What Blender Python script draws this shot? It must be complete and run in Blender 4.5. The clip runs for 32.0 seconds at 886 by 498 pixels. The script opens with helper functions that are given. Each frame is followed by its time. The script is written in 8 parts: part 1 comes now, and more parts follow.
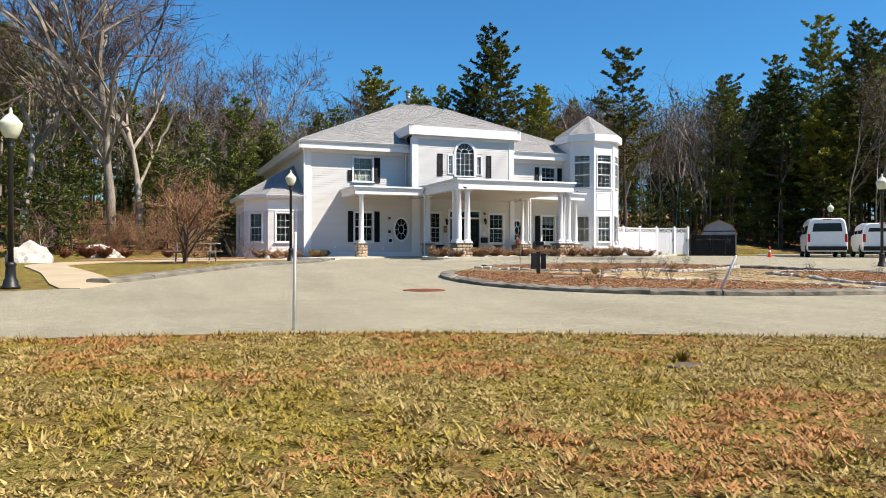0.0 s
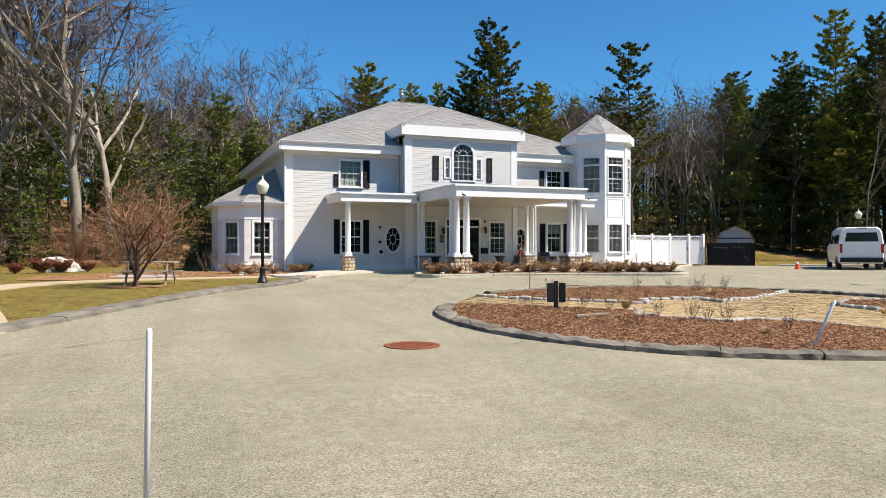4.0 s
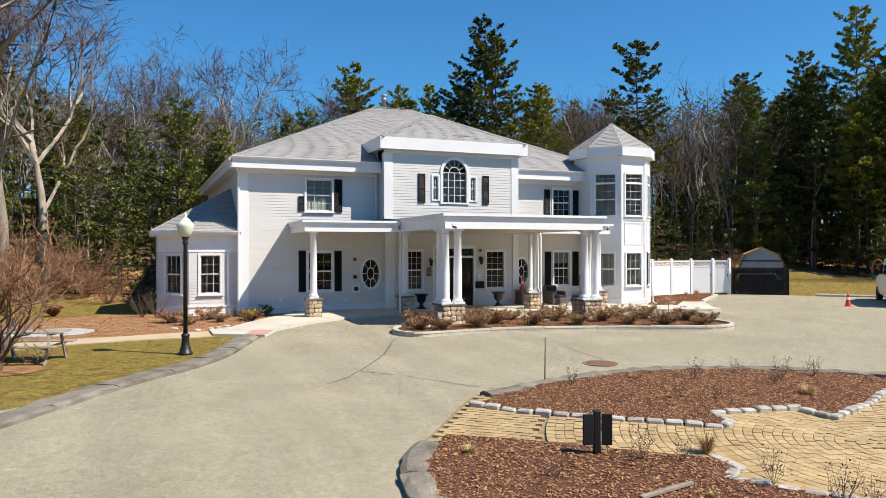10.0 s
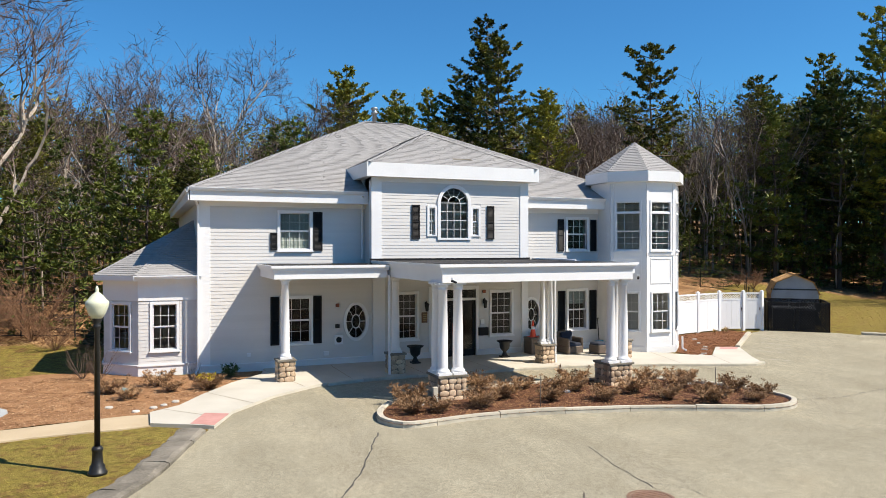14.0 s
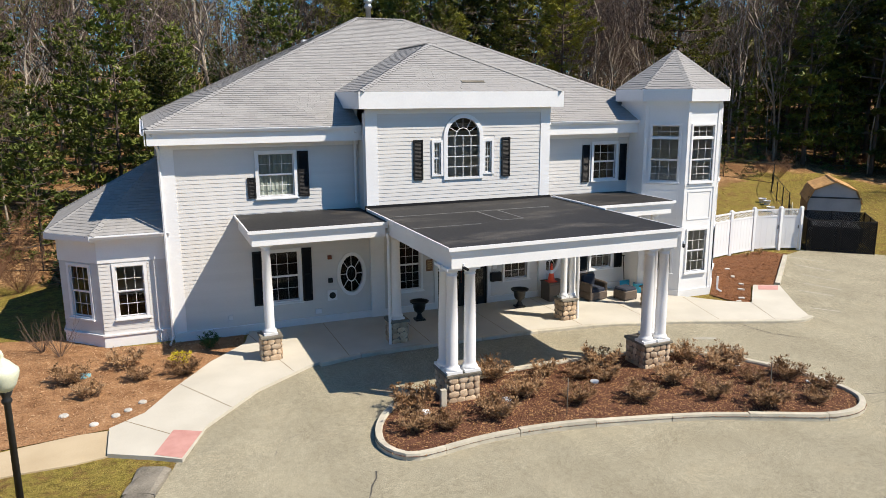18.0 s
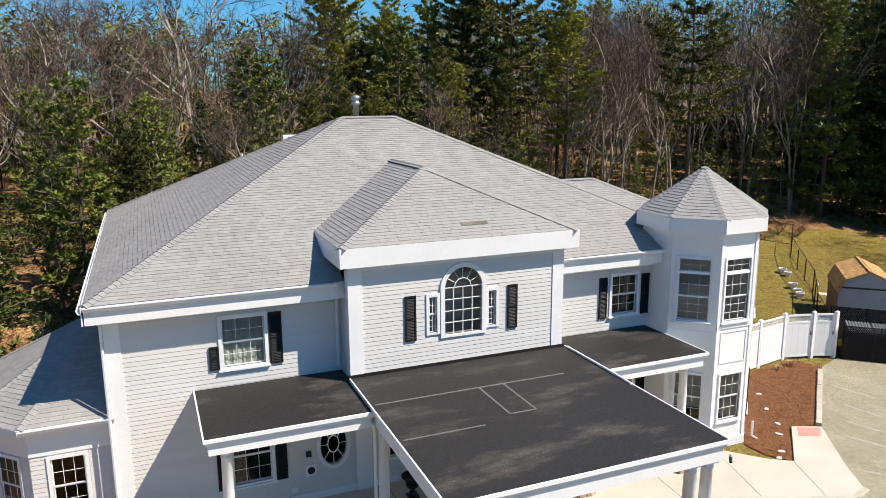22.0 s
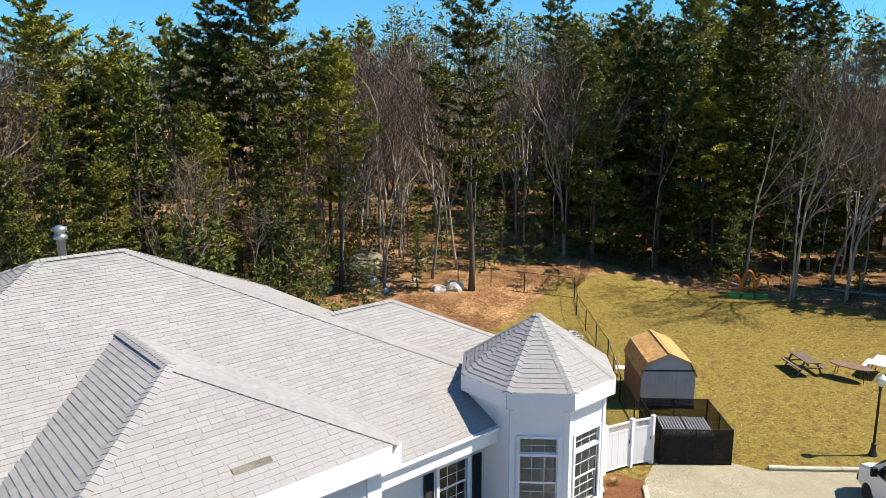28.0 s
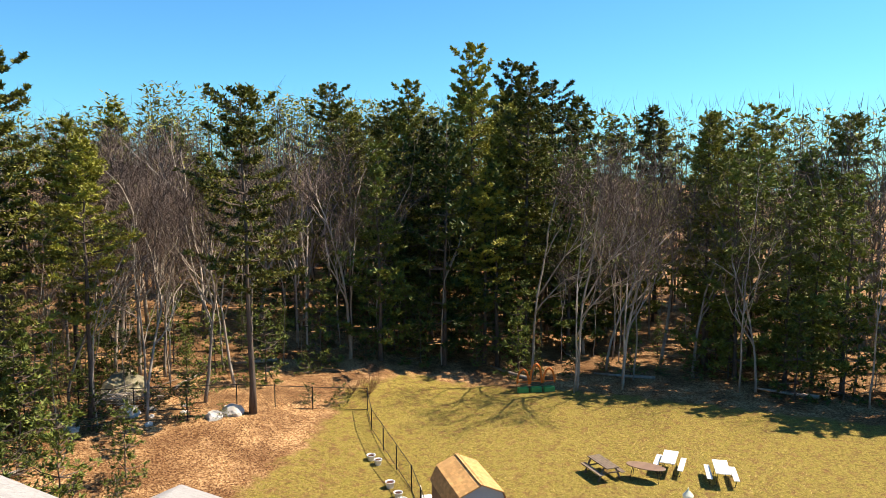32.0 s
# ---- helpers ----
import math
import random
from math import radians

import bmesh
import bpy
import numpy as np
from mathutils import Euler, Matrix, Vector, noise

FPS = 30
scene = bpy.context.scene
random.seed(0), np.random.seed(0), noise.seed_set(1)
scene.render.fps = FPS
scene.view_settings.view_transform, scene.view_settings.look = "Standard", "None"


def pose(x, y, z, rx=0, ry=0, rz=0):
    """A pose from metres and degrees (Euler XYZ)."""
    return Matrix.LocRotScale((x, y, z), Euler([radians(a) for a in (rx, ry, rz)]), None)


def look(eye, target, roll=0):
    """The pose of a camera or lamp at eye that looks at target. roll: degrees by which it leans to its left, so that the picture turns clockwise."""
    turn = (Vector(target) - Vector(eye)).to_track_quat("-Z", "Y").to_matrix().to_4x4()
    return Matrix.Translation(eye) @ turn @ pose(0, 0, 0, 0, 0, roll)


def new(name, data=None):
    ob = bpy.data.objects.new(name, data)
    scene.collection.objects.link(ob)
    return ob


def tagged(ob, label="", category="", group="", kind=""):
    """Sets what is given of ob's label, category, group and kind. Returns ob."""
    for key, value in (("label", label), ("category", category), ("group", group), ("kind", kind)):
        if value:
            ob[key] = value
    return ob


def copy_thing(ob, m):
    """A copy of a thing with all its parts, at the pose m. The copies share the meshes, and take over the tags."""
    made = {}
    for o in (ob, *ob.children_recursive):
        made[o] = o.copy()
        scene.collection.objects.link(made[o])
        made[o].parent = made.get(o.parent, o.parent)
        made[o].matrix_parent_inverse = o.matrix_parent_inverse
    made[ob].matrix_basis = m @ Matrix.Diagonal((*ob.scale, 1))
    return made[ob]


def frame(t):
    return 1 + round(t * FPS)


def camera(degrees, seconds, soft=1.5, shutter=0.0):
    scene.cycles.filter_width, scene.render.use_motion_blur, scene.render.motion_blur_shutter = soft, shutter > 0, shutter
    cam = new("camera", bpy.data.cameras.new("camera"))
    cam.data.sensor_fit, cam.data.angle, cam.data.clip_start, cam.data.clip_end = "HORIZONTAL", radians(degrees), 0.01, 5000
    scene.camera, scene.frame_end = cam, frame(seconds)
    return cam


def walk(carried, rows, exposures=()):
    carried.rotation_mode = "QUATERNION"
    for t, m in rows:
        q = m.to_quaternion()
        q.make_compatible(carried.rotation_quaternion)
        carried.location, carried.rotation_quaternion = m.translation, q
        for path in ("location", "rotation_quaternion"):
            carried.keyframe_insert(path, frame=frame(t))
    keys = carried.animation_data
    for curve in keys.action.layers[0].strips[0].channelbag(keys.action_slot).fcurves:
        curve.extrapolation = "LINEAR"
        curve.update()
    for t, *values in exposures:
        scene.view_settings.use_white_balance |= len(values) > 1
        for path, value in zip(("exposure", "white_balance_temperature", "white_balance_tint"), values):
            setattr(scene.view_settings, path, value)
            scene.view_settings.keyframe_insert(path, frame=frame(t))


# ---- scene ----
cam = camera(62.7, 32.0, soft=0.6)
METRES, EYE, TILT, LEAN, TURN = 35.0, 0.6, 0.0, 0.0, -21.8
ROWS = [
    (0.0, 0.0, -0.0255, -0.004, 0.05, 0.05, 0.01),
    (0.5, 0.0, -0.013, -0.002, 0.02, 0.05, 0.01),
    (1.0, 0.0, 0.0, 0.0, 0.0, 0.05, 0.01),
    (1.5, 0.0, 0.013, 0.0018, -0.04, 0.04, 0.02),
    (2.0, 0.0004, 0.0262, 0.0045, -0.06, 0.03, 0.02),
    (2.5, 0.0009, 0.04, 0.0069, -0.1, 0.02, 0.02),
    (3.0, 0.001, 0.0543, 0.0092, -0.13, 0.0, 0.01),
    (3.5, 0.001, 0.0676, 0.0115, -0.16, 0.01, 0.02),
    (5.5, 0.0023, 0.1147, 0.0209, -0.34, -0.01, 0.01),
    (6.0, 0.0034, 0.1282, 0.0237, -0.4, 0.0, 0.0),
    (6.5, 0.0044, 0.1421, 0.0273, -0.45, 0.0, 0.0),
    (7.0, 0.0051, 0.1563, 0.0313, -0.5, 0.0, 0.02),
    (7.5, 0.0061, 0.171, 0.0351, -0.55, 0.01, 0.02),
    (8.0, 0.007, 0.1858, 0.0393, -0.57, 0.01, 0.04),
    (8.5, 0.0079, 0.2011, 0.0432, -0.6, 0.03, 0.05),
    (9.0, 0.0088, 0.2164, 0.047, -0.6, 0.03, 0.05),
    (9.5, 0.0093, 0.2308, 0.0512, -0.63, 0.03, 0.03),
    (10.0, 0.0098, 0.2456, 0.0555, -0.64, 0.04, 0.08),
    (10.5, 0.0105, 0.2612, 0.0597, -0.66, 0.04, 0.02),
    (11.0, 0.0109, 0.2764, 0.0648, -0.68, 0.03, 0.05),
    (11.5, 0.0113, 0.2924, 0.0696, -0.67, 0.03, 0.05),
    (12.0, 0.0116, 0.3084, 0.0748, -0.67, 0.03, 0.04),
    (12.5, 0.012, 0.3243, 0.0808, -0.67, 0.02, 0.03),
    (13.0, 0.013, 0.34, 0.0876, -0.66, 0.02, 0.07),
    (13.5, 0.0134, 0.3549, 0.0949, -0.66, 0.01, 0.06),
    (15.5, 0.0125, 0.4129, 0.1239, -0.55, -3.12, 0.09),
    (16.0, 0.012, 0.4262, 0.1348, -0.48, -5.45, 0.15),
    (16.5, 0.0117, 0.4390, 0.1455, -0.39, -7.72, 0.19),
    (17.0, 0.0115, 0.4516, 0.1565, -0.37, -9.76, 0.24),
    (17.5, 0.0113, 0.4640, 0.1675, -0.38, -11.42, 0.28),
    (18.0, 0.0112, 0.4765, 0.1793, -0.43, -11.77, 0.31),
    (18.5, 0.0119, 0.4888, 0.1936, -0.43, -11.78, 0.32),
    (19.0, 0.0126, 0.5016, 0.2083, -0.41, -11.76, 0.33),
    (19.5, 0.0134, 0.5157, 0.2218, -0.4, -11.73, 0.36),
    (20.0, 0.0136, 0.5297, 0.2348, -0.4, -11.69, 0.36),
    (20.5, 0.0144, 0.5437, 0.2471, -0.38, -11.65, 0.36),
    (21.0, 0.0155, 0.5586, 0.2596, -0.35, -11.62, 0.4),
    (21.5, 0.0144, 0.5742, 0.2714, -0.38, -11.58, 0.38),
    (22.0, 0.0142, 0.5894, 0.2826, -0.56, -11.58, 0.39),
    (22.5, 0.014, 0.6054, 0.2915, -1.15, -11.54, 0.35),
    (23.0, 0.0128, 0.6209, 0.3002, -1.9, -11.52, 0.34),
    (23.5, 0.0133, 0.6361, 0.3078, -3.2, -11.48, 0.34),
    (24.0, 0.014, 0.6506, 0.3152, -4.92, -11.48, 0.34),
    (24.5, 0.0151, 0.6654, 0.3226, -6.68, -11.49, 0.29),
    (25.0, 0.0167, 0.6831, 0.3282, -8.43, -11.44, 0.25),
    (25.5, 0.0164, 0.6987, 0.3354, -10.16, -11.43, 0.24),
    (27.5, 0.0207, 0.7584, 0.3634, -17.24, -11.31, 0.25),
    (28.0, 0.0231, 0.7741, 0.3699, -19.12, -11.28, 0.27),
    (28.5, 0.0256, 0.7884, 0.3766, -21.12, -11.29, 0.28),
    (29.0, 0.0277, 0.802, 0.3826, -23.22, -11.28, 0.29),
    (29.5, 0.0303, 0.8166, 0.3895, -25.39, -11.29, 0.33),
    (30.0, 0.0343, 0.8313, 0.3945, -27.6, -11.27, 0.36),
    (30.5, 0.0369, 0.8455, 0.3993, -30.05, -11.29, 0.38),
    (31.0, 0.0389, 0.8581, 0.405, -32.5, -11.3, 0.37),
    (31.5, 0.0442, 0.8702, 0.4149, -34.78, -9.84, 0.28),
    (32.0, 0.0505, 0.8814, 0.4211, -37.09, -5.87, 0.16),
]
walk(cam, [(t, pose(0, 0, EYE, TILT, LEAN, TURN) @ pose(METRES * x, METRES * y, METRES * z, 90 + pitch, roll, yaw)) for t, x, y, z, yaw, pitch, roll in ROWS], [(0.0, 0.74, 6500, 10), (6.0, 0.60, 6500, 10), (13.0, 0.62, 6400, 10), (19.0, 0.48, 6500, 10), (23.0, 0.60, 6500, 10), (26.0, 0.70, 6550, 10), (28.0, 0.86, 6550, 10), (30.0, 0.98, 6700, 10), (32.0, 1.14, 7100, 12)])

# ---- light ----
SUN_FROM = Vector((0.62, -0.53, 1.0)).normalized()
world = bpy.data.worlds.new("world")
scene.world = world
world.use_nodes = True
wn = world.node_tree.nodes
sky = wn.new("ShaderNodeTexSky")
sky.sky_type, sky.sun_disc = "NISHITA", False
sky.sun_elevation = math.asin(SUN_FROM.z)
sky.sun_rotation = math.atan2(SUN_FROM.x, SUN_FROM.y)
sky.air_density, sky.dust_density, sky.ozone_density = 1.0, 0.35, 2.0
tint = wn.new("ShaderNodeMix")
tint.data_type, tint.blend_type = "RGBA", "MULTIPLY"
tint.inputs[0].default_value = 1.0
tint.inputs[7].default_value = (0.45, 1.11, 1.56, 1)
world.node_tree.links.new(sky.outputs[0], tint.inputs[6])
world.node_tree.links.new(tint.outputs[2], wn["Background"].inputs[0])
wn["Background"].inputs[1].default_value = 0.060
sun = new("sun", bpy.data.lights.new("sun", "SUN"))
sun.data.energy, sun.data.angle, sun.data.color = 5.0, radians(0.5), (1.0, 0.90, 0.76)
sun.matrix_world = look((0, 0, 60), Vector((0, 0, 60)) - SUN_FROM)

# ---- materials ----
def nodes_of(name):
    m = bpy.data.materials.new(name)
    m.use_nodes = True
    return m, m.node_tree.nodes, m.node_tree.links, m.node_tree.nodes["Principled BSDF"]


def surface(name, dark, light, rough=0.7, scale=3.0, fine=60.0, bump=0.2, metal=0.0, piece=0.0, island=0.0, stretch=(1, 1, 1), spec=0.5, dist=0.01, blotch=0.6):
    """Two-scale procedural surface: slow blotches and fine grain between two colours; piece and island vary brightness."""
    m, n, l, p = nodes_of(name)
    geo = n.new("ShaderNodeNewGeometry")
    mp = n.new("ShaderNodeMapping")
    mp.inputs["Scale"].default_value = stretch
    l.new(geo.outputs["Position"], mp.inputs[0])
    a, b = n.new("ShaderNodeTexNoise"), n.new("ShaderNodeTexNoise")
    a.inputs["Scale"].default_value, a.inputs["Detail"].default_value = scale, 6
    b.inputs["Scale"].default_value, b.inputs["Detail"].default_value = fine, 4
    for t in (a, b):
        l.new(mp.outputs[0], t.inputs["Vector"])
    mix = n.new("ShaderNodeMix")
    mix.data_type = "FLOAT"
    mix.inputs[0].default_value = 1 - blotch
    l.new(a.outputs["Fac"], mix.inputs[2])
    l.new(b.outputs["Fac"], mix.inputs[3])
    ramp = n.new("ShaderNodeValToRGB")
    ramp.color_ramp.elements[0].position, ramp.color_ramp.elements[1].position = 0.3, 0.7
    ramp.color_ramp.elements[0].color, ramp.color_ramp.elements[1].color = (*dark, 1), (*light, 1)
    l.new(mix.outputs[0], ramp.inputs[0])
    out = ramp.outputs[0]
    for amount, src in ((piece, "object"), (island, "island")):
        if amount:
            if src == "object":
                r = n.new("ShaderNodeObjectInfo").outputs["Random"]
            else:
                r = geo.outputs["Random Per Island"]
            rng = n.new("ShaderNodeMapRange")
            rng.inputs[3].default_value, rng.inputs[4].default_value = 1 - amount, 1 + amount
            l.new(r, rng.inputs[0])
            hsv = n.new("ShaderNodeHueSaturation")
            l.new(rng.outputs[0], hsv.inputs["Value"])
            l.new(out, hsv.inputs["Color"])
            out = hsv.outputs[0]
    l.new(out, p.inputs["Base Color"])
    p.inputs["Roughness"].default_value, p.inputs["Metallic"].default_value = rough, metal
    p.inputs["Specular IOR Level"].default_value = spec
    if bump:
        bp = n.new("ShaderNodeBump")
        bp.inputs["Strength"].default_value, bp.inputs["Distance"].default_value = bump, dist
        l.new(mix.outputs[0], bp.inputs["Height"])
        l.new(bp.outputs[0], p.inputs["Normal"])
    return m


def glass_pane(name):
    m, n, l, p = nodes_of(name)
    tr, gl, fr, mx = n.new("ShaderNodeBsdfTransparent"), n.new("ShaderNodeBsdfGlossy"), n.new("ShaderNodeFresnel"), n.new("ShaderNodeMixShader")
    tr.inputs[0].default_value = (0.62, 0.66, 0.66, 1)
    gl.inputs["Roughness"].default_value = 0.02
    fr.inputs[0].default_value = 1.5
    l.new(fr.outputs[0], mx.inputs[0])
    l.new(tr.outputs[0], mx.inputs[1])
    l.new(gl.outputs[0], mx.inputs[2])
    l.new(mx.outputs[0], n["Material Output"].inputs[0])
    return m


def ground_material(name):
    """Dry spring lawn that turns into leaf litter by the vertex attribute 'litter'."""
    m, n, l, p = nodes_of(name)
    geo = n.new("ShaderNodeNewGeometry")
    def tex(scale, detail, rough=0.6):
        t = n.new("ShaderNodeTexNoise")
        t.inputs["Scale"].default_value, t.inputs["Detail"].default_value, t.inputs["Roughness"].default_value = scale, detail, rough
        l.new(geo.outputs["Position"], t.inputs["Vector"])
        return t.outputs["Fac"]
    def ramp(fac, stops):
        r = n.new("ShaderNodeValToRGB")
        for i, (pos, c) in enumerate(stops):
            e = r.color_ramp.elements[i] if i < 2 else r.color_ramp.elements.new(pos)
            e.position, e.color = pos, (*c, 1)
        l.new(fac, r.inputs[0])
        return r.outputs[0]
    def blend(fac, a, b, mode="MIX"):
        x = n.new("ShaderNodeMix")
        x.data_type, x.blend_type = "RGBA", mode
        if isinstance(fac, float):
            x.inputs[0].default_value = fac
        else:
            l.new(fac, x.inputs[0])
        l.new(a, x.inputs[6])
        l.new(b, x.inputs[7])
        return x.outputs[2]
    straw = ramp(tex(60, 6, 0.85), [(0.40, (0.042, 0.027, 0.008)), (0.52, (0.23, 0.17, 0.04)), (0.64, (0.62, 0.53, 0.175))])
    green = ramp(tex(55, 6, 0.85), [(0.41, (0.036, 0.028, 0.008)), (0.52, (0.22, 0.175, 0.034)), (0.63, (0.53, 0.46, 0.12))])
    grass = blend(ramp(tex(2.6, 8, 0.75), [(0.42, (0, 0, 0)), (0.6, (1, 1, 1))]), straw, green)
    thin = ramp(tex(1.7, 9, 0.78), [(0.49, (0, 0, 0)), (0.62, (0.85, 0.85, 0.85))])
    soil = ramp(tex(30, 6), [(0.3, (0.07, 0.035, 0.015)), (0.7, (0.24, 0.13, 0.06))])
    grass = blend(thin, grass, soil)
    mottle = ramp(tex(5.5, 6, 0.75), [(0.34, (0.50, 0.48, 0.42)), (0.52, (1, 1, 1)), (0.66, (1.2, 1.15, 1.05))])
    grass = blend(1.0, grass, mottle, "MULTIPLY")
    leaves = n.new("ShaderNodeTexVoronoi")
    leaves.inputs["Scale"].default_value = 14
    l.new(geo.outputs["Position"], leaves.inputs["Vector"])
    bw = n.new("ShaderNodeRGBToBW")
    l.new(leaves.outputs["Color"], bw.inputs[0])
    litter = ramp(bw.outputs[0], [(0.15, (0.11, 0.05, 0.02)), (0.5, (0.33, 0.18, 0.078)), (0.85, (0.60, 0.40, 0.21))])
    patches = ramp(tex(0.35, 4), [(0.4, (0.45, 0.4, 0.38)), (0.65, (1, 1, 1))])
    litter = blend(1.0, litter, patches, "MULTIPLY")
    at = n.new("ShaderNodeAttribute")
    at.attribute_name = "litter"
    add = n.new("ShaderNodeMath")
    add.operation = "ADD"
    nz = n.new("ShaderNodeMath")
    nz.operation = "MULTIPLY_ADD"
    nz.inputs[1].default_value, nz.inputs[2].default_value = 0.9, -0.45
    l.new(tex(0.9, 5), nz.inputs[0])
    l.new(at.outputs["Fac"], add.inputs[0])
    l.new(nz.outputs[0], add.inputs[1])
    mask = ramp(add.outputs[0], [(0.4, (0, 0, 0)), (0.6, (1, 1, 1))])
    l.new(blend(mask, grass, litter), p.inputs["Base Color"])
    p.inputs["Roughness"].default_value = 0.95
    p.inputs["Specular IOR Level"].default_value = 0.1
    bp = n.new("ShaderNodeBump")
    bp.inputs["Strength"].default_value, bp.inputs["Distance"].default_value = 0.8, 0.04
    l.new(tex(30, 6, 0.7), bp.inputs["Height"])
    l.new(bp.outputs[0], p.inputs["Normal"])
    return m


def asphalt_material(name):
    """Bleached asphalt: speckled aggregate, worn lanes, sandy and dark patches."""
    m, n, l, p = nodes_of(name)
    geo = n.new("ShaderNodeNewGeometry")
    def tex(scale, detail, rough=0.6, stretch=(1, 1, 1), turn=0.0):
        mp = n.new("ShaderNodeMapping")
        mp.inputs["Scale"].default_value, mp.inputs["Rotation"].default_value = stretch, (0, 0, turn)
        l.new(geo.outputs["Position"], mp.inputs[0])
        t = n.new("ShaderNodeTexNoise")
        t.inputs["Scale"].default_value, t.inputs["Detail"].default_value, t.inputs["Roughness"].default_value = scale, detail, rough
        l.new(mp.outputs[0], t.inputs["Vector"])
        return t.outputs["Fac"]
    def ramp(fac, stops):
        r = n.new("ShaderNodeValToRGB")
        for i, (pos, c) in enumerate(stops):
            e = r.color_ramp.elements[i] if i < 2 else r.color_ramp.elements.new(pos)
            e.position, e.color = pos, (*c, 1)
        l.new(fac, r.inputs[0])
        return r.outputs[0]
    def blend(fac, a, b, mode="MIX"):
        x = n.new("ShaderNodeMix")
        x.data_type, x.blend_type = "RGBA", mode
        if isinstance(fac, float):
            x.inputs[0].default_value = fac
        else:
            l.new(fac, x.inputs[0])
        l.new(a, x.inputs[6])
        l.new(b, x.inputs[7])
        return x.outputs[2]
    grain = tex(70, 5, 0.8)
    col = ramp(grain, [(0.36, (0.095, 0.086, 0.060)), (0.5, (0.292, 0.264, 0.19)), (0.64, (0.515, 0.47, 0.355))])
    col = blend(1.0, col, ramp(tex(9, 5, 0.7), [(0.35, (0.86, 0.85, 0.83)), (0.65, (1.12, 1.12, 1.12))]), "MULTIPLY")
    col = blend(1.0, col, ramp(tex(0.45, 6, 0.65), [(0.36, (0.91, 0.90, 0.88)), (0.52, (1, 1, 1)), (0.66, (1.08, 1.07, 1.05))]), "MULTIPLY")
    lanes = ramp(tex(0.5, 4, 0.5, (2.2, 0.22, 1), 0.4), [(0.4, (0.95, 0.95, 0.95)), (0.6, (1.05, 1.05, 1.05))])
    col = blend(1.0, col, lanes, "MULTIPLY")
    sandy = ramp(grain, [(0.4, (0.20, 0.165, 0.11)), (0.6, (0.44, 0.375, 0.27))])
    col = blend(ramp(tex(0.9, 7, 0.72), [(0.58, (0, 0, 0)), (0.74, (0.55, 0.55, 0.55))]), col, sandy)
    l.new(col, p.inputs["Base Color"])
    p.inputs["Roughness"].default_value, p.inputs["Specular IOR Level"].default_value = 0.9, 0.2
    bp = n.new("ShaderNodeBump")
    bp.inputs["Strength"].default_value, bp.inputs["Distance"].default_value = 0.8, 0.01
    l.new(grain, bp.inputs["Height"])
    l.new(bp.outputs[0], p.inputs["Normal"])
    return m


def membrane_material(name):
    """Black roof rubber with dusty and scrubbed patches."""
    m, n, l, p = nodes_of(name)
    geo = n.new("ShaderNodeNewGeometry")
    def tex(scale, detail, rough, stretch):
        mp, t = n.new("ShaderNodeMapping"), n.new("ShaderNodeTexNoise")
        mp.inputs["Scale"].default_value = stretch
        t.inputs["Scale"].default_value, t.inputs["Detail"].default_value, t.inputs["Roughness"].default_value = scale, detail, rough
        l.new(geo.outputs["Position"], mp.inputs[0])
        l.new(mp.outputs[0], t.inputs["Vector"])
        return t.outputs["Fac"]
    def ramp(fac, a, ca, b, cb):
        r = n.new("ShaderNodeValToRGB")
        for e, pos, c in zip(r.color_ramp.elements, (a, b), (ca, cb)):
            e.position, e.color = pos, (*c, 1)
        l.new(fac, r.inputs[0])
        return r.outputs[0]
    base = ramp(tex(14, 6, 0.7, (1, 1, 1)), 0.3, (0.010, 0.0095, 0.0095), 0.75, (0.036, 0.033, 0.031))
    dust = ramp(tex(30, 4, 0.7, (1, 1, 1)), 0.35, (0.05, 0.043, 0.036), 0.65, (0.17, 0.15, 0.13))
    mask = ramp(tex(0.75, 7, 0.68, (0.6, 1.5, 1)), 0.53, (0, 0, 0), 0.72, (0.75, 0.75, 0.75))
    mix = n.new("ShaderNodeMix")
    mix.data_type = "RGBA"
    l.new(mask, mix.inputs[0])
    l.new(base, mix.inputs[6])
    l.new(dust, mix.inputs[7])
    l.new(mix.outputs[2], p.inputs["Base Color"])
    p.inputs["Roughness"].default_value, p.inputs["Specular IOR Level"].default_value = 0.65, 0.35
    return m


def leafy(name, dark, light):
    """Foliage: colour by tree and by leaf, thin enough to let some light through."""
    m, n, l, p = nodes_of(name)
    geo, info = n.new("ShaderNodeNewGeometry"), n.new("ShaderNodeObjectInfo")
    mix = n.new("ShaderNodeMix")
    mix.data_type = "FLOAT"
    mix.inputs[0].default_value = 0.6
    l.new(geo.outputs["Random Per Island"], mix.inputs[2])
    l.new(info.outputs["Random"], mix.inputs[3])
    r = n.new("ShaderNodeValToRGB")
    r.color_ramp.elements[0].position, r.color_ramp.elements[1].position = 0.15, 0.85
    r.color_ramp.elements[0].color, r.color_ramp.elements[1].color = (*dark, 1), (*light, 1)
    l.new(mix.outputs[0], r.inputs[0])
    l.new(r.outputs[0], p.inputs["Base Color"])
    p.inputs["Roughness"].default_value = 0.6
    p.inputs["Specular IOR Level"].default_value = 0.25
    tl, mx = n.new("ShaderNodeBsdfTranslucent"), n.new("ShaderNodeMixShader")
    l.new(r.outputs[0], tl.inputs[0])
    mx.inputs[0].default_value = 0.10
    l.new(p.outputs[0], mx.inputs[1])
    l.new(tl.outputs[0], mx.inputs[2])
    l.new(mx.outputs[0], n["Material Output"].inputs[0])
    return m


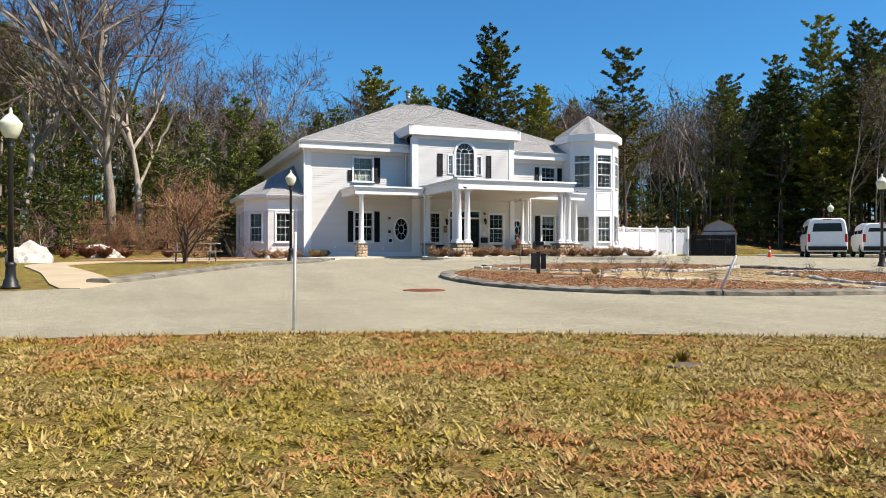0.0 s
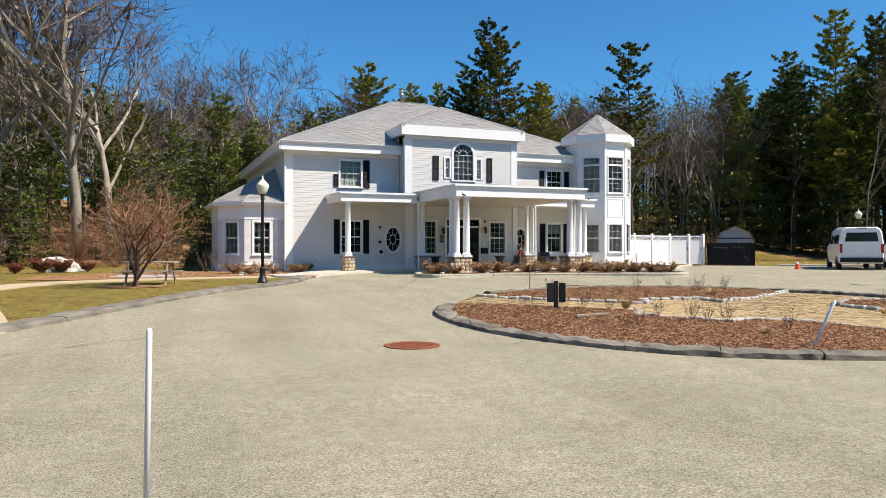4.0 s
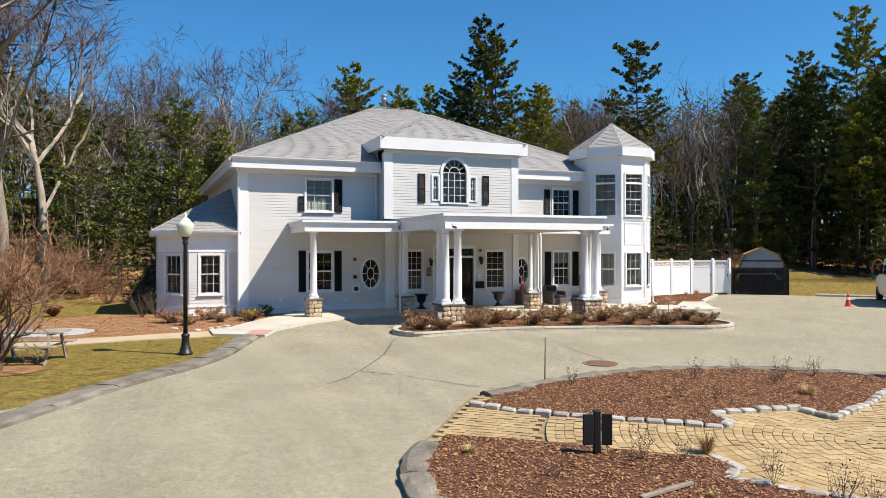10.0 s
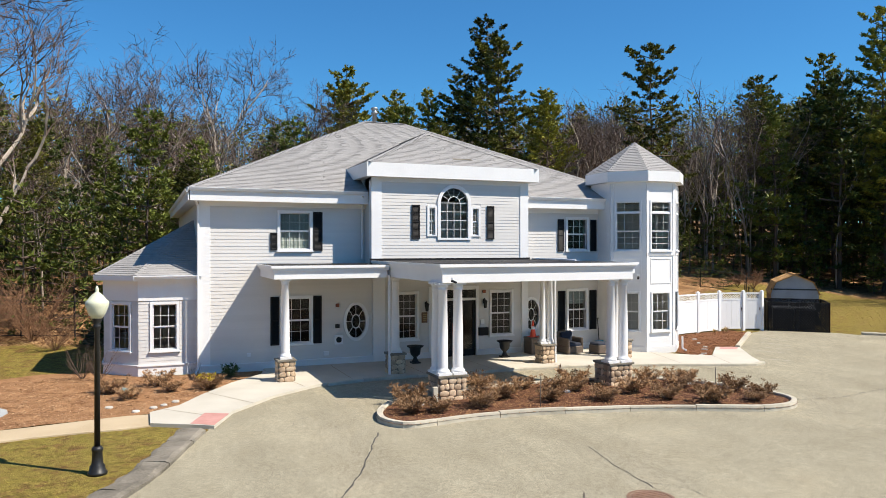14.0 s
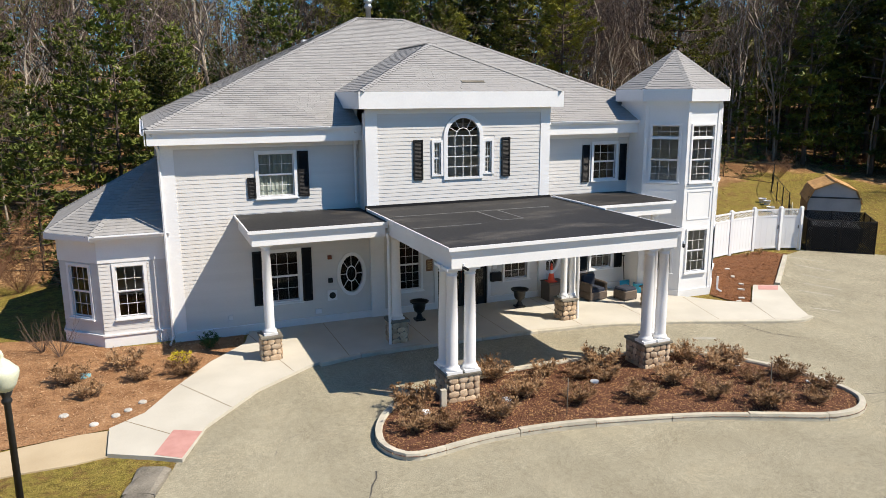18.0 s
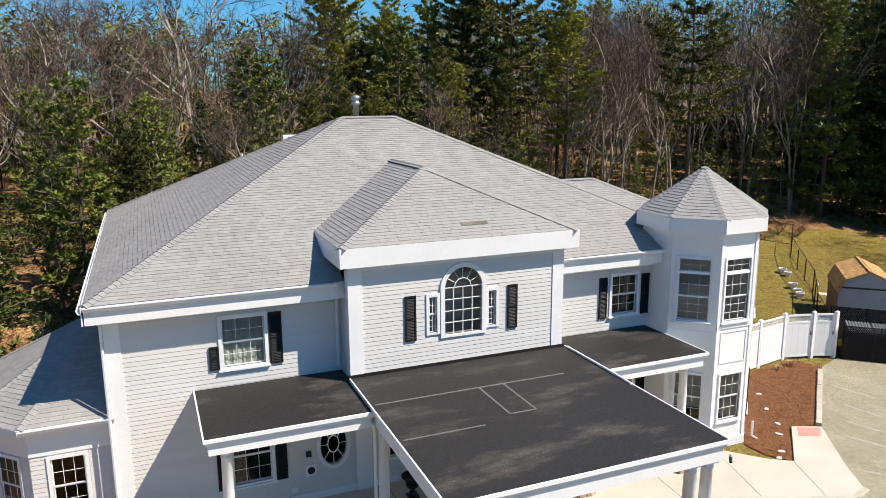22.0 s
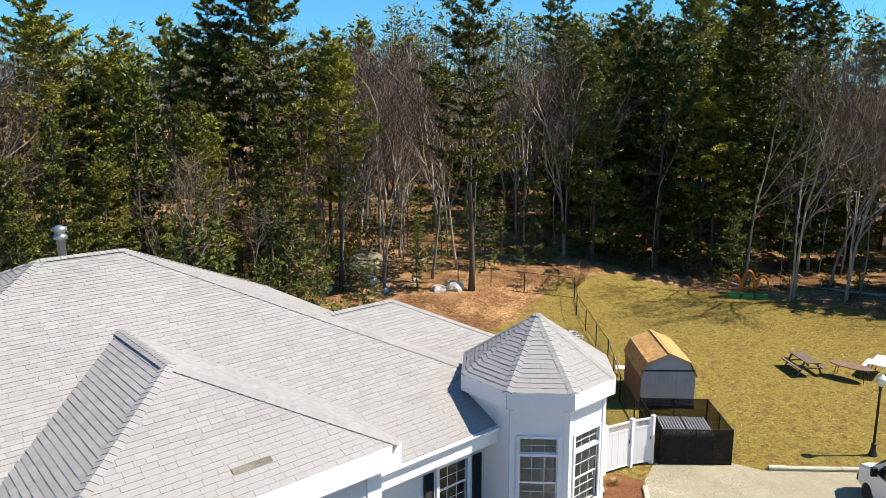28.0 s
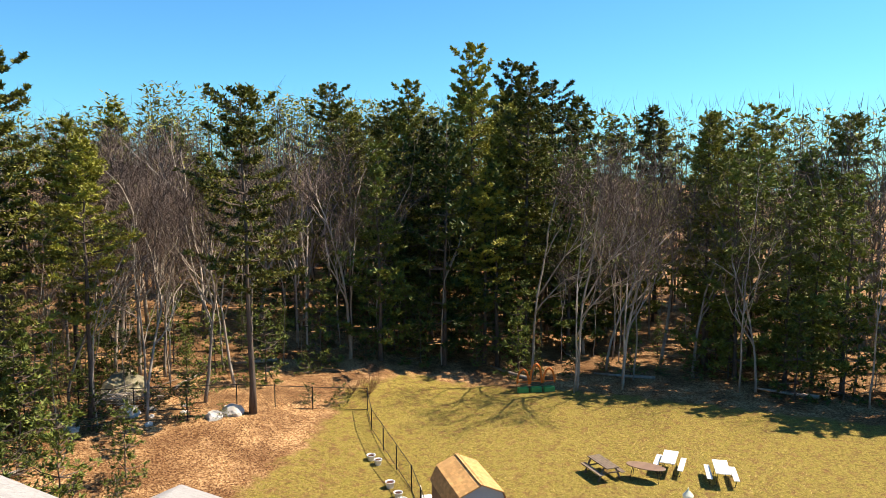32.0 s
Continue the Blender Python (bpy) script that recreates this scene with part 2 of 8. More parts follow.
WHITE = surface("white_paint", (0.72, 0.72, 0.73), (0.82, 0.82, 0.82), 0.45, 0.8, 25, 0.05)
SIDING = surface("grey_siding", (0.595, 0.58, 0.56), (0.665, 0.65, 0.63), 0.55, 1.2, 40, 0.08, piece=0.02, stretch=(0.4, 0.4, 2))
SHINGLE = surface("grey_shingle", (0.23, 0.222, 0.215), (0.36, 0.35, 0.34), 0.9, 0.35, 180, 0.5, island=0.08, spec=0.2, dist=0.004, blotch=0.25)
MEMBRANE = membrane_material("black_membrane")
SEAM = surface("grey_seam_tape", (0.10, 0.10, 0.10), (0.17, 0.165, 0.16), 0.6, 3, 40, 0.1)
BLACK = surface("black_shutter_paint", (0.008, 0.008, 0.009), (0.016, 0.016, 0.018), 0.6, 2, 60, 0.05, spec=0.25)
IRON = surface("black_cast_iron", (0.012, 0.012, 0.012), (0.03, 0.03, 0.03), 0.45, 6, 80, 0.2, metal=0.3)
GLASS = glass_pane("window_glass")
# near-black colour stands in for the shade of unlit rooms
DARK = surface("painted_dark_interior", (0.012, 0.012, 0.012), (0.03, 0.028, 0.027), 0.9)
CURTAIN = surface("white_curtain", (0.42, 0.47, 0.45), (0.62, 0.66, 0.63), 0.9, 6, 30, 0.2, stretch=(6, 6, 0.5))
SOFFIT = surface("cream_soffit", (0.60, 0.53, 0.44), (0.68, 0.61, 0.51), 0.7, 1, 30, 0.05)
ASPHALT = asphalt_material("weathered_asphalt")
BERM = surface("asphalt_berm", (0.08, 0.071, 0.056), (0.29, 0.26, 0.212), 0.9, 1.8, 34, 1.0, piece=0.12, spec=0.2, dist=0.02)
CONCRETE = surface("pale_concrete", (0.41, 0.38, 0.315), (0.55, 0.515, 0.44), 0.85, 0.8, 70, 0.2, piece=0.05)
GRANITE = surface("granite_kerb", (0.36, 0.33, 0.26), (0.56, 0.51, 0.41), 0.8, 4, 90, 0.4, piece=0.10)
COBBLE = surface("granite_cobble", (0.22, 0.205, 0.18), (0.50, 0.47, 0.42), 0.85, 7, 70, 0.7, piece=0.22, dist=0.02)
PAVER = surface("tan_paver", (0.30, 0.205, 0.095), (0.49, 0.36, 0.185), 0.85, 3, 60, 0.4, piece=0.12, island=0.10)
SAND = surface("joint_sand", (0.17, 0.12, 0.065), (0.28, 0.21, 0.12), 0.95, 8, 90, 0.4)
MULCH = surface("bark_mulch", (0.035, 0.015, 0.009), (0.20, 0.095, 0.06), 0.95, 3, 26, 1.0, spec=0.1, dist=0.06, blotch=0.35)
OLD_MULCH = surface("faded_mulch", (0.12, 0.05, 0.022), (0.46, 0.265, 0.135), 0.95, 2.0, 30, 1.0, spec=0.1, dist=0.05, blotch=0.45)
TACTILE = surface("faded_red_pad", (0.42, 0.20, 0.17), (0.55, 0.30, 0.26), 0.8, 4, 60, 0.3)
RUST = surface("rusty_iron", (0.17, 0.045, 0.022), (0.30, 0.10, 0.05), 0.8, 8, 60, 0.5, metal=0.2)
STONE = surface("field_stone", (0.28, 0.18, 0.105), (0.66, 0.52, 0.37), 0.85, 5, 50, 0.6, piece=0.3, dist=0.015)
MORTAR = surface("mortar", (0.15, 0.12, 0.09), (0.28, 0.23, 0.17), 0.9, 8, 90, 0.5)
BOULDER = surface("pale_boulder", (0.34, 0.32, 0.28), (0.62, 0.59, 0.54), 0.9, 2, 30, 0.8, dist=0.03)
LAMP_GLASS = surface("frosted_globe", (0.55, 0.57, 0.42), (0.72, 0.73, 0.56), 0.25, 3, 40, 0.05)
PINE_BARK = surface("pine_bark", (0.05, 0.04, 0.032), (0.17, 0.13, 0.105), 0.95, 6, 30, 1.0, stretch=(1, 1, 0.25), spec=0.1, dist=0.03, piece=0.2)
GREY_BARK = surface("grey_bark", (0.16, 0.132, 0.105), (0.47, 0.405, 0.33), 0.95, 4, 25, 0.8, stretch=(1, 1, 0.3), spec=0.1, dist=0.02, piece=0.25)
TWIG = surface("greyish_twig", (0.07, 0.047, 0.036), (0.18, 0.127, 0.098), 0.9, 4, 25, 0.0, piece=0.2)
NEEDLE = leafy("pine_needle", (0.018, 0.027, 0.007), (0.33, 0.32, 0.052))
HEMLOCK = leafy("evergreen_undergrowth", (0.026, 0.044, 0.009), (0.20, 0.23, 0.042))
DRY_GRASS = leafy("dry_grass", (0.12, 0.07, 0.012), (0.78, 0.60, 0.23))
RUSSET_GRASS = leafy("russet_grass", (0.10, 0.042, 0.014), (0.50, 0.25, 0.085))
GREEN_GRASS = leafy("greening_grass", (0.10, 0.07, 0.010), (0.58, 0.43, 0.075))
BROWN_LEAF = leafy("brown_leaf", (0.17, 0.09, 0.04), (0.44, 0.28, 0.15))
DARK_WOOD = surface("dark_weathered_wood", (0.09, 0.065, 0.045), (0.22, 0.165, 0.12), 0.85, 5, 50, 0.4, piece=0.15)
WOOD = surface("weathered_wood", (0.20, 0.165, 0.13), (0.38, 0.33, 0.27), 0.85, 5, 50, 0.4, stretch=(1, 1, 1), piece=0.15)
VINYL = surface("white_vinyl", (0.74, 0.75, 0.77), (0.82, 0.83, 0.84), 0.35, 1, 30, 0.03)
GROUND = ground_material("lawn_and_litter")


# ---- building blocks ----
class Mesh:
    def __init__(self):
        self.v, self.f = [], []

    def add(self, verts, faces):
        k = len(self.v)
        self.v += [tuple(p) for p in verts]
        self.f += [tuple(i + k for i in f) for f in faces]
        return self

    def box(self, x0, y0, z0, x1, y1, z1, b=0.0):
        if b:
            return self.bevel_box(x0, y0, z0, x1, y1, z1, b)
        return self.add([(x0, y0, z0), (x1, y0, z0), (x1, y1, z0), (x0, y1, z0), (x0, y0, z1), (x1, y0, z1), (x1, y1, z1), (x0, y1, z1)],
                        [(0, 3, 2, 1), (4, 5, 6, 7), (0, 1, 5, 4), (1, 2, 6, 5), (2, 3, 7, 6), (3, 0, 4, 7)])

    def bevel_box(self, x0, y0, z0, x1, y1, z1, b):
        """A box with its upper and upright edges chamfered."""
        def ring(x0, y0, x1, y1, c, z):
            return [(x0 + c, y0, z), (x1 - c, y0, z), (x1, y0 + c, z), (x1, y1 - c, z), (x1 - c, y1, z), (x0 + c, y1, z), (x0, y1 - c, z), (x0, y0 + c, z)]
        v = ring(x0, y0, x1, y1, b, z0) + ring(x0, y0, x1, y1, b, z1 - b) + ring(x0 + b, y0 + b, x1 - b, y1 - b, b * 0.5, z1)
        f = [tuple(range(7, -1, -1)), tuple(range(16, 24))]
        for r in (0, 8):
            f += [(r + i, r + (i + 1) % 8, r + 8 + (i + 1) % 8, r + 8 + i) for i in range(8)]
        return self.add(v, f)

    def prism(self, poly, z0, z1):
        n = len(poly)
        return self.add([(x, y, z0) for x, y in poly] + [(x, y, z1) for x, y in poly],
                        [tuple(range(n - 1, -1, -1)), tuple(range(n, 2 * n))] + [(i, (i + 1) % n, n + (i + 1) % n, n + i) for i in range(n)])

    def lathe(self, profile, seg=16, at=(0, 0, 0), cap=True):
        v = [(at[0] + r * math.cos(2 * math.pi * i / seg), at[1] + r * math.sin(2 * math.pi * i / seg), at[2] + z) for r, z in profile for i in range(seg)]
        f = [(j * seg + i, j * seg + (i + 1) % seg, (j + 1) * seg + (i + 1) % seg, (j + 1) * seg + i) for j in range(len(profile) - 1) for i in range(seg)]
        if cap:
            f += [tuple(range(seg - 1, -1, -1)), tuple(range((len(profile) - 1) * seg, len(profile) * seg))]
        return self.add(v, f)

    def tube(self, pts, radii, seg=6):
        pts = [Vector(p) for p in pts]
        v = []
        for i, p in enumerate(pts):
            d = (pts[min(i + 1, len(pts) - 1)] - pts[max(i - 1, 0)]).normalized()
            a = d.cross(Vector((0.3, 0.9, 0.2)) if abs(d.z) > 0.8 else Vector((0, 0, 1))).normalized()
            b = d.cross(a)
            v += [p + radii[i] * (a * math.cos(2 * math.pi * k / seg) + b * math.sin(2 * math.pi * k / seg)) for k in range(seg)]
        f = [(j * seg + k, j * seg + (k + 1) % seg, (j + 1) * seg + (k + 1) % seg, (j + 1) * seg + k) for j in range(len(pts) - 1) for k in range(seg)]
        f += [tuple(range(seg - 1, -1, -1)), tuple(range((len(pts) - 1) * seg, len(pts) * seg))]
        return self.add(v, f)

    def moved(self, m):
        self.v = [tuple(m @ Vector(p)) for p in self.v]
        return self

    def data(self, name, material, smooth=False):
        me = bpy.data.meshes.new(name)
        if len(self.v) < 1500:
            seen, keys = {}, []
            for q in self.v:
                keys.append(seen.setdefault((round(q[0], 5), round(q[1], 5), round(q[2], 5)), len(seen)))
            faces = [tuple(dict.fromkeys(keys[i] for i in f)) for f in self.f]
            me.from_pydata(list(seen), [], [f for f in faces if len(f) > 2])
        else:
            me.from_pydata(self.v, [], self.f)
        me.materials.append(material)
        if smooth:
            me.polygons.foreach_set("use_smooth", [True] * len(me.polygons))
        me.update()
        return me


def part(name, mesh, material, parent=None, label="", smooth=False):
    me = mesh if isinstance(mesh, bpy.types.Mesh) else mesh.data(name, material, smooth)
    ob = new(name, me)
    ob.parent = parent
    return tagged(ob, label) if label else ob


def thing(name, label, category, at=(0, 0, 0), group="", kind=""):
    ob = new(name)
    ob.matrix_basis = at if isinstance(at, Matrix) else Matrix.Translation(at)
    return tagged(ob, label, category, group, kind)


def structure(name, mesh, material, label, category, kind="structure"):
    return tagged(part(name, mesh, material), label, category, "", kind)


# ---- ground ----
def ramp_of(v, xs, ys):
    return float(np.interp(v, xs, ys))


BREAKS = (0, 8, 13, 17, 22, 27, 33)


def gz(x, y):
    front = ramp_of(y, BREAKS, (-0.42, -0.40, -0.36, -0.22, -0.05, 0.0, 0.03))
    d = y - (44.5 + 0.14 * max(0.0, min(x, 60)))
    return front + ramp_of(d, (0, 8, 23, 60, 150), (0, 1.3, 2.4, 6, 13))


def inside(x, y, poly):
    hit = False
    for (x0, y0), (x1, y1) in zip(poly, poly[1:] + poly[:1]):
        if (y0 > y) != (y1 > y) and x < (x1 - x0) * (y - y0) / (y1 - y0) + x0:
            hit = not hit
    return hit


def rounded(pts, n=4, closed=True):
    """Catmull-Rom through the points."""
    p = [Vector((a, b, 0)) for a, b in pts]
    out, m = [], len(p)
    for i in range(m if closed else m - 1):
        q = [p[(i + k) % m] if closed else p[max(0, min(m - 1, i + k))] for k in (-1, 0, 1, 2)]
        for s in range(n):
            t = s / n
            w = 0.5 * (2 * q[1] + (q[2] - q[0]) * t + (2 * q[0] - 5 * q[1] + 4 * q[2] - q[3]) * t * t + (3 * q[1] - q[0] - 3 * q[2] + q[3]) * t ** 3)
            out.append((w.x, w.y))
    if not closed:
        out.append(tuple(pts[-1]))
    return out


def sheet(name, poly, dz, material, label, category, thick=0.0, parent=None):
    """A flat area that follows the ground, dz above it."""
    bm = bmesh.new()
    bm.faces.new([bm.verts.new((x, y, 0)) for x, y in poly])
    for y in BREAKS:
        bmesh.ops.bisect_plane(bm, geom=bm.verts[:] + bm.edges[:] + bm.faces[:], plane_co=(0, y, 0), plane_no=(0, 1, 0))
    bmesh.ops.triangulate(bm, faces=bm.faces[:])
    if thick:
        r = bmesh.ops.extrude_face_region(bm, geom=bm.faces[:])
        for v in r["geom"]:
            if isinstance(v, bmesh.types.BMVert):
                v.co.z = -thick
    for v in bm.verts:
        v.co.z += gz(v.co.x, v.co.y) + dz
    bmesh.ops.recalc_face_normals(bm, faces=bm.faces[:])
    if not thick:
        for f in bm.faces:
            if f.normal.z < 0:
                f.normal_flip()
    me = bpy.data.meshes.new(name)
    bm.to_mesh(me)
    bm.free()
    me.materials.append(material)
    ob = new(name, me)
    ob.parent = parent
    return tagged(ob, label, category, "", "structure") if category else ob


def along(pts, step, closed=False):
    """Points at even steps along a line, with their headings."""
    p = [Vector((a, b)) for a, b in pts]
    if closed:
        p.append(p[0])
    out, carry = [], 0.0
    for a, b in zip(p, p[1:]):
        d = (b - a).length
        s = carry
        while s < d:
            out.append((a + (b - a) * (s / d), math.atan2(b.y - a.y, b.x - a.x)))
            s += step
        carry = s - d
    return out


def kerb(name, path, width, height, seg, material, label, piece, closed=False, lean=0.04, sub=3, rough=False):
    """Kerb stones end to end along a line, each a piece of its own; the line is the road side, the stones lie to its left."""
    root = thing(name, label, "kerb", kind="structure")
    q = along(path, seg / sub, closed)
    if closed:
        q.append(q[0])
    worn = [(random.uniform(0.9, 1.1), random.uniform(0.82, 1.12)) for _ in q] if rough else None
    for i in range(0, len(q) - 1, sub):
        run = q[i:i + sub + 1]
        if len(run) < 2:
            continue
        m, rows = Mesh(), []
        w, h = width * random.uniform(0.94, 1.06), height * random.uniform(0.9, 1.1)
        for k, (c, a) in enumerate(run):
            if worn:
                w, h = width * worn[i + k][0], height * worn[i + k][1]
            left = Vector((-math.sin(a), math.cos(a)))
            fwd = Vector((math.cos(a), math.sin(a))) * (0.006 if k == 0 else -0.006 if k == len(run) - 1 else 0)
            z = gz(c.x, c.y)
            for u, v in ((0, -0.05), (0.01, h * 0.7), (lean, h), (w - lean, h), (w, h * 0.8), (w, -0.05)):
                if worn and v > 0:
                    u, v = u + random.uniform(-0.022, 0.022), v + random.uniform(-0.012, 0.012)
                o = c + left * u + fwd
                rows.append((o.x, o.y, z + v))
        n = 6
        m.add(rows, [(j * n + k, j * n + k + 1, (j + 1) * n + k + 1, (j + 1) * n + k) for j in range(len(run) - 1) for k in range(n - 1)]
              + [tuple(range(n)), tuple(range(len(run) * n - 1, (len(run) - 1) * n - 1, -1))])
        m.f = [tuple(reversed(f)) for f in m.f]
        part(piece, m, material, root)
    return root


LEFT_KERB = rounded([(6.62, 29.1), (6.12, 27.72), (5.55, 26.12), (4.85, 24.76), (4.18, 23.86), (3.55, 23.12), (2.4, 21.44), (1.3, 19.84), (0.3, 18.14), (-0.5, 16.74), (-1.15, 15.75)], 3, False)
WALK_FRONT = [(7.3, 30.5), (8.6, 32.05), (10.15, 33.2), (11.5, 33.5), (13, 33.55), (16.6, 33.45), (19, 33.2), (21.7, 32.4), (23.4, 31.7), (24.8, 31.15), (25.5, 31.35)]
ISLAND_1 = rounded([(10.4, 28.3), (10.6, 27.7), (11.1, 27.45), (12.6, 27.62), (14.26, 27.5), (15.83, 27.15), (17.44, 26.7), (18.9, 26.05), (19.9, 25.65), (20.8, 25.7), (21.4, 26.3), (21.35, 27.5), (20.8, 28.8), (19.7, 30.15), (17.9, 30.7), (15.5, 30.85), (13.9, 30.75), (12.4, 30.5), (11.2, 29.9), (10.6, 29.1)], 3)
ISLAND_2 = rounded([(8.85, 19.6), (7.6, 18.0), (6.75, 17.0), (6.36, 16.1), (6.2, 15.0), (6.3, 13.85), (6.6, 12.8), (6.98, 11.85), (7.45, 11.0), (8.1, 10.25), (9.0, 9.65), (10.3, 9.1), (11.8, 8.8), (14, 8.9), (17, 9.8), (19.4, 12), (20, 15), (19, 17.6), (17.5, 18.9), (15.76, 20.05), (14.0, 20.6), (12.8, 20.7), (10.85, 20.4), (9.6, 19.9)], 3)
BED_N = [(8.72, 18.98), (9.34, 18.26), (10.32, 17.53), (11.69, 16.5), (12.02, 16.64), (12.12, 17.2), (12.9, 17.1), (13.72, 16.95), (13.75, 16.25), (15.2, 16.75), (17.6, 17.9), (17.1, 18.75), (15.7, 19.8), (14.0, 20.3), (12.8, 20.42), (10.85, 20.12), (9.6, 19.62)]
BED_S = [(7.54, 17.5), (8.35, 17.0), (9.35, 16.17), (10.48, 15.26), (10.46, 14.96), (10.06, 14.67), (10.71, 13.78), (11.13, 13.16), (11.87, 13.35), (12.7, 12.4), (12.9, 9.05), (11.8, 9.05), (10.4, 9.35), (9.15, 9.87), (8.3, 10.43), (7.66, 11.13), (7.2, 11.93), (6.83, 12.85), (6.53, 13.85), (6.43, 15.0), (6.57, 15.95), (6.93, 16.75)]
BED_E = [(15.9, 14.9), (17.2, 15.6), (19.4, 15.1), (18.95, 12.3), (16.9, 10.45), (14.4, 10.0), (14.9, 11.6), (15.3, 12.6), (16, 13.6)]
ROAD = ([(-9, 9.1), (-4, 7.85), (-1.66, 7.17), (0.34, 6.82), (2.38, 6.17), (4.47, 5.15), (6.14, 4.22), (9, 2.6), (14, -0.6), (20, -5), (40, -20), (62, -20), (62, 11.3), (36.2, 36.0), (35.9, 37.1), (33.7, 39.0), (32.3, 38.5), (27.7, 34.6), (26.0, 32.2)]
        + WALK_FRONT[::-1] + [(6.6, 29.1)] + LEFT_KERB + [(-1.9, 14.75), (-2.9, 14.4), (-6, 14.2), (-20, 14.4), (-20, 12)])


def build_ground():
    xs = np.concatenate([(-500, -250, -120, -70), np.arange(-45, 100, 1.25), (110, 140, 200, 300, 500)])
    ys = np.sort(np.concatenate([(-400, -150, -60, -30), np.arange(-20, 44, 2.0), BREAKS, np.arange(44, 120, 1.25), (130, 160, 200, 300, 600)]))
    ys = np.unique(np.round(ys, 3))
    v, w = [], []
    for y in ys:
        for x in xs:
            bump = 0.25 * noise.noise(Vector((x * 0.12, y * 0.12, 3))) * ramp_of(y - 46 - 0.1 * x, (0, 10), (0, 1))
            lawn_end = ramp_of(x, (-10, 4, 8, 30, 33, 44, 50, 53, 56), (47.5, 45, 44, 45, 52, 55, 58, 58, 57))
            a = ramp_of(y - lawn_end, (-2, 2), (0, 1))
            east = ramp_of(x - ramp_of(y, (-20, 10, 27, 35, 47, 57), (70, 67, 63.5, 62.5, 60.5, 56)), (-1.5, 2), (0, 1))
            v.append((x, y, gz(x, y) + bump))
            w.append(max(a, east))
    nx = len(xs)
    f = [(j * nx + i, j * nx + i + 1, (j + 1) * nx + i + 1, (j + 1) * nx + i) for j in range(len(ys) - 1) for i in range(nx - 1)]
    m = Mesh().add(v, f)
    ob = structure("ground", m, GROUND, "dry yellow-green lawn running into brown leaf litter under trees", "ground")
    at = ob.data.attributes.new("litter", "FLOAT", "POINT")
    at.data.foreach_set("value", w)
    ob.data.polygons.foreach_set("use_smooth", [True] * len(ob.data.polygons))


build_ground()
sheet("road", ROAD, 0.012, ASPHALT, "sun-bleached worn asphalt driveway and parking area", "driveway")

# ---- house ----
house = thing("house", "two-storey pale grey clapboard house with white trim and grey shingle roof", "house")
WALL_Y, UP_Y = 36.65, 35.72


def wall_core(name, frame_m, x0, x1, z0, z1, holes, thick=0.15):
    """A wall with its openings cut through; local x along the wall, y into the house, z up."""
    xs = sorted({x0, x1, *[h[0] for h in holes], *[h[2] for h in holes]})
    zs = sorted({z0, z1, *[h[1] for h in holes], *[h[3] for h in holes]})
    m = Mesh()
    solid = lambda i, j: 0 <= i < len(xs) - 1 and 0 <= j < len(zs) - 1 and not any(h[0] < (xs[i] + xs[i + 1]) / 2 < h[2] and h[1] < (zs[j] + zs[j + 1]) / 2 < h[3] for h in holes)
    for i in range(len(xs) - 1):
        for j in range(len(zs) - 1):
            if not solid(i, j):
                continue
            a, b, c, d = xs[i], xs[i + 1], zs[j], zs[j + 1]
            v = [(a, 0, c), (b, 0, c), (b, 0, d), (a, 0, d), (a, thick, c), (b, thick, c), (b, thick, d), (a, thick, d)]
            f = [(0, 1, 2, 3), (7, 6, 5, 4)]
            for k, (di, dj) in (((0, 4, 5, 1), (0, -1)), ((1, 5, 6, 2), (1, 0)), ((2, 6, 7, 3), (0, 1)), ((3, 7, 4, 0), (-1, 0))):
                if not solid(i + di, j + dj):
                    f.append(k)
            m.add(v, f)
    return part(name, m.moved(frame_m), SIDING, house)


def clapboards(wall, frame_m, x0, x1, z0, z1, holes, ovals=(), step=0.115):
    """Lapped boards, one course after another, cut at the openings."""
    z = z0
    while z < z1 - 0.02:
        h = min(step, z1 - z)
        runs = [(x0, x1)]
        cuts = [(q[0], q[2]) for q in holes if q[1] < z + h * 0.9 and q[3] > z + h * 0.1]
        for cx, cz, a, b in ovals:
            k = (z + h / 2 - cz) / b
            if abs(k) < 1:
                cuts.append((cx - a * math.sqrt(1 - k * k), cx + a * math.sqrt(1 - k * k)))
        for c, d in cuts:
            runs = [r for a, b in runs for r in ((a, min(b, c)), (max(a, d), b)) if r[1] - r[0] > 0.02]
        for a, b in runs:
            m = Mesh().add([(a, -0.015, z), (b, -0.015, z), (b, 0.0, z), (a, 0.0, z), (a, -0.006, z + h), (b, -0.006, z + h), (b, 0, z + h), (a, 0, z + h)],
                           [(0, 3, 2, 1), (4, 5, 6, 7), (0, 1, 5, 4), (1, 2, 6, 5), (3, 0, 4, 7)])
            part("clapboard", m.moved(frame_m), SIDING, wall)
        z += step


def board(name, frame_m, x0, z0, x1, z1, out=0.035, parent=None, mat=None):
    return part(name, Mesh().box(x0, -out, z0, x1, 0.001, z1).moved(frame_m), mat or WHITE, parent or house)


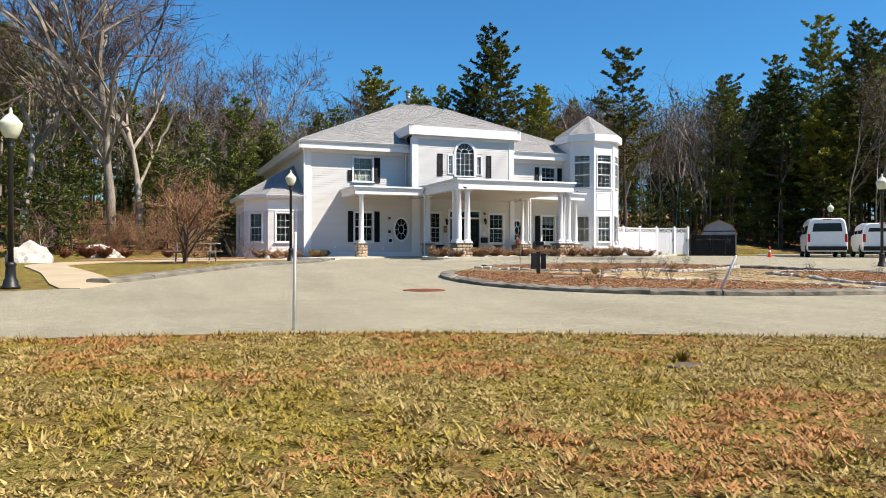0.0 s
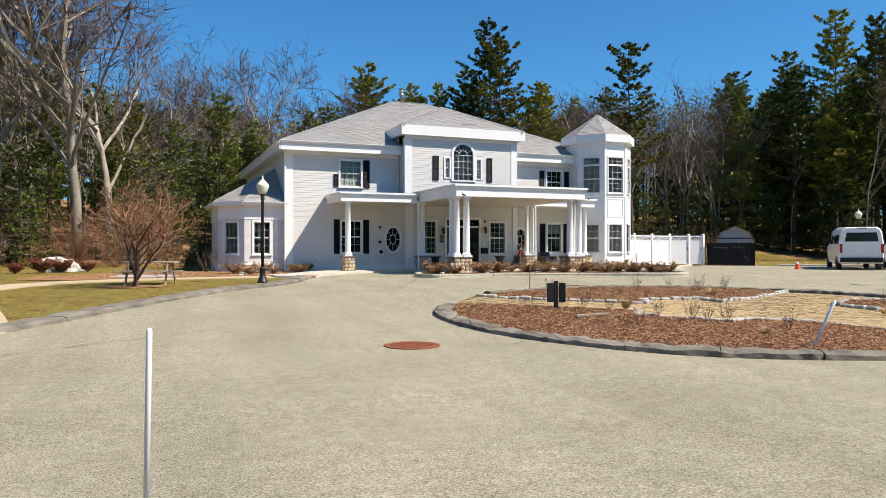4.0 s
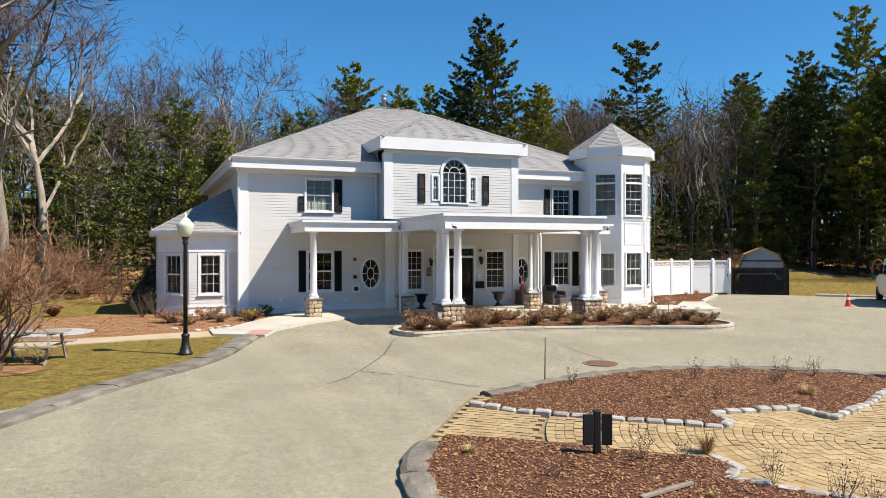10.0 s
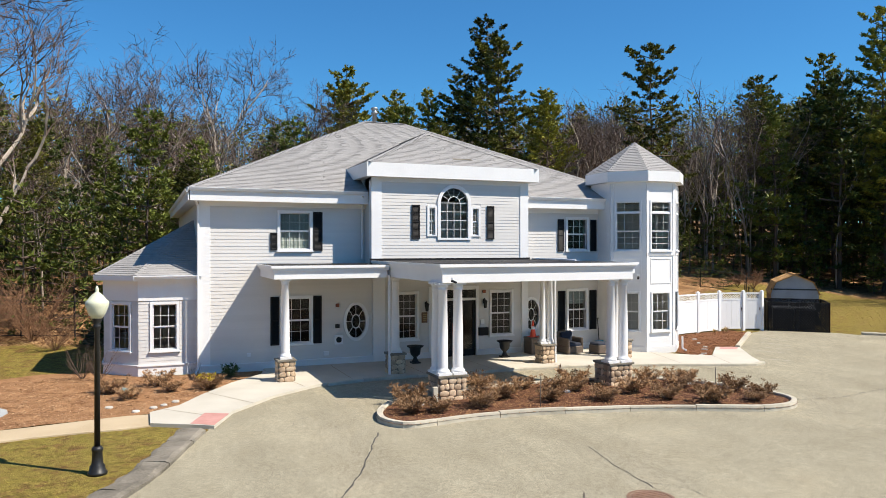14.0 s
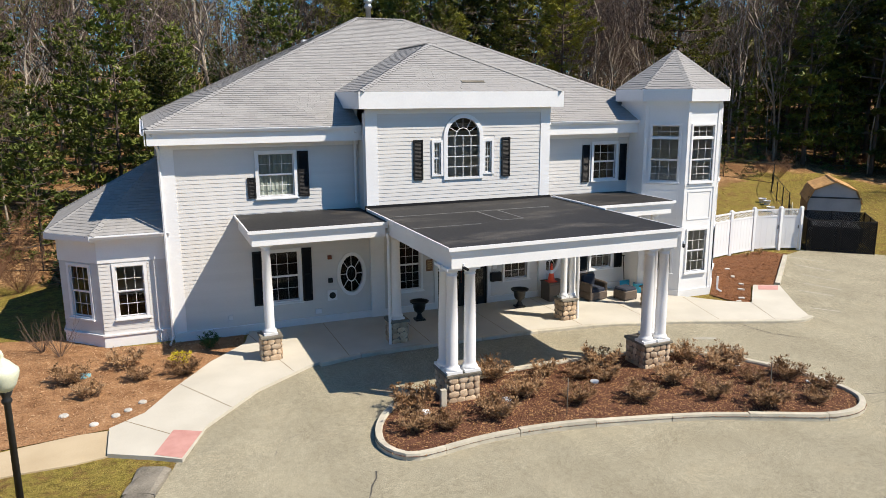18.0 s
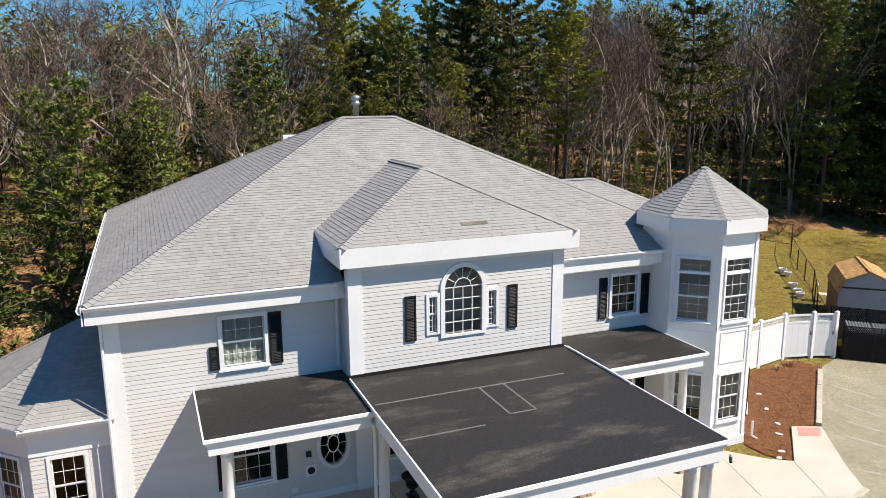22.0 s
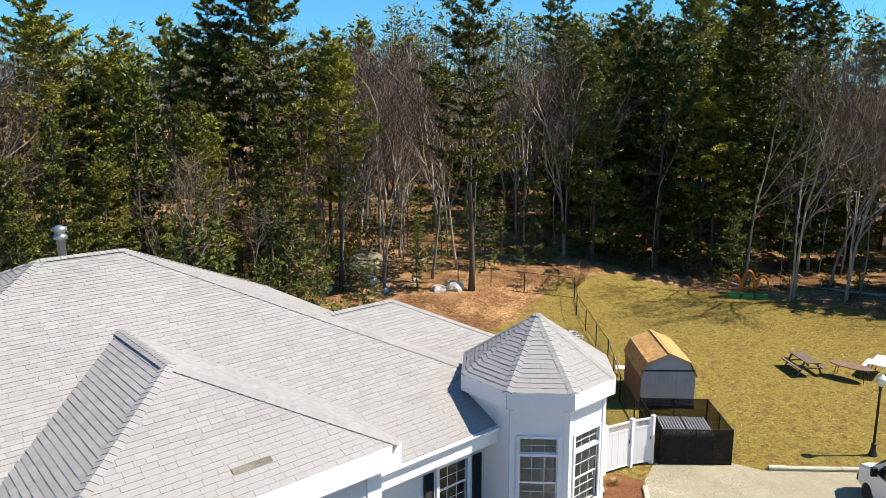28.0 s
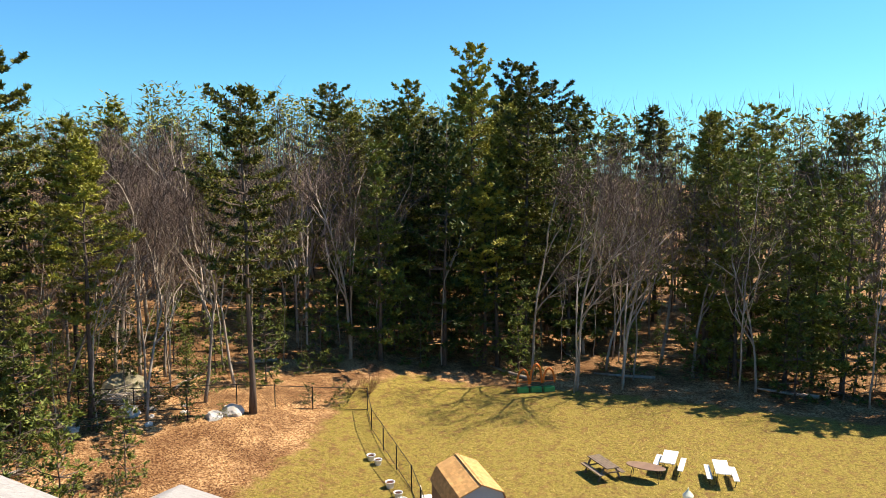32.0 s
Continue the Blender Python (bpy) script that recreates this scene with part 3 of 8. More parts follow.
def window(frame_m, x0, z0, x1, z1, cols=3, rows=(2, 2), casing=0.085, transom=0.0, sill=True, cover=None):
    """A double-hung window: casing, sashes with muntins, panes; x0..z1 is the opening."""
    m = Mesh()
    c = casing
    m.box(x0 - c, -0.045, z0 - c * 0.6, x0, 0.06, z1 + c).box(x1, -0.045, z0 - c * 0.6, x1 + c, 0.06, z1 + c)
    m.box(x0, -0.045, z1, x1, 0.06, z1 + c).box(x0, -0.04, z0 - c * 0.6, x1, 0.06, z0)
    w = part("window", m.moved(frame_m), WHITE, house)
    if sill:
        part("sill", Mesh().box(x0 - c - 0.03, -0.09, z0 - c * 0.6 - 0.04, x1 + c + 0.03, 0.0, z0 - c * 0.6).moved(frame_m), WHITE, w)
    top = z1
    if transom:
        top = z1 - transom
        part("transom_bar", Mesh().box(x0, -0.03, top - 0.035, x1, 0.05, top + 0.035).moved(frame_m), WHITE, w)
    mid = (z0 + top) / 2
    bands = [(z0, mid, rows[1], 0.035), (mid, top, rows[0], 0.015)]
    if transom:
        bands.append((top + 0.03, z1, 2, 0.015))
    for a, b, r, y in bands:
        s = Mesh()
        e = 0.03
        s.box(x0, y, a, x0 + e, y + 0.03, b).box(x1 - e, y, a, x1, y + 0.03, b).box(x0 + e, y, a, x1 - e, y + 0.03, a + e).box(x0 + e, y, b - e, x1 - e, y + 0.03, b)
        for k in range(1, cols):
            x = x0 + (x1 - x0) * k / cols
            s.box(x - 0.0055, y + 0.006, a + e, x + 0.0055, y + 0.024, b - e)
        for k in range(1, r):
            z = a + (b - a) * k / r
            s.box(x0 + e, y + 0.008, z - 0.0055, x1 - e, y + 0.022, z + 0.0055)
        part("sash", s.moved(frame_m), WHITE, w)
        g = Mesh().add([(x0 + e, y + 0.016, a + e), (x1 - e, y + 0.016, a + e), (x1 - e, y + 0.016, b - e), (x0 + e, y + 0.016, b - e)], [(0, 1, 2, 3)])
        part("pane", g.moved(frame_m), GLASS, w).visible_shadow = False
    if cover:
        lo = z0 + (z1 - z0) * (1 - cover)
        n, k = 24, Mesh()
        pts = [(x0 + (x1 - x0) * i / n, 0.14 + 0.018 * math.sin(i * 1.9)) for i in range(n + 1)]
        k.add([(x, y, lo) for x, y in pts] + [(x, y, z1) for x, y in pts], [(i, i + 1, n + 2 + i, n + 1 + i) for i in range(n)])
        part("curtain", k.moved(frame_m), CURTAIN, w)
    return w


def shutter(frame_m, x0, z0, x1, z1):
    s = Mesh()
    e = 0.045
    s.box(x0, -0.055, z0, x0 + e, -0.02, z1).box(x1 - e, -0.055, z0, x1, -0.02, z1)
    for z in (z0, (z0 + z1) / 2 - e / 2, z1 - e):
        s.box(x0 + e, -0.055, z, x1 - e, -0.02, z + e)
    s.box(x0 + e, -0.022, z0 + e, x1 - e, -0.019, z1 - e)
    sh = part("shutter", s.moved(frame_m), BLACK, house)
    lv, z = Mesh(), z0 + e + 0.01
    while z < z1 - e - 0.03:
        lv.add([(x0 + e, -0.05, z), (x1 - e, -0.05, z), (x1 - e, -0.024, z + 0.034), (x0 + e, -0.024, z + 0.034)], [(0, 1, 2, 3)])
        z += 0.04
    part("louvres", lv.moved(frame_m), BLACK, sh)


def ellipse_window(frame_m, cx, cz, a, b, spokes=8):
    """An oval window with a wide moulded ring and radial muntins."""
    def ring(a0, b0, a1, b1, y0, y1, n=40):
        m = Mesh()
        for i in range(n):
            t0, t1 = 2 * math.pi * i / n, 2 * math.pi * (i + 1) / n
            p = lambda t, a, b, y: (cx + a * math.cos(t), y, cz + b * math.sin(t))
            m.add([p(t0, a0, b0, y0), p(t1, a0, b0, y0), p(t1, a1, b1, y0), p(t0, a1, b1, y0), p(t0, a0, b0, y1), p(t1, a0, b0, y1), p(t1, a1, b1, y1), p(t0, a1, b1, y1)],
                  [(0, 1, 2, 3), (3, 2, 6, 7), (0, 4, 5, 1), (4, 7, 6, 5)])
        return m
    w = part("window", ring(a - 0.1, b - 0.1, a, b, -0.06, 0.10).moved(frame_m), WHITE, house, "oval window with white moulded ring")
    ai, bi = a - 0.1, b - 0.1
    g = Mesh()
    g.add([(cx + ai * math.cos(2 * math.pi * i / 32), 0.02, cz + bi * math.sin(2 * math.pi * i / 32)) for i in range(32)], [tuple(range(32))])
    part("pane", g.moved(frame_m), GLASS, w).visible_shadow = False
    s = ring(ai * 0.38, bi * 0.38, ai * 0.44, bi * 0.44, 0.0, 0.03, 24)
    for k in range(spokes):
        t = 2 * math.pi * k / spokes
        d = Vector((ai * math.cos(t), 0, bi * math.sin(t)))
        s.tube([Vector((cx, 0.012, cz)) + d * 0.42, Vector((cx, 0.012, cz)) + d], [0.011, 0.011], 4)
    part("muntin", s.moved(frame_m), WHITE, w)
    f = Mesh()
    box = [(cx + a * 0.98, cz + b * 0.98), (cx - a * 0.98, cz + b * 0.98), (cx - a * 0.98, cz - b * 0.98), (cx + a * 0.98, cz - b * 0.98)]
    n = 32
    for i in range(n):
        t0, t1 = 2 * math.pi * i / n, 2 * math.pi * (i + 1) / n
        def edge(t):
            c, s_ = math.cos(t), math.sin(t)
            k = 0.98 / max(abs(c), abs(s_))
            return (cx + a * c * k, 0.004, cz + b * s_ * k)
        p = lambda t: (cx + (a - 0.05) * math.cos(t), 0.004, cz + (b - 0.05) * math.sin(t))
        f.add([p(t0), p(t1), edge(t1), edge(t0)], [(0, 1, 2, 3)])
    part("wall_infill", f.moved(frame_m), SIDING, house)


def arch_window(frame_m, cx, z0, zs, r):
    """A tall window with a half-round head, grid below and fan above."""
    def arc(r0, r1, y0, y1, n=24):
        m = Mesh()
        for i in range(n):
            t0, t1 = math.pi * i / n, math.pi * (i + 1) / n
            p = lambda t, q, y: (cx + q * math.cos(t), y, zs + q * math.sin(t))
            m.add([p(t0, r0, y0), p(t1, r0, y0), p(t1, r1, y0), p(t0, r1, y0), p(t0, r0, y1), p(t1, r0, y1), p(t1, r1, y1), p(t0, r1, y1)],
                  [(0, 1, 2, 3), (3, 2, 6, 7), (0, 4, 5, 1)])
        return m
    c = arc(r, r + 0.12, -0.06, 0.06)
    c.box(cx - r - 0.12, -0.06, z0 - 0.07, cx - r, 0.06, zs).box(cx + r, -0.06, z0 - 0.07, cx + r + 0.12, 0.06, zs).box(cx - r, -0.055, z0 - 0.07, cx + r, 0.06, z0)
    w = part("window", c.moved(frame_m), WHITE, house, "round-headed window with white casing")
    part("pane", Mesh().add([(cx - r, 0.02, z0), (cx + r, 0.02, z0)] + [(cx + r * math.cos(math.pi * i / 20), 0.02, zs + r * math.sin(math.pi * i / 20)) for i in range(21)],
                            [tuple(range(23))]).moved(frame_m), GLASS, w).visible_shadow = False
    s = arc(r * 0.42, r * 0.42 + 0.018, 0.0, 0.03)
    for k in range(1, 4):
        x = cx - r + 2 * r * k / 4
        s.box(x - 0.009, 0.0, z0, x + 0.009, 0.03, zs)
    for k in range(1, 5):
        z = z0 + (zs - z0) * k / 4
        s.box(cx - r, 0.002, z - 0.009, cx + r, 0.028, z + 0.009)
    for k in range(1, 6):
        t = math.pi * k / 6
        d = Vector((math.cos(t), 0, math.sin(t)))
        s.tube([Vector((cx, 0.012, zs)) + d * r * 0.42, Vector((cx, 0.012, zs)) + d * r], [0.009, 0.009], 4)
    part("muntin", s.moved(frame_m), WHITE, w)
    f = Mesh()
    n, q = 20, r + 0.02
    for i in range(n):
        t0, t1 = math.pi * i / n, math.pi * (i + 1) / n
        def edge(t):
            k = (q + 0.1) / max(abs(math.cos(t)), abs(math.sin(t)))
            return (cx + math.cos(t) * k, 0.004, zs + math.sin(t) * k)
        p = lambda t: (cx + q * math.cos(t), 0.004, zs + q * math.sin(t))
        f.add([p(t0), p(t1), edge(t1), edge(t0)], [(0, 1, 2, 3)])
    part("wall_infill", f.moved(frame_m), SIDING, house)


def facing(x, y, deg):
    """Frame of a wall that faces the way deg (0 faces -y), with its local origin at x, y."""
    return pose(x, y, 0, 0, 0, deg)


FRONT, UPPER = facing(0, WALL_Y, 0), facing(0, UP_Y, 0)

# ground floor and both upper wings share one plane, the upper middle block stands forward
OV1, OV2 = (12.18, 1.56, 0.46, 0.68), (19.21, 1.55, 0.42, 0.68)
WIN = [(9.60, 0.92, 10.56, 2.43), (9.53, 4.10, 10.55, 5.33), (20.88, 0.92, 21.70, 2.43), (20.84, 4.08, 21.74, 5.28), (13.74, 0.86, 14.44, 2.48), (17.47, 0.86, 18.32, 2.46)]
DOOR = (15.04, 0.08, 16.82, 2.58)
holes = WIN + [DOOR] + [(c - a * 0.98, z - b * 0.98, c + a * 0.98, z + b * 0.98) for c, z, a, b in (OV1, OV2)]
front_wall = wall_core("wall", FRONT, 6.98, 22.4, -0.05, 5.85, holes)
cas = [(a - 0.1, b - 0.07, c + 0.1, d + 0.1) for a, b, c, d in WIN + [DOOR]]
clapboards(front_wall, FRONT, 7.28, 12.78, 0.32, 3.4, cas, [OV1])
clapboards(front_wall, FRONT, 13.22, 18.74, 0.32, 3.4, cas)
clapboards(front_wall, FRONT, 19.02, 22.4, 0.32, 3.4, cas, [OV2])
clapboards(front_wall, FRONT, 7.28, 12.6, 3.4, 5.52, cas)
clapboards(front_wall, FRONT, 18.5, 22.4, 3.4, 5.5, cas)
board("corner_board", FRONT, 6.94, 0.1, 7.28, 5.52)
board("frieze", FRONT, 6.94, 5.52, 12.6, 5.84, 0.04)
board("frieze", FRONT, 18.4, 5.5, 22.5, 5.84, 0.04)
for a, b in ((6.94, 12.78), (13.22, 14.94), (16.92, 18.74), (19.02, 22.4)):
    board("skirting", FRONT, a, 0.02, b, 0.28, 0.05)
    board("drip_cap", FRONT, a, 0.28, b, 0.325, 0.085)
for a, b in ((12.78, 13.22), (18.74, 19.02)):
    board("pilaster", FRONT, a, 0.06, b, 3.3, 0.10)
window(FRONT, *WIN[0])
window(FRONT, *WIN[1], cover=1.0)
window(FRONT, *WIN[2], cover=0.35)
window(FRONT, *WIN[3], cover=0.0)
window(FRONT, *WIN[4], rows=(3, 3))
window(FRONT, *WIN[5], rows=(3, 3))
ellipse_window(FRONT, *OV1)
ellipse_window(FRONT, *OV2)
for q in ((9.21, 0.86, 9.50, 2.50), (10.66, 0.86, 10.95, 2.50), (9.21, 4.07, 9.44, 4.66), (10.66, 4.05, 10.98, 5.38), (20.40, 0.86, 20.72, 2.44), (21.86, 0.86, 22.18, 2.44), (20.38, 4.0, 20.66, 5.27), (21.90, 4.0, 22.18, 5.27)):
    shutter(FRONT, *q)

# front doors with transom lights
dx0, dz0, dx1, dz1 = DOOR
dm = Mesh().box(dx0 - 0.12, -0.05, dz0, dx0, 0.1, dz1 + 0.14).box(dx1, -0.05, dz0, dx1 + 0.12, 0.1, dz1 + 0.14).box(dx0, -0.05, dz1, dx1, 0.1, dz1 + 0.14).box(dx0, -0.03, 2.18, dx1, 0.08, 2.27)
door_case = part("door_casing", dm.moved(FRONT), WHITE, house)
for a, b in ((dx0 + 0.01, (dx0 + dx1) / 2 - 0.005), ((dx0 + dx1) / 2 + 0.005, dx1 - 0.01)):
    dd = Mesh().box(a, 0.02, dz0 + 0.01, a + 0.10, 0.065, 2.175).box(b - 0.10, 0.02, dz0 + 0.01, b, 0.065, 2.175).box(a + 0.10, 0.02, dz0 + 0.01, b - 0.10, 0.065, dz0 + 0.26).box(a + 0.1, 0.02, 2.06, b - 0.1, 0.065, 2.175)
    leaf = part("door", dd.moved(FRONT), BLACK, house, "black glazed front door leaf")
    part("pane", Mesh().add([(a + 0.1, 0.04, dz0 + 0.26), (b - 0.1, 0.04, dz0 + 0.26), (b - 0.1, 0.04, 2.06), (a + 0.1, 0.04, 2.06)], [(0, 1, 2, 3)]).moved(FRONT), GLASS, leaf)
    hx = b - 0.06 if a < 15.5 else a + 0.06
    part("handle", Mesh().tube([(hx, -0.03, 0.9), (hx, -0.03, 1.35)], [0.012, 0.012], 8).moved(FRONT), RUST, leaf)
for k in range(3):
    a = dx0 + (dx1 - dx0) * k / 3
    b = dx0 + (dx1 - dx0) * (k + 1) / 3
    part("transom_light", Mesh().add([(a + 0.03, 0.04, 2.3), (b - 0.03, 0.04, 2.3), (b - 0.03, 0.04, 2.55), (a + 0.03, 0.04, 2.55)], [(0, 1, 2, 3)]).moved(FRONT), GLASS, door_case)
    if k:
        part("transom_bar", Mesh().box(a - 0.03, 0, 2.27, a + 0.03, 0.06, dz1).moved(FRONT), WHITE, door_case)

# upper middle block
AW = (15.54, 4.50, 5.74, 0.53)
side_l, side_r = (14.58, 4.60, 14.80, 5.56), (16.27, 4.60, 16.49, 5.56)
uh = [(AW[0] - AW[3] - 0.02, AW[1], AW[0] + AW[3] + 0.02, AW[2] + AW[3] + 0.02), side_l, side_r]
upper_wall = wall_core("wall", UPPER, 12.5, 18.5, 3.5, 6.6, uh)
uc = [(AW[0] - 0.62, 4.43, AW[0] + 0.62, AW[2]), (side_l[0] - 0.1, 4.52, side_l[2] + 0.08, 5.64), (side_r[0] - 0.08, 4.52, side_r[2] + 0.1, 5.64)]
clapboards(upper_wall, UPPER, 12.82, 18.2, 3.78, 6.42, uc, [(AW[0], AW[2], 0.62, 0.62)])
arch_window(UPPER, *AW)
window(UPPER, *side_l, cols=2, rows=(2, 3), casing=0.08, sill=False)
window(UPPER, *side_r, cols=2, rows=(2, 3), casing=0.08, sill=False)
shutter(UPPER, 13.92, 4.46, 14.22, 5.65)
shutter(UPPER, 16.83, 4.45, 17.12, 5.66)
board("corner_board", UPPER, 12.46, 3.72, 12.82, 6.45)
board("corner_board", UPPER, 18.2, 3.72, 18.54, 6.45)
board("frieze", UPPER, 12.46, 6.42, 18.54, 6.62, 0.04)
part("flashing", Mesh().box(12.4, UP_Y - 0.05, 3.6, 18.6, UP_Y, 3.78), BLACK, house)
for x, s in ((12.5, 1), (18.5, -1)):
    part("wall", Mesh().box(min(x, x + s * 0.12), UP_Y, 3.5, max(x, x + s * 0.12), WALL_Y, 6.6), SIDING, house)
    fm = facing(x, UP_Y if s < 0 else WALL_Y, -90 * s)
    part("corner_board", Mesh().box(min(x - s * 0.03, x), UP_Y, 3.72, max(x - s * 0.03, x), UP_Y + 0.3, 6.45), WHITE, house)

# other outer walls
part("wall", Mesh().box(6.98, WALL_Y + 0.15, -0.05, 7.13, 51.5, 5.85), SIDING, house)
part("wall", Mesh().box(7.13, 51.35, -0.05, 24.2, 51.5, 5.85), SIDING, house)
part("wall", Mesh().box(24.05, 38.0, -0.05, 24.2, 51.35, 5.85), SIDING, house)
# stand-in floors and back wall, coloured near-black so the windows read as unlit
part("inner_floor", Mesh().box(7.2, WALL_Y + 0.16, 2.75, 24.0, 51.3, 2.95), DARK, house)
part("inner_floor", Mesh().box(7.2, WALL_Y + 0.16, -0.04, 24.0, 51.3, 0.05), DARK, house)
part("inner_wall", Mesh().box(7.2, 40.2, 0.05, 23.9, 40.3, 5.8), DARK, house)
board("corner_board", facing(6.98, 0, -90), -WALL_Y - 0.34, 0.1, -WALL_Y, 5.52)

# roofs


def shingles(poly, up, expose=0.145, wide=0.33, lift=0.013):
    """Shingle quads for a sloping polygon: list of (eight corner points)."""
    p = [Vector(q) for q in poly]
    n = (p[1] - p[0]).cross(p[2] - p[0]).normalized()
    if n.z < 0:
        n = -n
    u = Vector((0, 0, 1)).cross(n).normalized()
    v = n.cross(u).normalized()
    o = p[0]
    q = [((a - o).dot(u), (a - o).dot(v)) for a in p]
    lo, hi = min(b for _, b in q), max(b for _, b in q)
    out, row, t = [], 0, lo - 0.02
    while t < hi - 0.02:
        c = t + expose * 0.5
        xs = []
        for (a0, b0), (a1, b1) in zip(q, q[1:] + q[:1]):
            if (b0 > c) != (b1 > c):
                xs.append(a0 + (a1 - a0) * (c - b0) / (b1 - b0))
        xs.sort()
        for a, b in zip(xs[::2], xs[1::2]):
            s = a - random.uniform(0, wide)
            while s < b:
                e = s + wide * random.choice((0.7, 1.0, 1.0, 1.25))
                x0, x1 = max(s, a) + 0.003, min(e, b) - 0.003
                if x1 - x0 > 0.03:
                    k = lift * random.uniform(0.7, 1.35)
                    e2 = expose * random.uniform(0.97, 1.0)
                    w = lambda x, y, z: o + u * x + v * y + n * z
                    out.append([w(x0, t, 0.0), w(x1, t, 0.0), w(x1, t, k), w(x0, t, k), w(x1, t + e2 + 0.02, 0.002), w(x0, t + e2 + 0.02, 0.002)])
                s = e
        t += expose
        row += 1
    return out


SH_F = [(0, 1, 2, 3), (3, 2, 4, 5), (0, 3, 5), (1, 4, 2)]


def roof(name, poly, near=None, limit=0, thick=0.10, expose=0.132, wide=0.29):
    """A roof slope: deck below, shingles above; those inside the box near are pieces of their own."""
    p = [Vector(q) for q in poly]
    deck = Mesh().add([tuple(q - Vector((0, 0, 0.004))) for q in p] + [tuple(q - Vector((0, 0, thick))) for q in p],
                      [tuple(range(len(p))), tuple(range(2 * len(p) - 1, len(p) - 1, -1))] + [(i, (i + 1) % len(p), len(p) + (i + 1) % len(p), len(p) + i) for i in range(len(p))])
    r = part(name, deck, SHINGLE, house)
    rest, k = Mesh(), 0
    for s in shingles(poly, None, expose, wide):
        c = s[0]
        if near and k < limit and near[0] < c.x < near[1] and near[2] < c.y < near[3]:
            part("shingle", Mesh().add(s, SH_F), SHINGLE, r)
            k += 1
        else:
            rest.add(s, SH_F)
    if rest.v:
        tagged(part("shingles", rest, SHINGLE, r), kind="stuff")
    return r


def hip(a, b, roof_part, w=0.15, step=0.15):
    """Cap shingles lapped along a hip or ridge."""
    a, b = Vector(a), Vector(b)
    d = (b - a).normalized()
    s = d.cross(Vector((0, 0, 1))).normalized()
    L, t = (b - a).length, 0.0
    drop = 0.35 * w
    m = Mesh()
    while t < L:
        e = min(t + step * 1.15, L)
        p0, p1 = a + d * t, a + d * e
        h0, h1 = 0.035, 0.02
        q = [p0 - s * w + Vector((0, 0, h0 - drop)), p0 + Vector((0, 0, h0)), p0 + s * w + Vector((0, 0, h0 - drop)), p1 - s * w + Vector((0, 0, h1 - drop)), p1 + Vector((0, 0, h1)), p1 + s * w + Vector((0, 0, h1 - drop))]
        lo = [x - Vector((0, 0, 0.03)) for x in q[:3]]
        m.add(q + lo, [(0, 1, 4, 3), (1, 2, 5, 4), (6, 7, 1, 0), (7, 8, 2, 1)])
        t += step
    tagged(part("hip_cap", m, SHINGLE, roof_part), kind="stuff")


EX0, EX1, EY0, EY1, EZ = 6.63, 24.55, 36.2, 52.0, 6.10
RL, RR = (14.64, 44.05, 9.93), (16.59, 44.05, 9.93)
SLOPE = (9.93 - EZ) / (44.05 - EY0)
r_front = roof("roof", [(EX0, EY0, EZ), (EX1, EY0, EZ), RR, RL], (12.6, 22, 36.2, 43), 300)
r_left = roof("roof", [(EX0, EY1, EZ), (EX0, EY0, EZ), RL])
roof("roof", [(EX1, EY1, EZ), (EX0, EY1, EZ), RL, RR], expose=0.3, wide=0.6)
r_right = roof("roof", [(EX1, EY0, EZ), (EX1, EY1, EZ), RR])
hip((EX0, EY0, EZ), RL, r_front)
hip((EX0, EY1, EZ), RL, r_left)
hip((EX1, EY0, EZ), RR, r_front)
hip((EX1, EY1, EZ), RR, r_right)
hip(RL, RR, r_front)


def eave(x0, y0, x1, y1, ztop, h, name="fascia", depth=0.03):
    """A fascia board along a line, with its outward side to the right of the way from the first to the second end."""
    a, b = Vector((x0, y0, 0)), Vector((x1, y1, 0))
    d = (b - a).normalized()
    n = Vector((d.y, -d.x, 0)) * depth
    q = [a, b, b + n, a + n]
    m = Mesh().prism([(p.x, p.y) for p in q], ztop - h, ztop)
    return part(name, m, WHITE, house)


eave(EX0, EY0, 12.3, EY0, EZ - 0.02, 0.42)
eave(18.75, EY0, 22.7, EY0, EZ - 0.02, 0.42)
eave(EX0 - 0.03, EY1, EX0 - 0.03, EY0 - 0.03, EZ - 0.02, 0.42)
eave(EX1, EY0, EX1, EY1, EZ - 0.02, 0.30)
part("soffit", Mesh().box(EX0, EY0, 5.70, 12.45, WALL_Y, 5.74).box(18.55, EY0, 5.70, 22.6, WALL_Y, 5.74).box(EX0, WALL_Y, 5.70, 6.98, EY1, 5.74), WHITE, house)
for x0, x1 in ((12.3, 12.5), (18.5, 18.75)):
    part("cornice_return", Mesh().box(x0, EY0 - 0.02, 5.66, x1, WALL_Y - 0.02, 6.09), WHITE, house)


def gutter(x0, y0, x1, y1, z):
    m = Mesh()
    a, b = Vector((x0, y0, z)), Vector((x1, y1, z))
    d = (b - a).normalized()
    n = Vector((d.y, -d.x, 0))
    prof = ((0, 0), (0, -0.10), (0.08, -0.10), (0.12, -0.02), (0.12, 0.0), (0.105, 0.0), (0.10, -0.015), (0.07, -0.085), (0.015, -0.085), (0.015, 0))
    v = [p + n * u + Vector((0, 0, w)) for p in (a, b) for u, w in prof]
    k = len(prof)
    m.add(v, [(i, (i + 1) % k, k + (i + 1) % k, k + i) for i in range(k)] + [tuple(range(k)), tuple(range(2 * k - 1, k - 1, -1))])
    return part("gutter", m, WHITE, house)


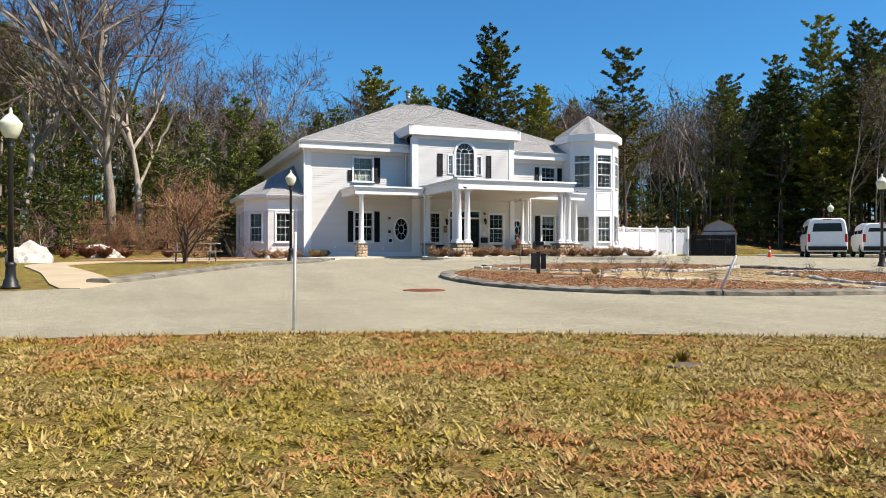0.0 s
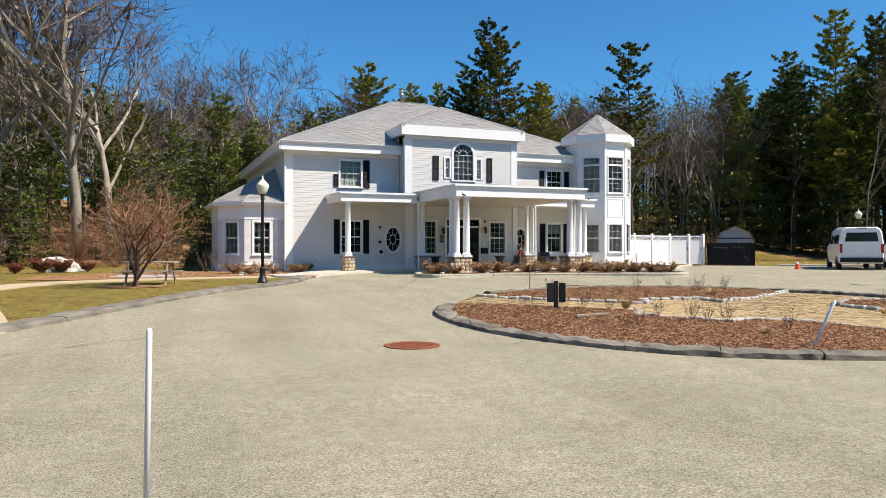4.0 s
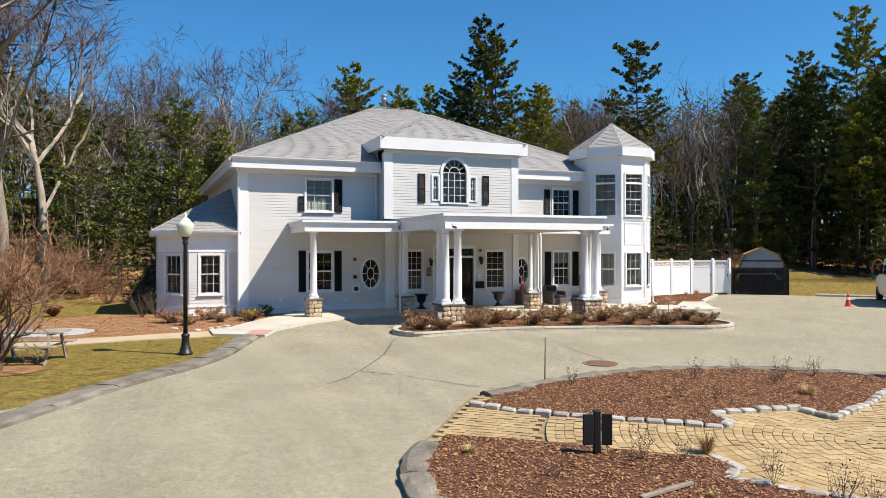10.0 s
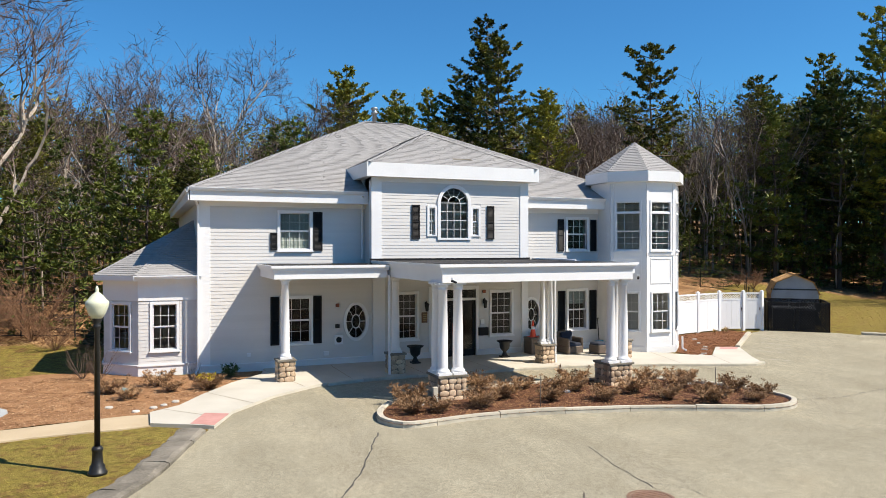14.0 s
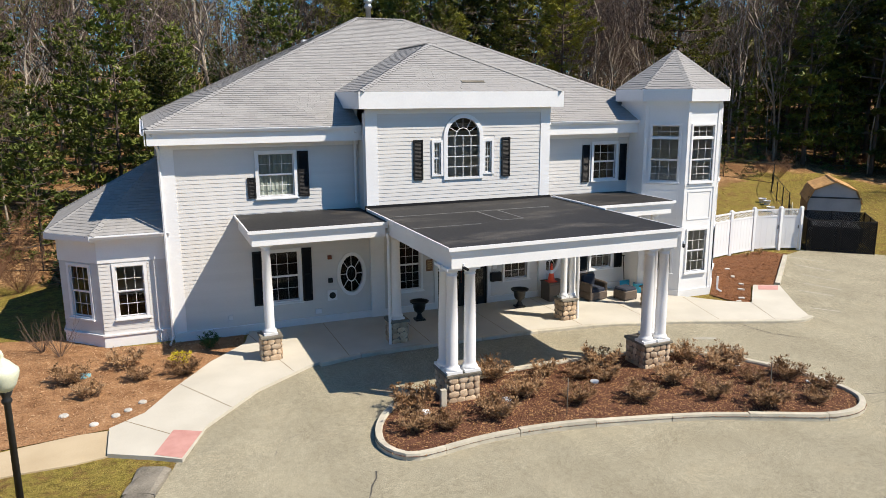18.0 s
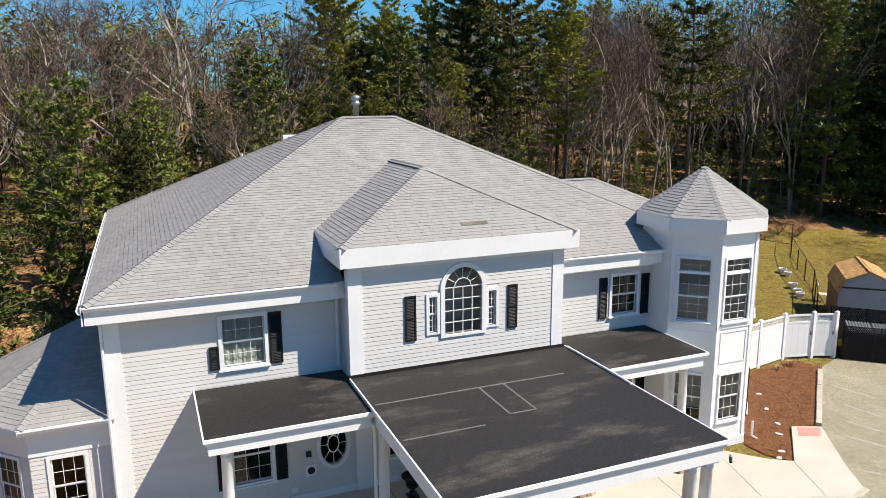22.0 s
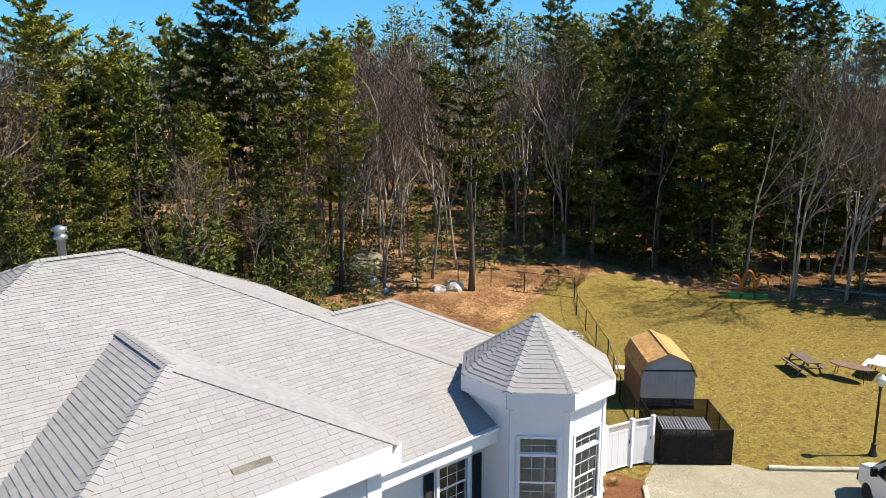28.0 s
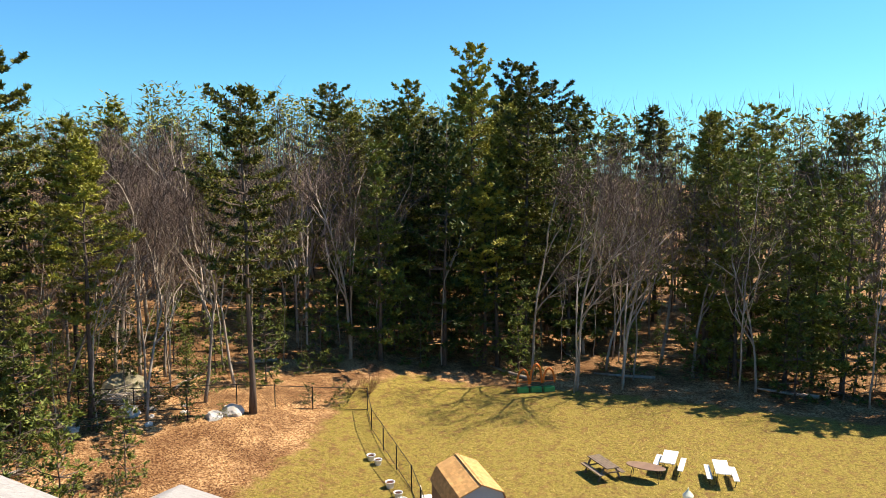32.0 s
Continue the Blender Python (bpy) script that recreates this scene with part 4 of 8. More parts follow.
gutter(EX0 - 0.02, EY0 - 0.03, 12.3, EY0 - 0.03, EZ - 0.015)
gutter(18.8, EY0 - 0.03, 22.6, EY0 - 0.03, EZ - 0.015)
gutter(EX0 - 0.03, EY1, EX0 - 0.03, EY0 - 0.03, EZ - 0.075)

# middle block roof: hipped to the front, running back into the main slope
DX0, DX1, DY0, DZ = 12.25, 18.82, 35.45, 7.06
DH = (15.53, 38.45, 8.62)


yb = EY0 + (DH[2] - EZ) / SLOPE
ye = EY0 + (DZ - EZ) / SLOPE
d_front = roof("roof", [(DX0, DY0, DZ), (DX1, DY0, DZ), DH], (12.3, 18.8, 35.4, 38.4), 200)
d_left = roof("roof", [(DX0, ye, DZ), (DX0, DY0, DZ), DH, (DH[0], yb, DH[2])])
d_right = roof("roof", [(DX1, DY0, DZ), (DX1, ye, DZ), (DH[0], yb, DH[2]), DH])
hip((DX0, DY0, DZ), DH, d_front)
hip((DX1, DY0, DZ), DH, d_front)
hip(DH, (DH[0], yb, DH[2]), d_left)
eave(DX0, DY0, DX1, DY0, DZ - 0.01, 0.48)
eave(DX0, ye, DX0, DY0 - 0.03, DZ - 0.01, 0.48)
eave(DX1, DY0 - 0.03, DX1, ye, DZ - 0.01, 0.48)
part("soffit", Mesh().box(DX0, DY0, 6.58, DX1, UP_Y + 0.15, 6.62).box(DX0, UP_Y + 0.15, 6.58, 12.5, ye, 6.62).box(18.5, UP_Y + 0.15, 6.58, DX1, ye, 6.62), WHITE, house)
part("wall", Mesh().box(12.5, UP_Y + 0.15, 5.8, 12.62, 38.2, 6.6).box(18.38, UP_Y + 0.15, 5.8, 18.5, 38.2, 6.6), SIDING, house)
tagged(part("patch", Mesh().add([(15.6, 35.90, DZ + 0.26), (16.35, 35.90, DZ + 0.26), (16.35, 36.02, DZ + 0.322), (15.6, 36.02, DZ + 0.322)], [(0, 1, 2, 3)]), BERM, d_front), "darker shingle patch")

# turret
TC, TR, TE = (23.92, 36.45), 1.78, 1.98


def octo(r, k):
    a = radians(-112.5 + 45 * k)
    return TC[0] + r * math.cos(a), TC[1] + r * math.sin(a)


face_w = 2 * TR * math.sin(radians(22.5))
for k in range(8):
    (x0, y0), (x1, y1) = octo(TR, k), octo(TR, k + 1)
    fm = facing((x0 + x1) / 2, (y0 + y1) / 2, 45 * k)
    h = face_w / 2
    # faces: 0 front, 7 front left, 1 front right
    wins = [(-0.41, 0.93, 0.39, 2.38), (-0.46, 4.06, 0.44, 5.92)] if k in (0, 1, 7) else []
    w = wall_core("turret_wall", fm, -h, h, -0.05, 6.75, wins, 0.12)
    w.data.materials.clear()
    w.data.materials.append(WHITE)
    if wins:
        window(fm, *wins[0], casing=0.06)
        window(fm, *wins[1], casing=0.06, rows=(2, 3), transom=0.42)
        pm = Mesh()
        for a, b, c, d in ((-0.5, 2.75, 0.5, 2.79), (-0.5, 3.70, 0.5, 3.74), (-0.5, 2.79, -0.46, 3.70), (0.46, 2.79, 0.5, 3.70)):
            pm.box(a, -0.02, b, c, 0.001, d)
        part("panel_moulding", pm.moved(fm), WHITE, w)
        part("belt", Mesh().box(-h, -0.03, 3.84, h, 0.001, 3.96).moved(fm), WHITE, w)
        part("skirting", Mesh().box(-h - 0.02, -0.04, 0.0, h + 0.02, 0.001, 0.30).moved(fm), WHITE, w)
    for s in (-1, 1):
        part("corner_board", Mesh().box(min(s * h, s * (h - 0.11)), -0.025, 0.3, max(s * h, s * (h - 0.11)), 0.001, 6.6).moved(fm), WHITE, w)
    if k == 1:
        shutter(fm, -0.66, 0.92, -0.48, 2.4)
apex = (TC[0], TC[1], 8.45)
TZ = 7.12
for k in range(8):
    a, b = octo(TE, k), octo(TE, k + 1)
    tr = roof("turret_roof", [(*a, TZ), (*b, TZ), apex], (22, 26, 34, 37), 60, 0.06)
    hip((*a, TZ), apex, tr, 0.12)
    eave(a[0], a[1], b[0], b[1], TZ - 0.01, 0.40)
part("soffit", Mesh().prism([octo(TE - 0.01, k) for k in range(8)], 6.70, 6.74), WHITE, house)

# ell behind the turret
ez, ey, ex = 7.5, 42.7, 24.1
rr = (ez - EZ) / SLOPE
roof("roof", [(20, ey - rr, EZ), (ex + rr, ey - rr, EZ), (ex, ey, ez), (20, ey, ez)])
roof("roof", [(ex + rr, ey - rr, EZ), (ex + rr, ey + rr, EZ), (ex, ey, ez)])
r_e = roof("roof", [(ex + rr, ey + rr, EZ), (20, ey + rr, EZ), (20, ey, ez), (ex, ey, ez)])
hip((21.5, ey, ez), (ex, ey, ez), r_e)
hip((ex + rr, ey - rr, EZ), (ex, ey, ez), r_e)
part("wall", Mesh().box(24.2, ey - rr + 0.4, -0.05, ex + rr - 0.4, ey + rr - 0.4, 6.0), SIDING, house)
eave(20, ey - rr, ex + rr, ey - rr, EZ - 0.01, 0.3)
eave(ex + rr, ey - rr, ex + rr, ey + rr, EZ - 0.01, 0.3)

# roof vents
part("flue", Mesh().lathe([(0.10, -0.4), (0.10, 0.42), (0.16, 0.42), (0.16, 0.5), (0.12, 0.52), (0.12, 0.62), (0.17, 0.62), (0.17, 0.7), (0.02, 0.76)], 14, (15.2, 44.25, 9.93)), surface("galvanised", (0.35, 0.36, 0.37), (0.55, 0.56, 0.57), 0.35, 4, 40, 0.1, metal=0.8), house, "galvanised metal flue", True)
part("vent", Mesh().box(13.0, 46.4, 8.6, 13.5, 46.8, 9.25), WHITE, house)
part("vent", Mesh().lathe([(0.05, -0.3), (0.05, 0.35)], 8, (11.6, 47.5, 8.2)), WHITE, house)

# left wing: canted bay with its own hipped roof
wing = [(7.0, 36.95), (5.12, 36.95), (4.08, 37.99), (4.08, 42.0), (5.12, 43.04), (7.0, 43.04)]
for i in range(5):
    (x0, y0), (x1, y1) = wing[i + 1], wing[i]
    L = math.hypot(x1 - x0, y1 - y0)
    deg = math.degrees(math.atan2(y1 - y0, x1 - x0))
    fm = facing(x0, y0, deg)
    ww = [(0.42, 0.88, 1.14, 2.33)] if i == 0 else [(L / 2 - 0.36, 0.88, L / 2 + 0.36, 2.33)] if i in (1, 2, 3) else []
    w = wall_core("wing_wall", fm, 0, L, -0.05, 3.1, ww, 0.12)
    cc = [(a - 0.1, b - 0.07, c + 0.1, d + 0.1) for a, b, c, d in ww]
    clapboards(w, fm, 0.0, L, 0.40, 2.46, cc)
    board("skirting", fm, -0.01, 0.02, L + 0.01, 0.36, 0.04, w)
    board("drip_cap", fm, -0.02, 0.36, L + 0.02, 0.405, 0.075, w)
    board("frieze", fm, -0.01, 2.46, L + 0.01, 3.12, 0.035, w)
    for q in ww:
        window(fm, *q)
ov = 0.28
we = [(7.0, 36.95 - ov), (5.0, 36.95 - ov), (4.08 - ov, 37.87), (4.08 - ov, 42.12), (5.0, 43.04 + ov), (7.0, 43.04 + ov)]
WZ, wa = 3.28, (7.0, 39.99, 5.15)
for i in range(5):
    a, b = we[i], we[i + 1]
    wr = roof("wing_roof", [(*b, WZ), (*a, WZ), wa])
    if i < 4:
        hip((*b, WZ), wa, wr)
    eave(b[0], b[1], a[0], a[1], WZ - 0.01, 0.16)
    if i == 0:
        gutter(b[0], b[1], a[0], a[1], WZ - 0.02)
part("soffit", Mesh().prism(we[::-1], 3.09, 3.13), WHITE, house)


# ---- porch ----
porch = thing("porch", "white flat-roofed porch and drive-through portico on paired columns", "porch")


def flat_roof(x0, x1, y0, y1, zb, zt, name, sides):
    """A flat roof: black membrane on a deck, deep white fascias with a stepped cornice."""
    part(name, Mesh().box(x0 - 0.06, y0 - 0.06, zt - 0.06, x1 + 0.06, y1, zt + 0.006), MEMBRANE, porch, "black rubber roof membrane")
    part("deck", Mesh().box(x0 + 0.02, y0 + 0.02, zb + 0.06, x1 - 0.02, y1, zt - 0.07), WHITE, porch)
    part("ceiling", Mesh().box(x0 + 0.30, y0 + 0.30, zb + 0.02, x1 - 0.30, y1, zb + 0.058), SOFFIT, porch, "cream beadboard porch ceiling")
    for s in sides:
        for piece, out, lo, hi in (("fascia", 0.0, zb, zt - 0.16), ("cornice", 0.05, zt - 0.16, zt - 0.07), ("drip_edge", 0.10, zt - 0.07, zt + 0.012)):
            w = 0.3 if out == 0 else 0.02 if out == 0.05 else -0.065
            if s == "front":
                m = Mesh().box(x0 - out, y0 - out, lo, x1 + out, y0 + w, hi)
            elif s == "left":
                m = Mesh().box(x0 - out, y0 + w, lo, x0 + w, y1, hi)
            else:
                m = Mesh().box(x1 - w, y0 + w, lo, x1 + out, y1, hi)
            part(piece, m, WHITE, porch)


flat_roof(12.52, 18.58, 29.49, UP_Y, 3.22, 3.70, "portico_roof", ("front", "left", "right"))
flat_roof(8.88, 12.42, 33.85, WALL_Y, 3.20, 3.60, "porch_roof", ("front", "left"))
flat_roof(18.68, 22.05, 33.95, WALL_Y, 3.20, 3.60, "porch_roof", ("front", "right"))
part("ceiling", Mesh().box(12.4, UP_Y, 3.24, 18.7, WALL_Y, 3.5), SOFFIT, porch)
for m in (Mesh().box(12.55, 33.86, 3.707, 17.5, 33.92, 3.711), Mesh().box(15.12, 32.28, 3.707, 15.17, 33.86, 3.711), Mesh().box(15.77, 32.28, 3.707, 15.82, 33.86, 3.711), Mesh().box(15.17, 32.24, 3.7072, 15.77, 32.29, 3.7112), Mesh().box(12.55, 31.95, 3.707, 14.4, 32.0, 3.711)):
    part("seam", m, SEAM, porch, "grey membrane seam tape")
part("conductor", Mesh().tube([(18.62, 35.5, 3.74), (18.62, 33.6, 3.74), (18.62, 32.6, 3.72)], [0.035] * 3, 8), WHITE, porch)


def stone_meshes():
    out = []
    for s in range(8):
        m = Mesh()
        rng = random.Random(s)
        rings = [(0.0, 0.86), (0.55, 1.0), (0.9, 0.72)]
        n = 8
        wob = [rng.uniform(0.82, 1.1) for _ in range(n)]
        for z, r in rings:
            m.v += [((abs(math.cos(2 * math.pi * i / n)) ** 0.7) * math.copysign(1, math.cos(2 * math.pi * i / n)) * r * wob[i] * 0.5, -z, (abs(math.sin(2 * math.pi * i / n)) ** 0.7) * math.copysign(1, math.sin(2 * math.pi * i / n)) * r * wob[(i + 3) % n] * 0.5) for i in range(n)]
        m.v.append((0, -1.05, 0))
        for j in range(2):
            m.f += [(j * n + i, j * n + (i + 1) % n, (j + 1) * n + (i + 1) % n, (j + 1) * n + i) for i in range(n)]
        m.f += [(2 * n + i, 2 * n + (i + 1) % n, 3 * n) for i in range(n)]
        out.append(m.data("stone", STONE, True))
    return out


STONES = stone_meshes()


def stone_pier(cx, cy, sx, sy, h, zb):
    """A pier of rounded field stones in mortar with a flat cap."""
    p = part("stone_pier", Mesh().box(cx - sx / 2, cy - sy / 2, zb, cx + sx / 2, cy + sy / 2, zb + h), MORTAR, porch, "field-stone pier with a bluestone cap")
    for deg, w, off in ((0, sx, sy / 2), (90, sy, sx / 2), (180, sx, sy / 2), (270, sy, sx / 2)):
        fm = pose(cx, cy, zb, 0, 0, deg) @ pose(0, -off, 0)
        rows = max(3, round(h / 0.15))
        for r in range(rows):
            z = (r + 0.5) * h / rows
            x = -w / 2
            while x < w / 2 - 0.03:
                k = min(random.uniform(0.10, 0.27), w / 2 - x)
                if w / 2 - (x + k) < 0.08:
                    k = w / 2 - x
                ob = part("stone", random.choice(STONES), None, p)
                ob.matrix_basis = fm @ pose(x + k / 2, 0.0, z + random.uniform(-0.012, 0.012), 0, random.uniform(-10, 10), 0) @ Matrix.Diagonal((k * 1.06, 0.045, h / rows * random.uniform(0.95, 1.25), 1))
                x += k
    part("pier_cap", Mesh().box(cx - sx / 2 - 0.06, cy - sy / 2 - 0.06, zb + h, cx + sx / 2 + 0.06, cy + sy / 2 + 0.06, zb + h + 0.06, 0.015), BERM, p)
    return zb + h + 0.06


def column(x, y, z0, z1, r=0.14):
    """A round tapered column with base and capital."""
    h = z1 - z0
    prof = [(r * 1.3, 0.06), (r * 1.34, 0.09), (r * 1.25, 0.13), (r * 1.05, 0.15), (r, 0.2), (r, h * 0.4), (r * 0.84, h - 0.2), (r * 0.95, h - 0.19), (r * 0.95, h - 0.17), (r * 0.84, h - 0.16), (r * 1.0, h - 0.1), (r * 1.15, h - 0.06)]
    c = part("column", Mesh().lathe(prof, 20, (x, y, z0)), WHITE, porch, smooth=True)
    part("plinth", Mesh().box(x - r * 1.35, y - r * 1.35, z0, x + r * 1.35, y + r * 1.35, z0 + 0.06), WHITE, c)
    part("abacus", Mesh().box(x - r * 1.25, y - r * 1.25, z1 - 0.06, x + r * 1.25, y + r * 1.25, z1), WHITE, c)


PZ = 0.10
for cx, cols in ((12.84, ((12.62, 29.72), (13.06, 29.72), (12.62, 30.16))), (18.21, ((18.40, 29.72), (17.96, 29.72), (18.40, 30.16)))):
    t = stone_pier(cx, 29.93, 0.76, 0.76, 0.66, 0.05)
    for x, y in cols:
        column(x, y, t, 3.22)
for cx, cols in ((9.25, ((9.25, 34.1),)), (12.78, ((12.78, 34.1),)), (18.32, ((18.22, 34.1), (18.52, 34.1))), (21.6, ((21.6, 34.2),))):
    t = stone_pier(cx, 34.12, 0.47, 0.47, 0.62, PZ)
    for x, y in cols:
        column(x, y, t, 3.22, 0.13 if len(cols) == 1 else 0.10)


def downspout(pts, owner):
    part("downspout", Mesh().tube(pts, [0.04] * len(pts), 6), WHITE, owner)


downspout([(12.3, 36.1, 5.95), (12.36, 36.5, 5.75), (12.38, 36.56, 5.6), (12.38, 36.56, 3.75)], house)
downspout([(6.75, 36.15, 5.95), (6.82, 36.5, 5.7), (6.9, 36.58, 5.5), (6.9, 36.58, 0.25), (6.8, 36.3, 0.1)], house)
downspout([(12.45, 33.8, 3.3), (12.5, 33.86, 3.1), (12.5, 33.86, 0.12)], porch)
downspout([(18.56, 33.95, 3.3), (18.6, 33.9, 3.1), (18.62, 33.9, 0.12)], porch)
downspout([(25.02, 34.85, 0.62), (25.02, 34.85, 0.16), (25.1, 34.7, 0.08)], house)

# ---- walks, kerbs, islands ----
WALK = [(5.4, 29.95)] + [(6.3, 29.45), (6.75, 29.15)] + WALK_FRONT + [(26.05, 32.3), (27.6, 34.5), (26.75, 34.9), (24.95, 33.15), (24.3, 33.6), (23.3, 34.75), (22.25, 35.75), (22.25, 36.6), (9.0, 36.6), (8.75, 35.6), (7.7, 34.4), (6.75, 32.9), (6.1, 31.7), (5.4, 31.15)]
walk_slab = sheet("pavement", WALK, 0.085, CONCRETE, "pale concrete front walk with scored joints", "pavement", 0.09)
for a, b in (((9.6, 32.9), (8.9, 36.5)), ((11.2, 33.45), (11.2, 36.5)), ((13.6, 33.55), (13.6, 36.5)), ((16.0, 33.5), (16.0, 36.5)), ((18.4, 33.3), (18.4, 36.5)), ((20.6, 32.8), (20.9, 36.5)), ((22.6, 32.1), (23.3, 34.6)), ((24.2, 31.45), (24.9, 33.1)), ((7.9, 31.25), (6.9, 33.1)), ((6.9, 30.0), (5.7, 31.4))):
    a, b = Vector(a), Vector(b)
    n = Vector((b.y - a.y, a.x - b.x)).normalized() * 0.008
    part("joint", Mesh().add([(*(a + n), gz(*a) + 0.0885), (*(b + n), gz(*b) + 0.0885), (*(b - n), gz(*b) + 0.0885), (*(a - n), gz(*a) + 0.0885)], [(0, 1, 2, 3)]), SAND, walk_slab)
sheet("pad", [(6.25, 29.55), (6.75, 29.2), (7.2, 30.25), (6.65, 30.55)], 0.09, TACTILE, "", "", parent=walk_slab)
sheet("pad", [(27.0, 34.0), (27.5, 34.45), (26.85, 34.78), (26.4, 34.3)], 0.09, TACTILE, "", "", parent=walk_slab)
SIDE_WALK = rounded([(-2.0, 14.8), (-1.05, 15.9), (-1.75, 19.5), (-2.75, 23.8), (-1.7, 27.2), (0.4, 29.0), (3.0, 29.78), (5.42, 29.95), (5.42, 31.15), (3.0, 30.85), (-0.1, 30.15), (-2.7, 28.0), (-3.9, 24.2), (-2.9, 19.5)], 3)
sheet("side_walk", SIDE_WALK, 0.03, surface("tan_concrete", (0.38, 0.29, 0.175), (0.52, 0.42, 0.28), 0.9, 0.9, 60, 0.3), "tan concrete footpath across the lawn", "footpath", 0.04)
sheet("patio", [(0.9 + 1.25 * math.cos(a * 0.35), 32.6 + 1.1 * math.sin(a * 0.35)) for a in range(18)], 0.04, surface("grey_patio", (0.30, 0.31, 0.31), (0.45, 0.46, 0.45), 0.9, 2, 50, 0.3), "round grey stone patio beside the footpath", "patio", 0.03)
sheet("planting_bed", [(6.0, 31.5), (6.7, 32.95), (7.65, 34.45), (8.7, 35.65), (8.85, 36.55), (7.0, 36.6), (5.15, 36.85), (3.9, 38.2), (2.2, 38.6), (-0.5, 37.2), (-3.0, 34.0), (-3.2, 30.5), (-0.1, 30.25), (3.0, 31.0), (5.4, 31.25)], 0.02, OLD_MULCH, "faded wood-chip planting bed beside the house", "bed")
sheet("mulch_bed", [(25.0, 33.25), (26.7, 34.95), (27.7, 34.75), (32.2, 38.5), (31.9, 39.5), (29.3, 39.2), (26.2, 38.1), (25.6, 36.9), (25.5, 35.6), (24.5, 34.6), (24.6, 33.8)], 0.03, surface("red_brown_mulch", (0.10, 0.04, 0.018), (0.30, 0.135, 0.06), 0.95, 2, 34, 1.0, spec=0.1, dist=0.05, blotch=0.4), "red-brown bark mulch bed by the white fence", "bed")

LEAN = LEFT_KERB[::-1]
kerb("kerb", LEAN, 0.56, 0.11, 1.6, BERM, "cracked dark asphalt berm along the lawn", "kerb_stone", lean=0.10, sub=7, rough=True)
kerb("kerb", WALK_FRONT[:1:-1], 0.16, 0.10, 1.8, GRANITE, "pale granite kerb along the front walk", "kerb_stone", lean=0.015)
kerb("kerb", [(32.3, 38.45), (27.75, 34.6)][::-1], 0.2, 0.12, 1.8, GRANITE, "pale concrete kerb beside the mulch bed", "kerb_stone", lean=0.02)
kerb("kerb", [(47.0, 25.7), (36.3, 35.95)], -0.18, 0.14, 2.0, GRANITE, "grey kerb between parking and lawn", "kerb_stone", lean=-0.02)
island1 = sheet("traffic_island", ISLAND_1, 0.10, MULCH, "mulched traffic island in front of the portico", "island")
kerb("kerb", ISLAND_1, 0.16, 0.16, 1.7, GRANITE, "tan granite kerb round the mulched island", "kerb_stone", closed=True, lean=0.02, sub=6)
island2 = sheet("paved_island", ISLAND_2, 0.02, SAND, "paved round island with planting beds", "island")
# the berm opens where the paved path meets the road
opening = [i for i, p in enumerate(ISLAND_2) if p[0] < 8.9 and p[1] > 17.5]
k0 = max(opening) + 1
kerb("kerb", (ISLAND_2[k0:] + ISLAND_2[:min(opening) + 1]) if min(opening) else ISLAND_2[k0:], 0.36, 0.12, 1.3, BERM, "dark cracked asphalt berm round the paved island", "kerb_stone", lean=0.10, sub=8, rough=True)
BEDS = []
for bed, lab in ((BED_N, "mulched bed with dried perennials in the paved island"), (BED_S, "mulched bed with dried perennials beside the road"), (BED_E, "mulched bed on the far side of the paved island")):
    BEDS.append(sheet("mulch_bed", bed, 0.09, MULCH, lab, "bed"))


def cobbles(path, label):
    root = thing("cobble_edging", label, "edging", kind="structure")
    for c, a in along(path, 0.29):
        s = Mesh().box(-0.13, -0.075, -0.06, 0.13, 0.075, 0.115 + random.uniform(-0.02, 0.02), 0.022)
        ob = part("cobble", s, COBBLE, root)
        ob.matrix_basis = pose(c.x, c.y, gz(c.x, c.y), random.uniform(-4, 4), random.uniform(-4, 4), math.degrees(a) + random.uniform(-5, 5))


cobbles(BED_N[:11], "row of grey granite cobbles edging the mulch bed")
cobbles(BED_S[3:11], "row of pale granite cobbles edging the mulch bed")
cobbles(BED_E[5:] + BED_E[:3], "row of granite cobbles edging the mulch bed")


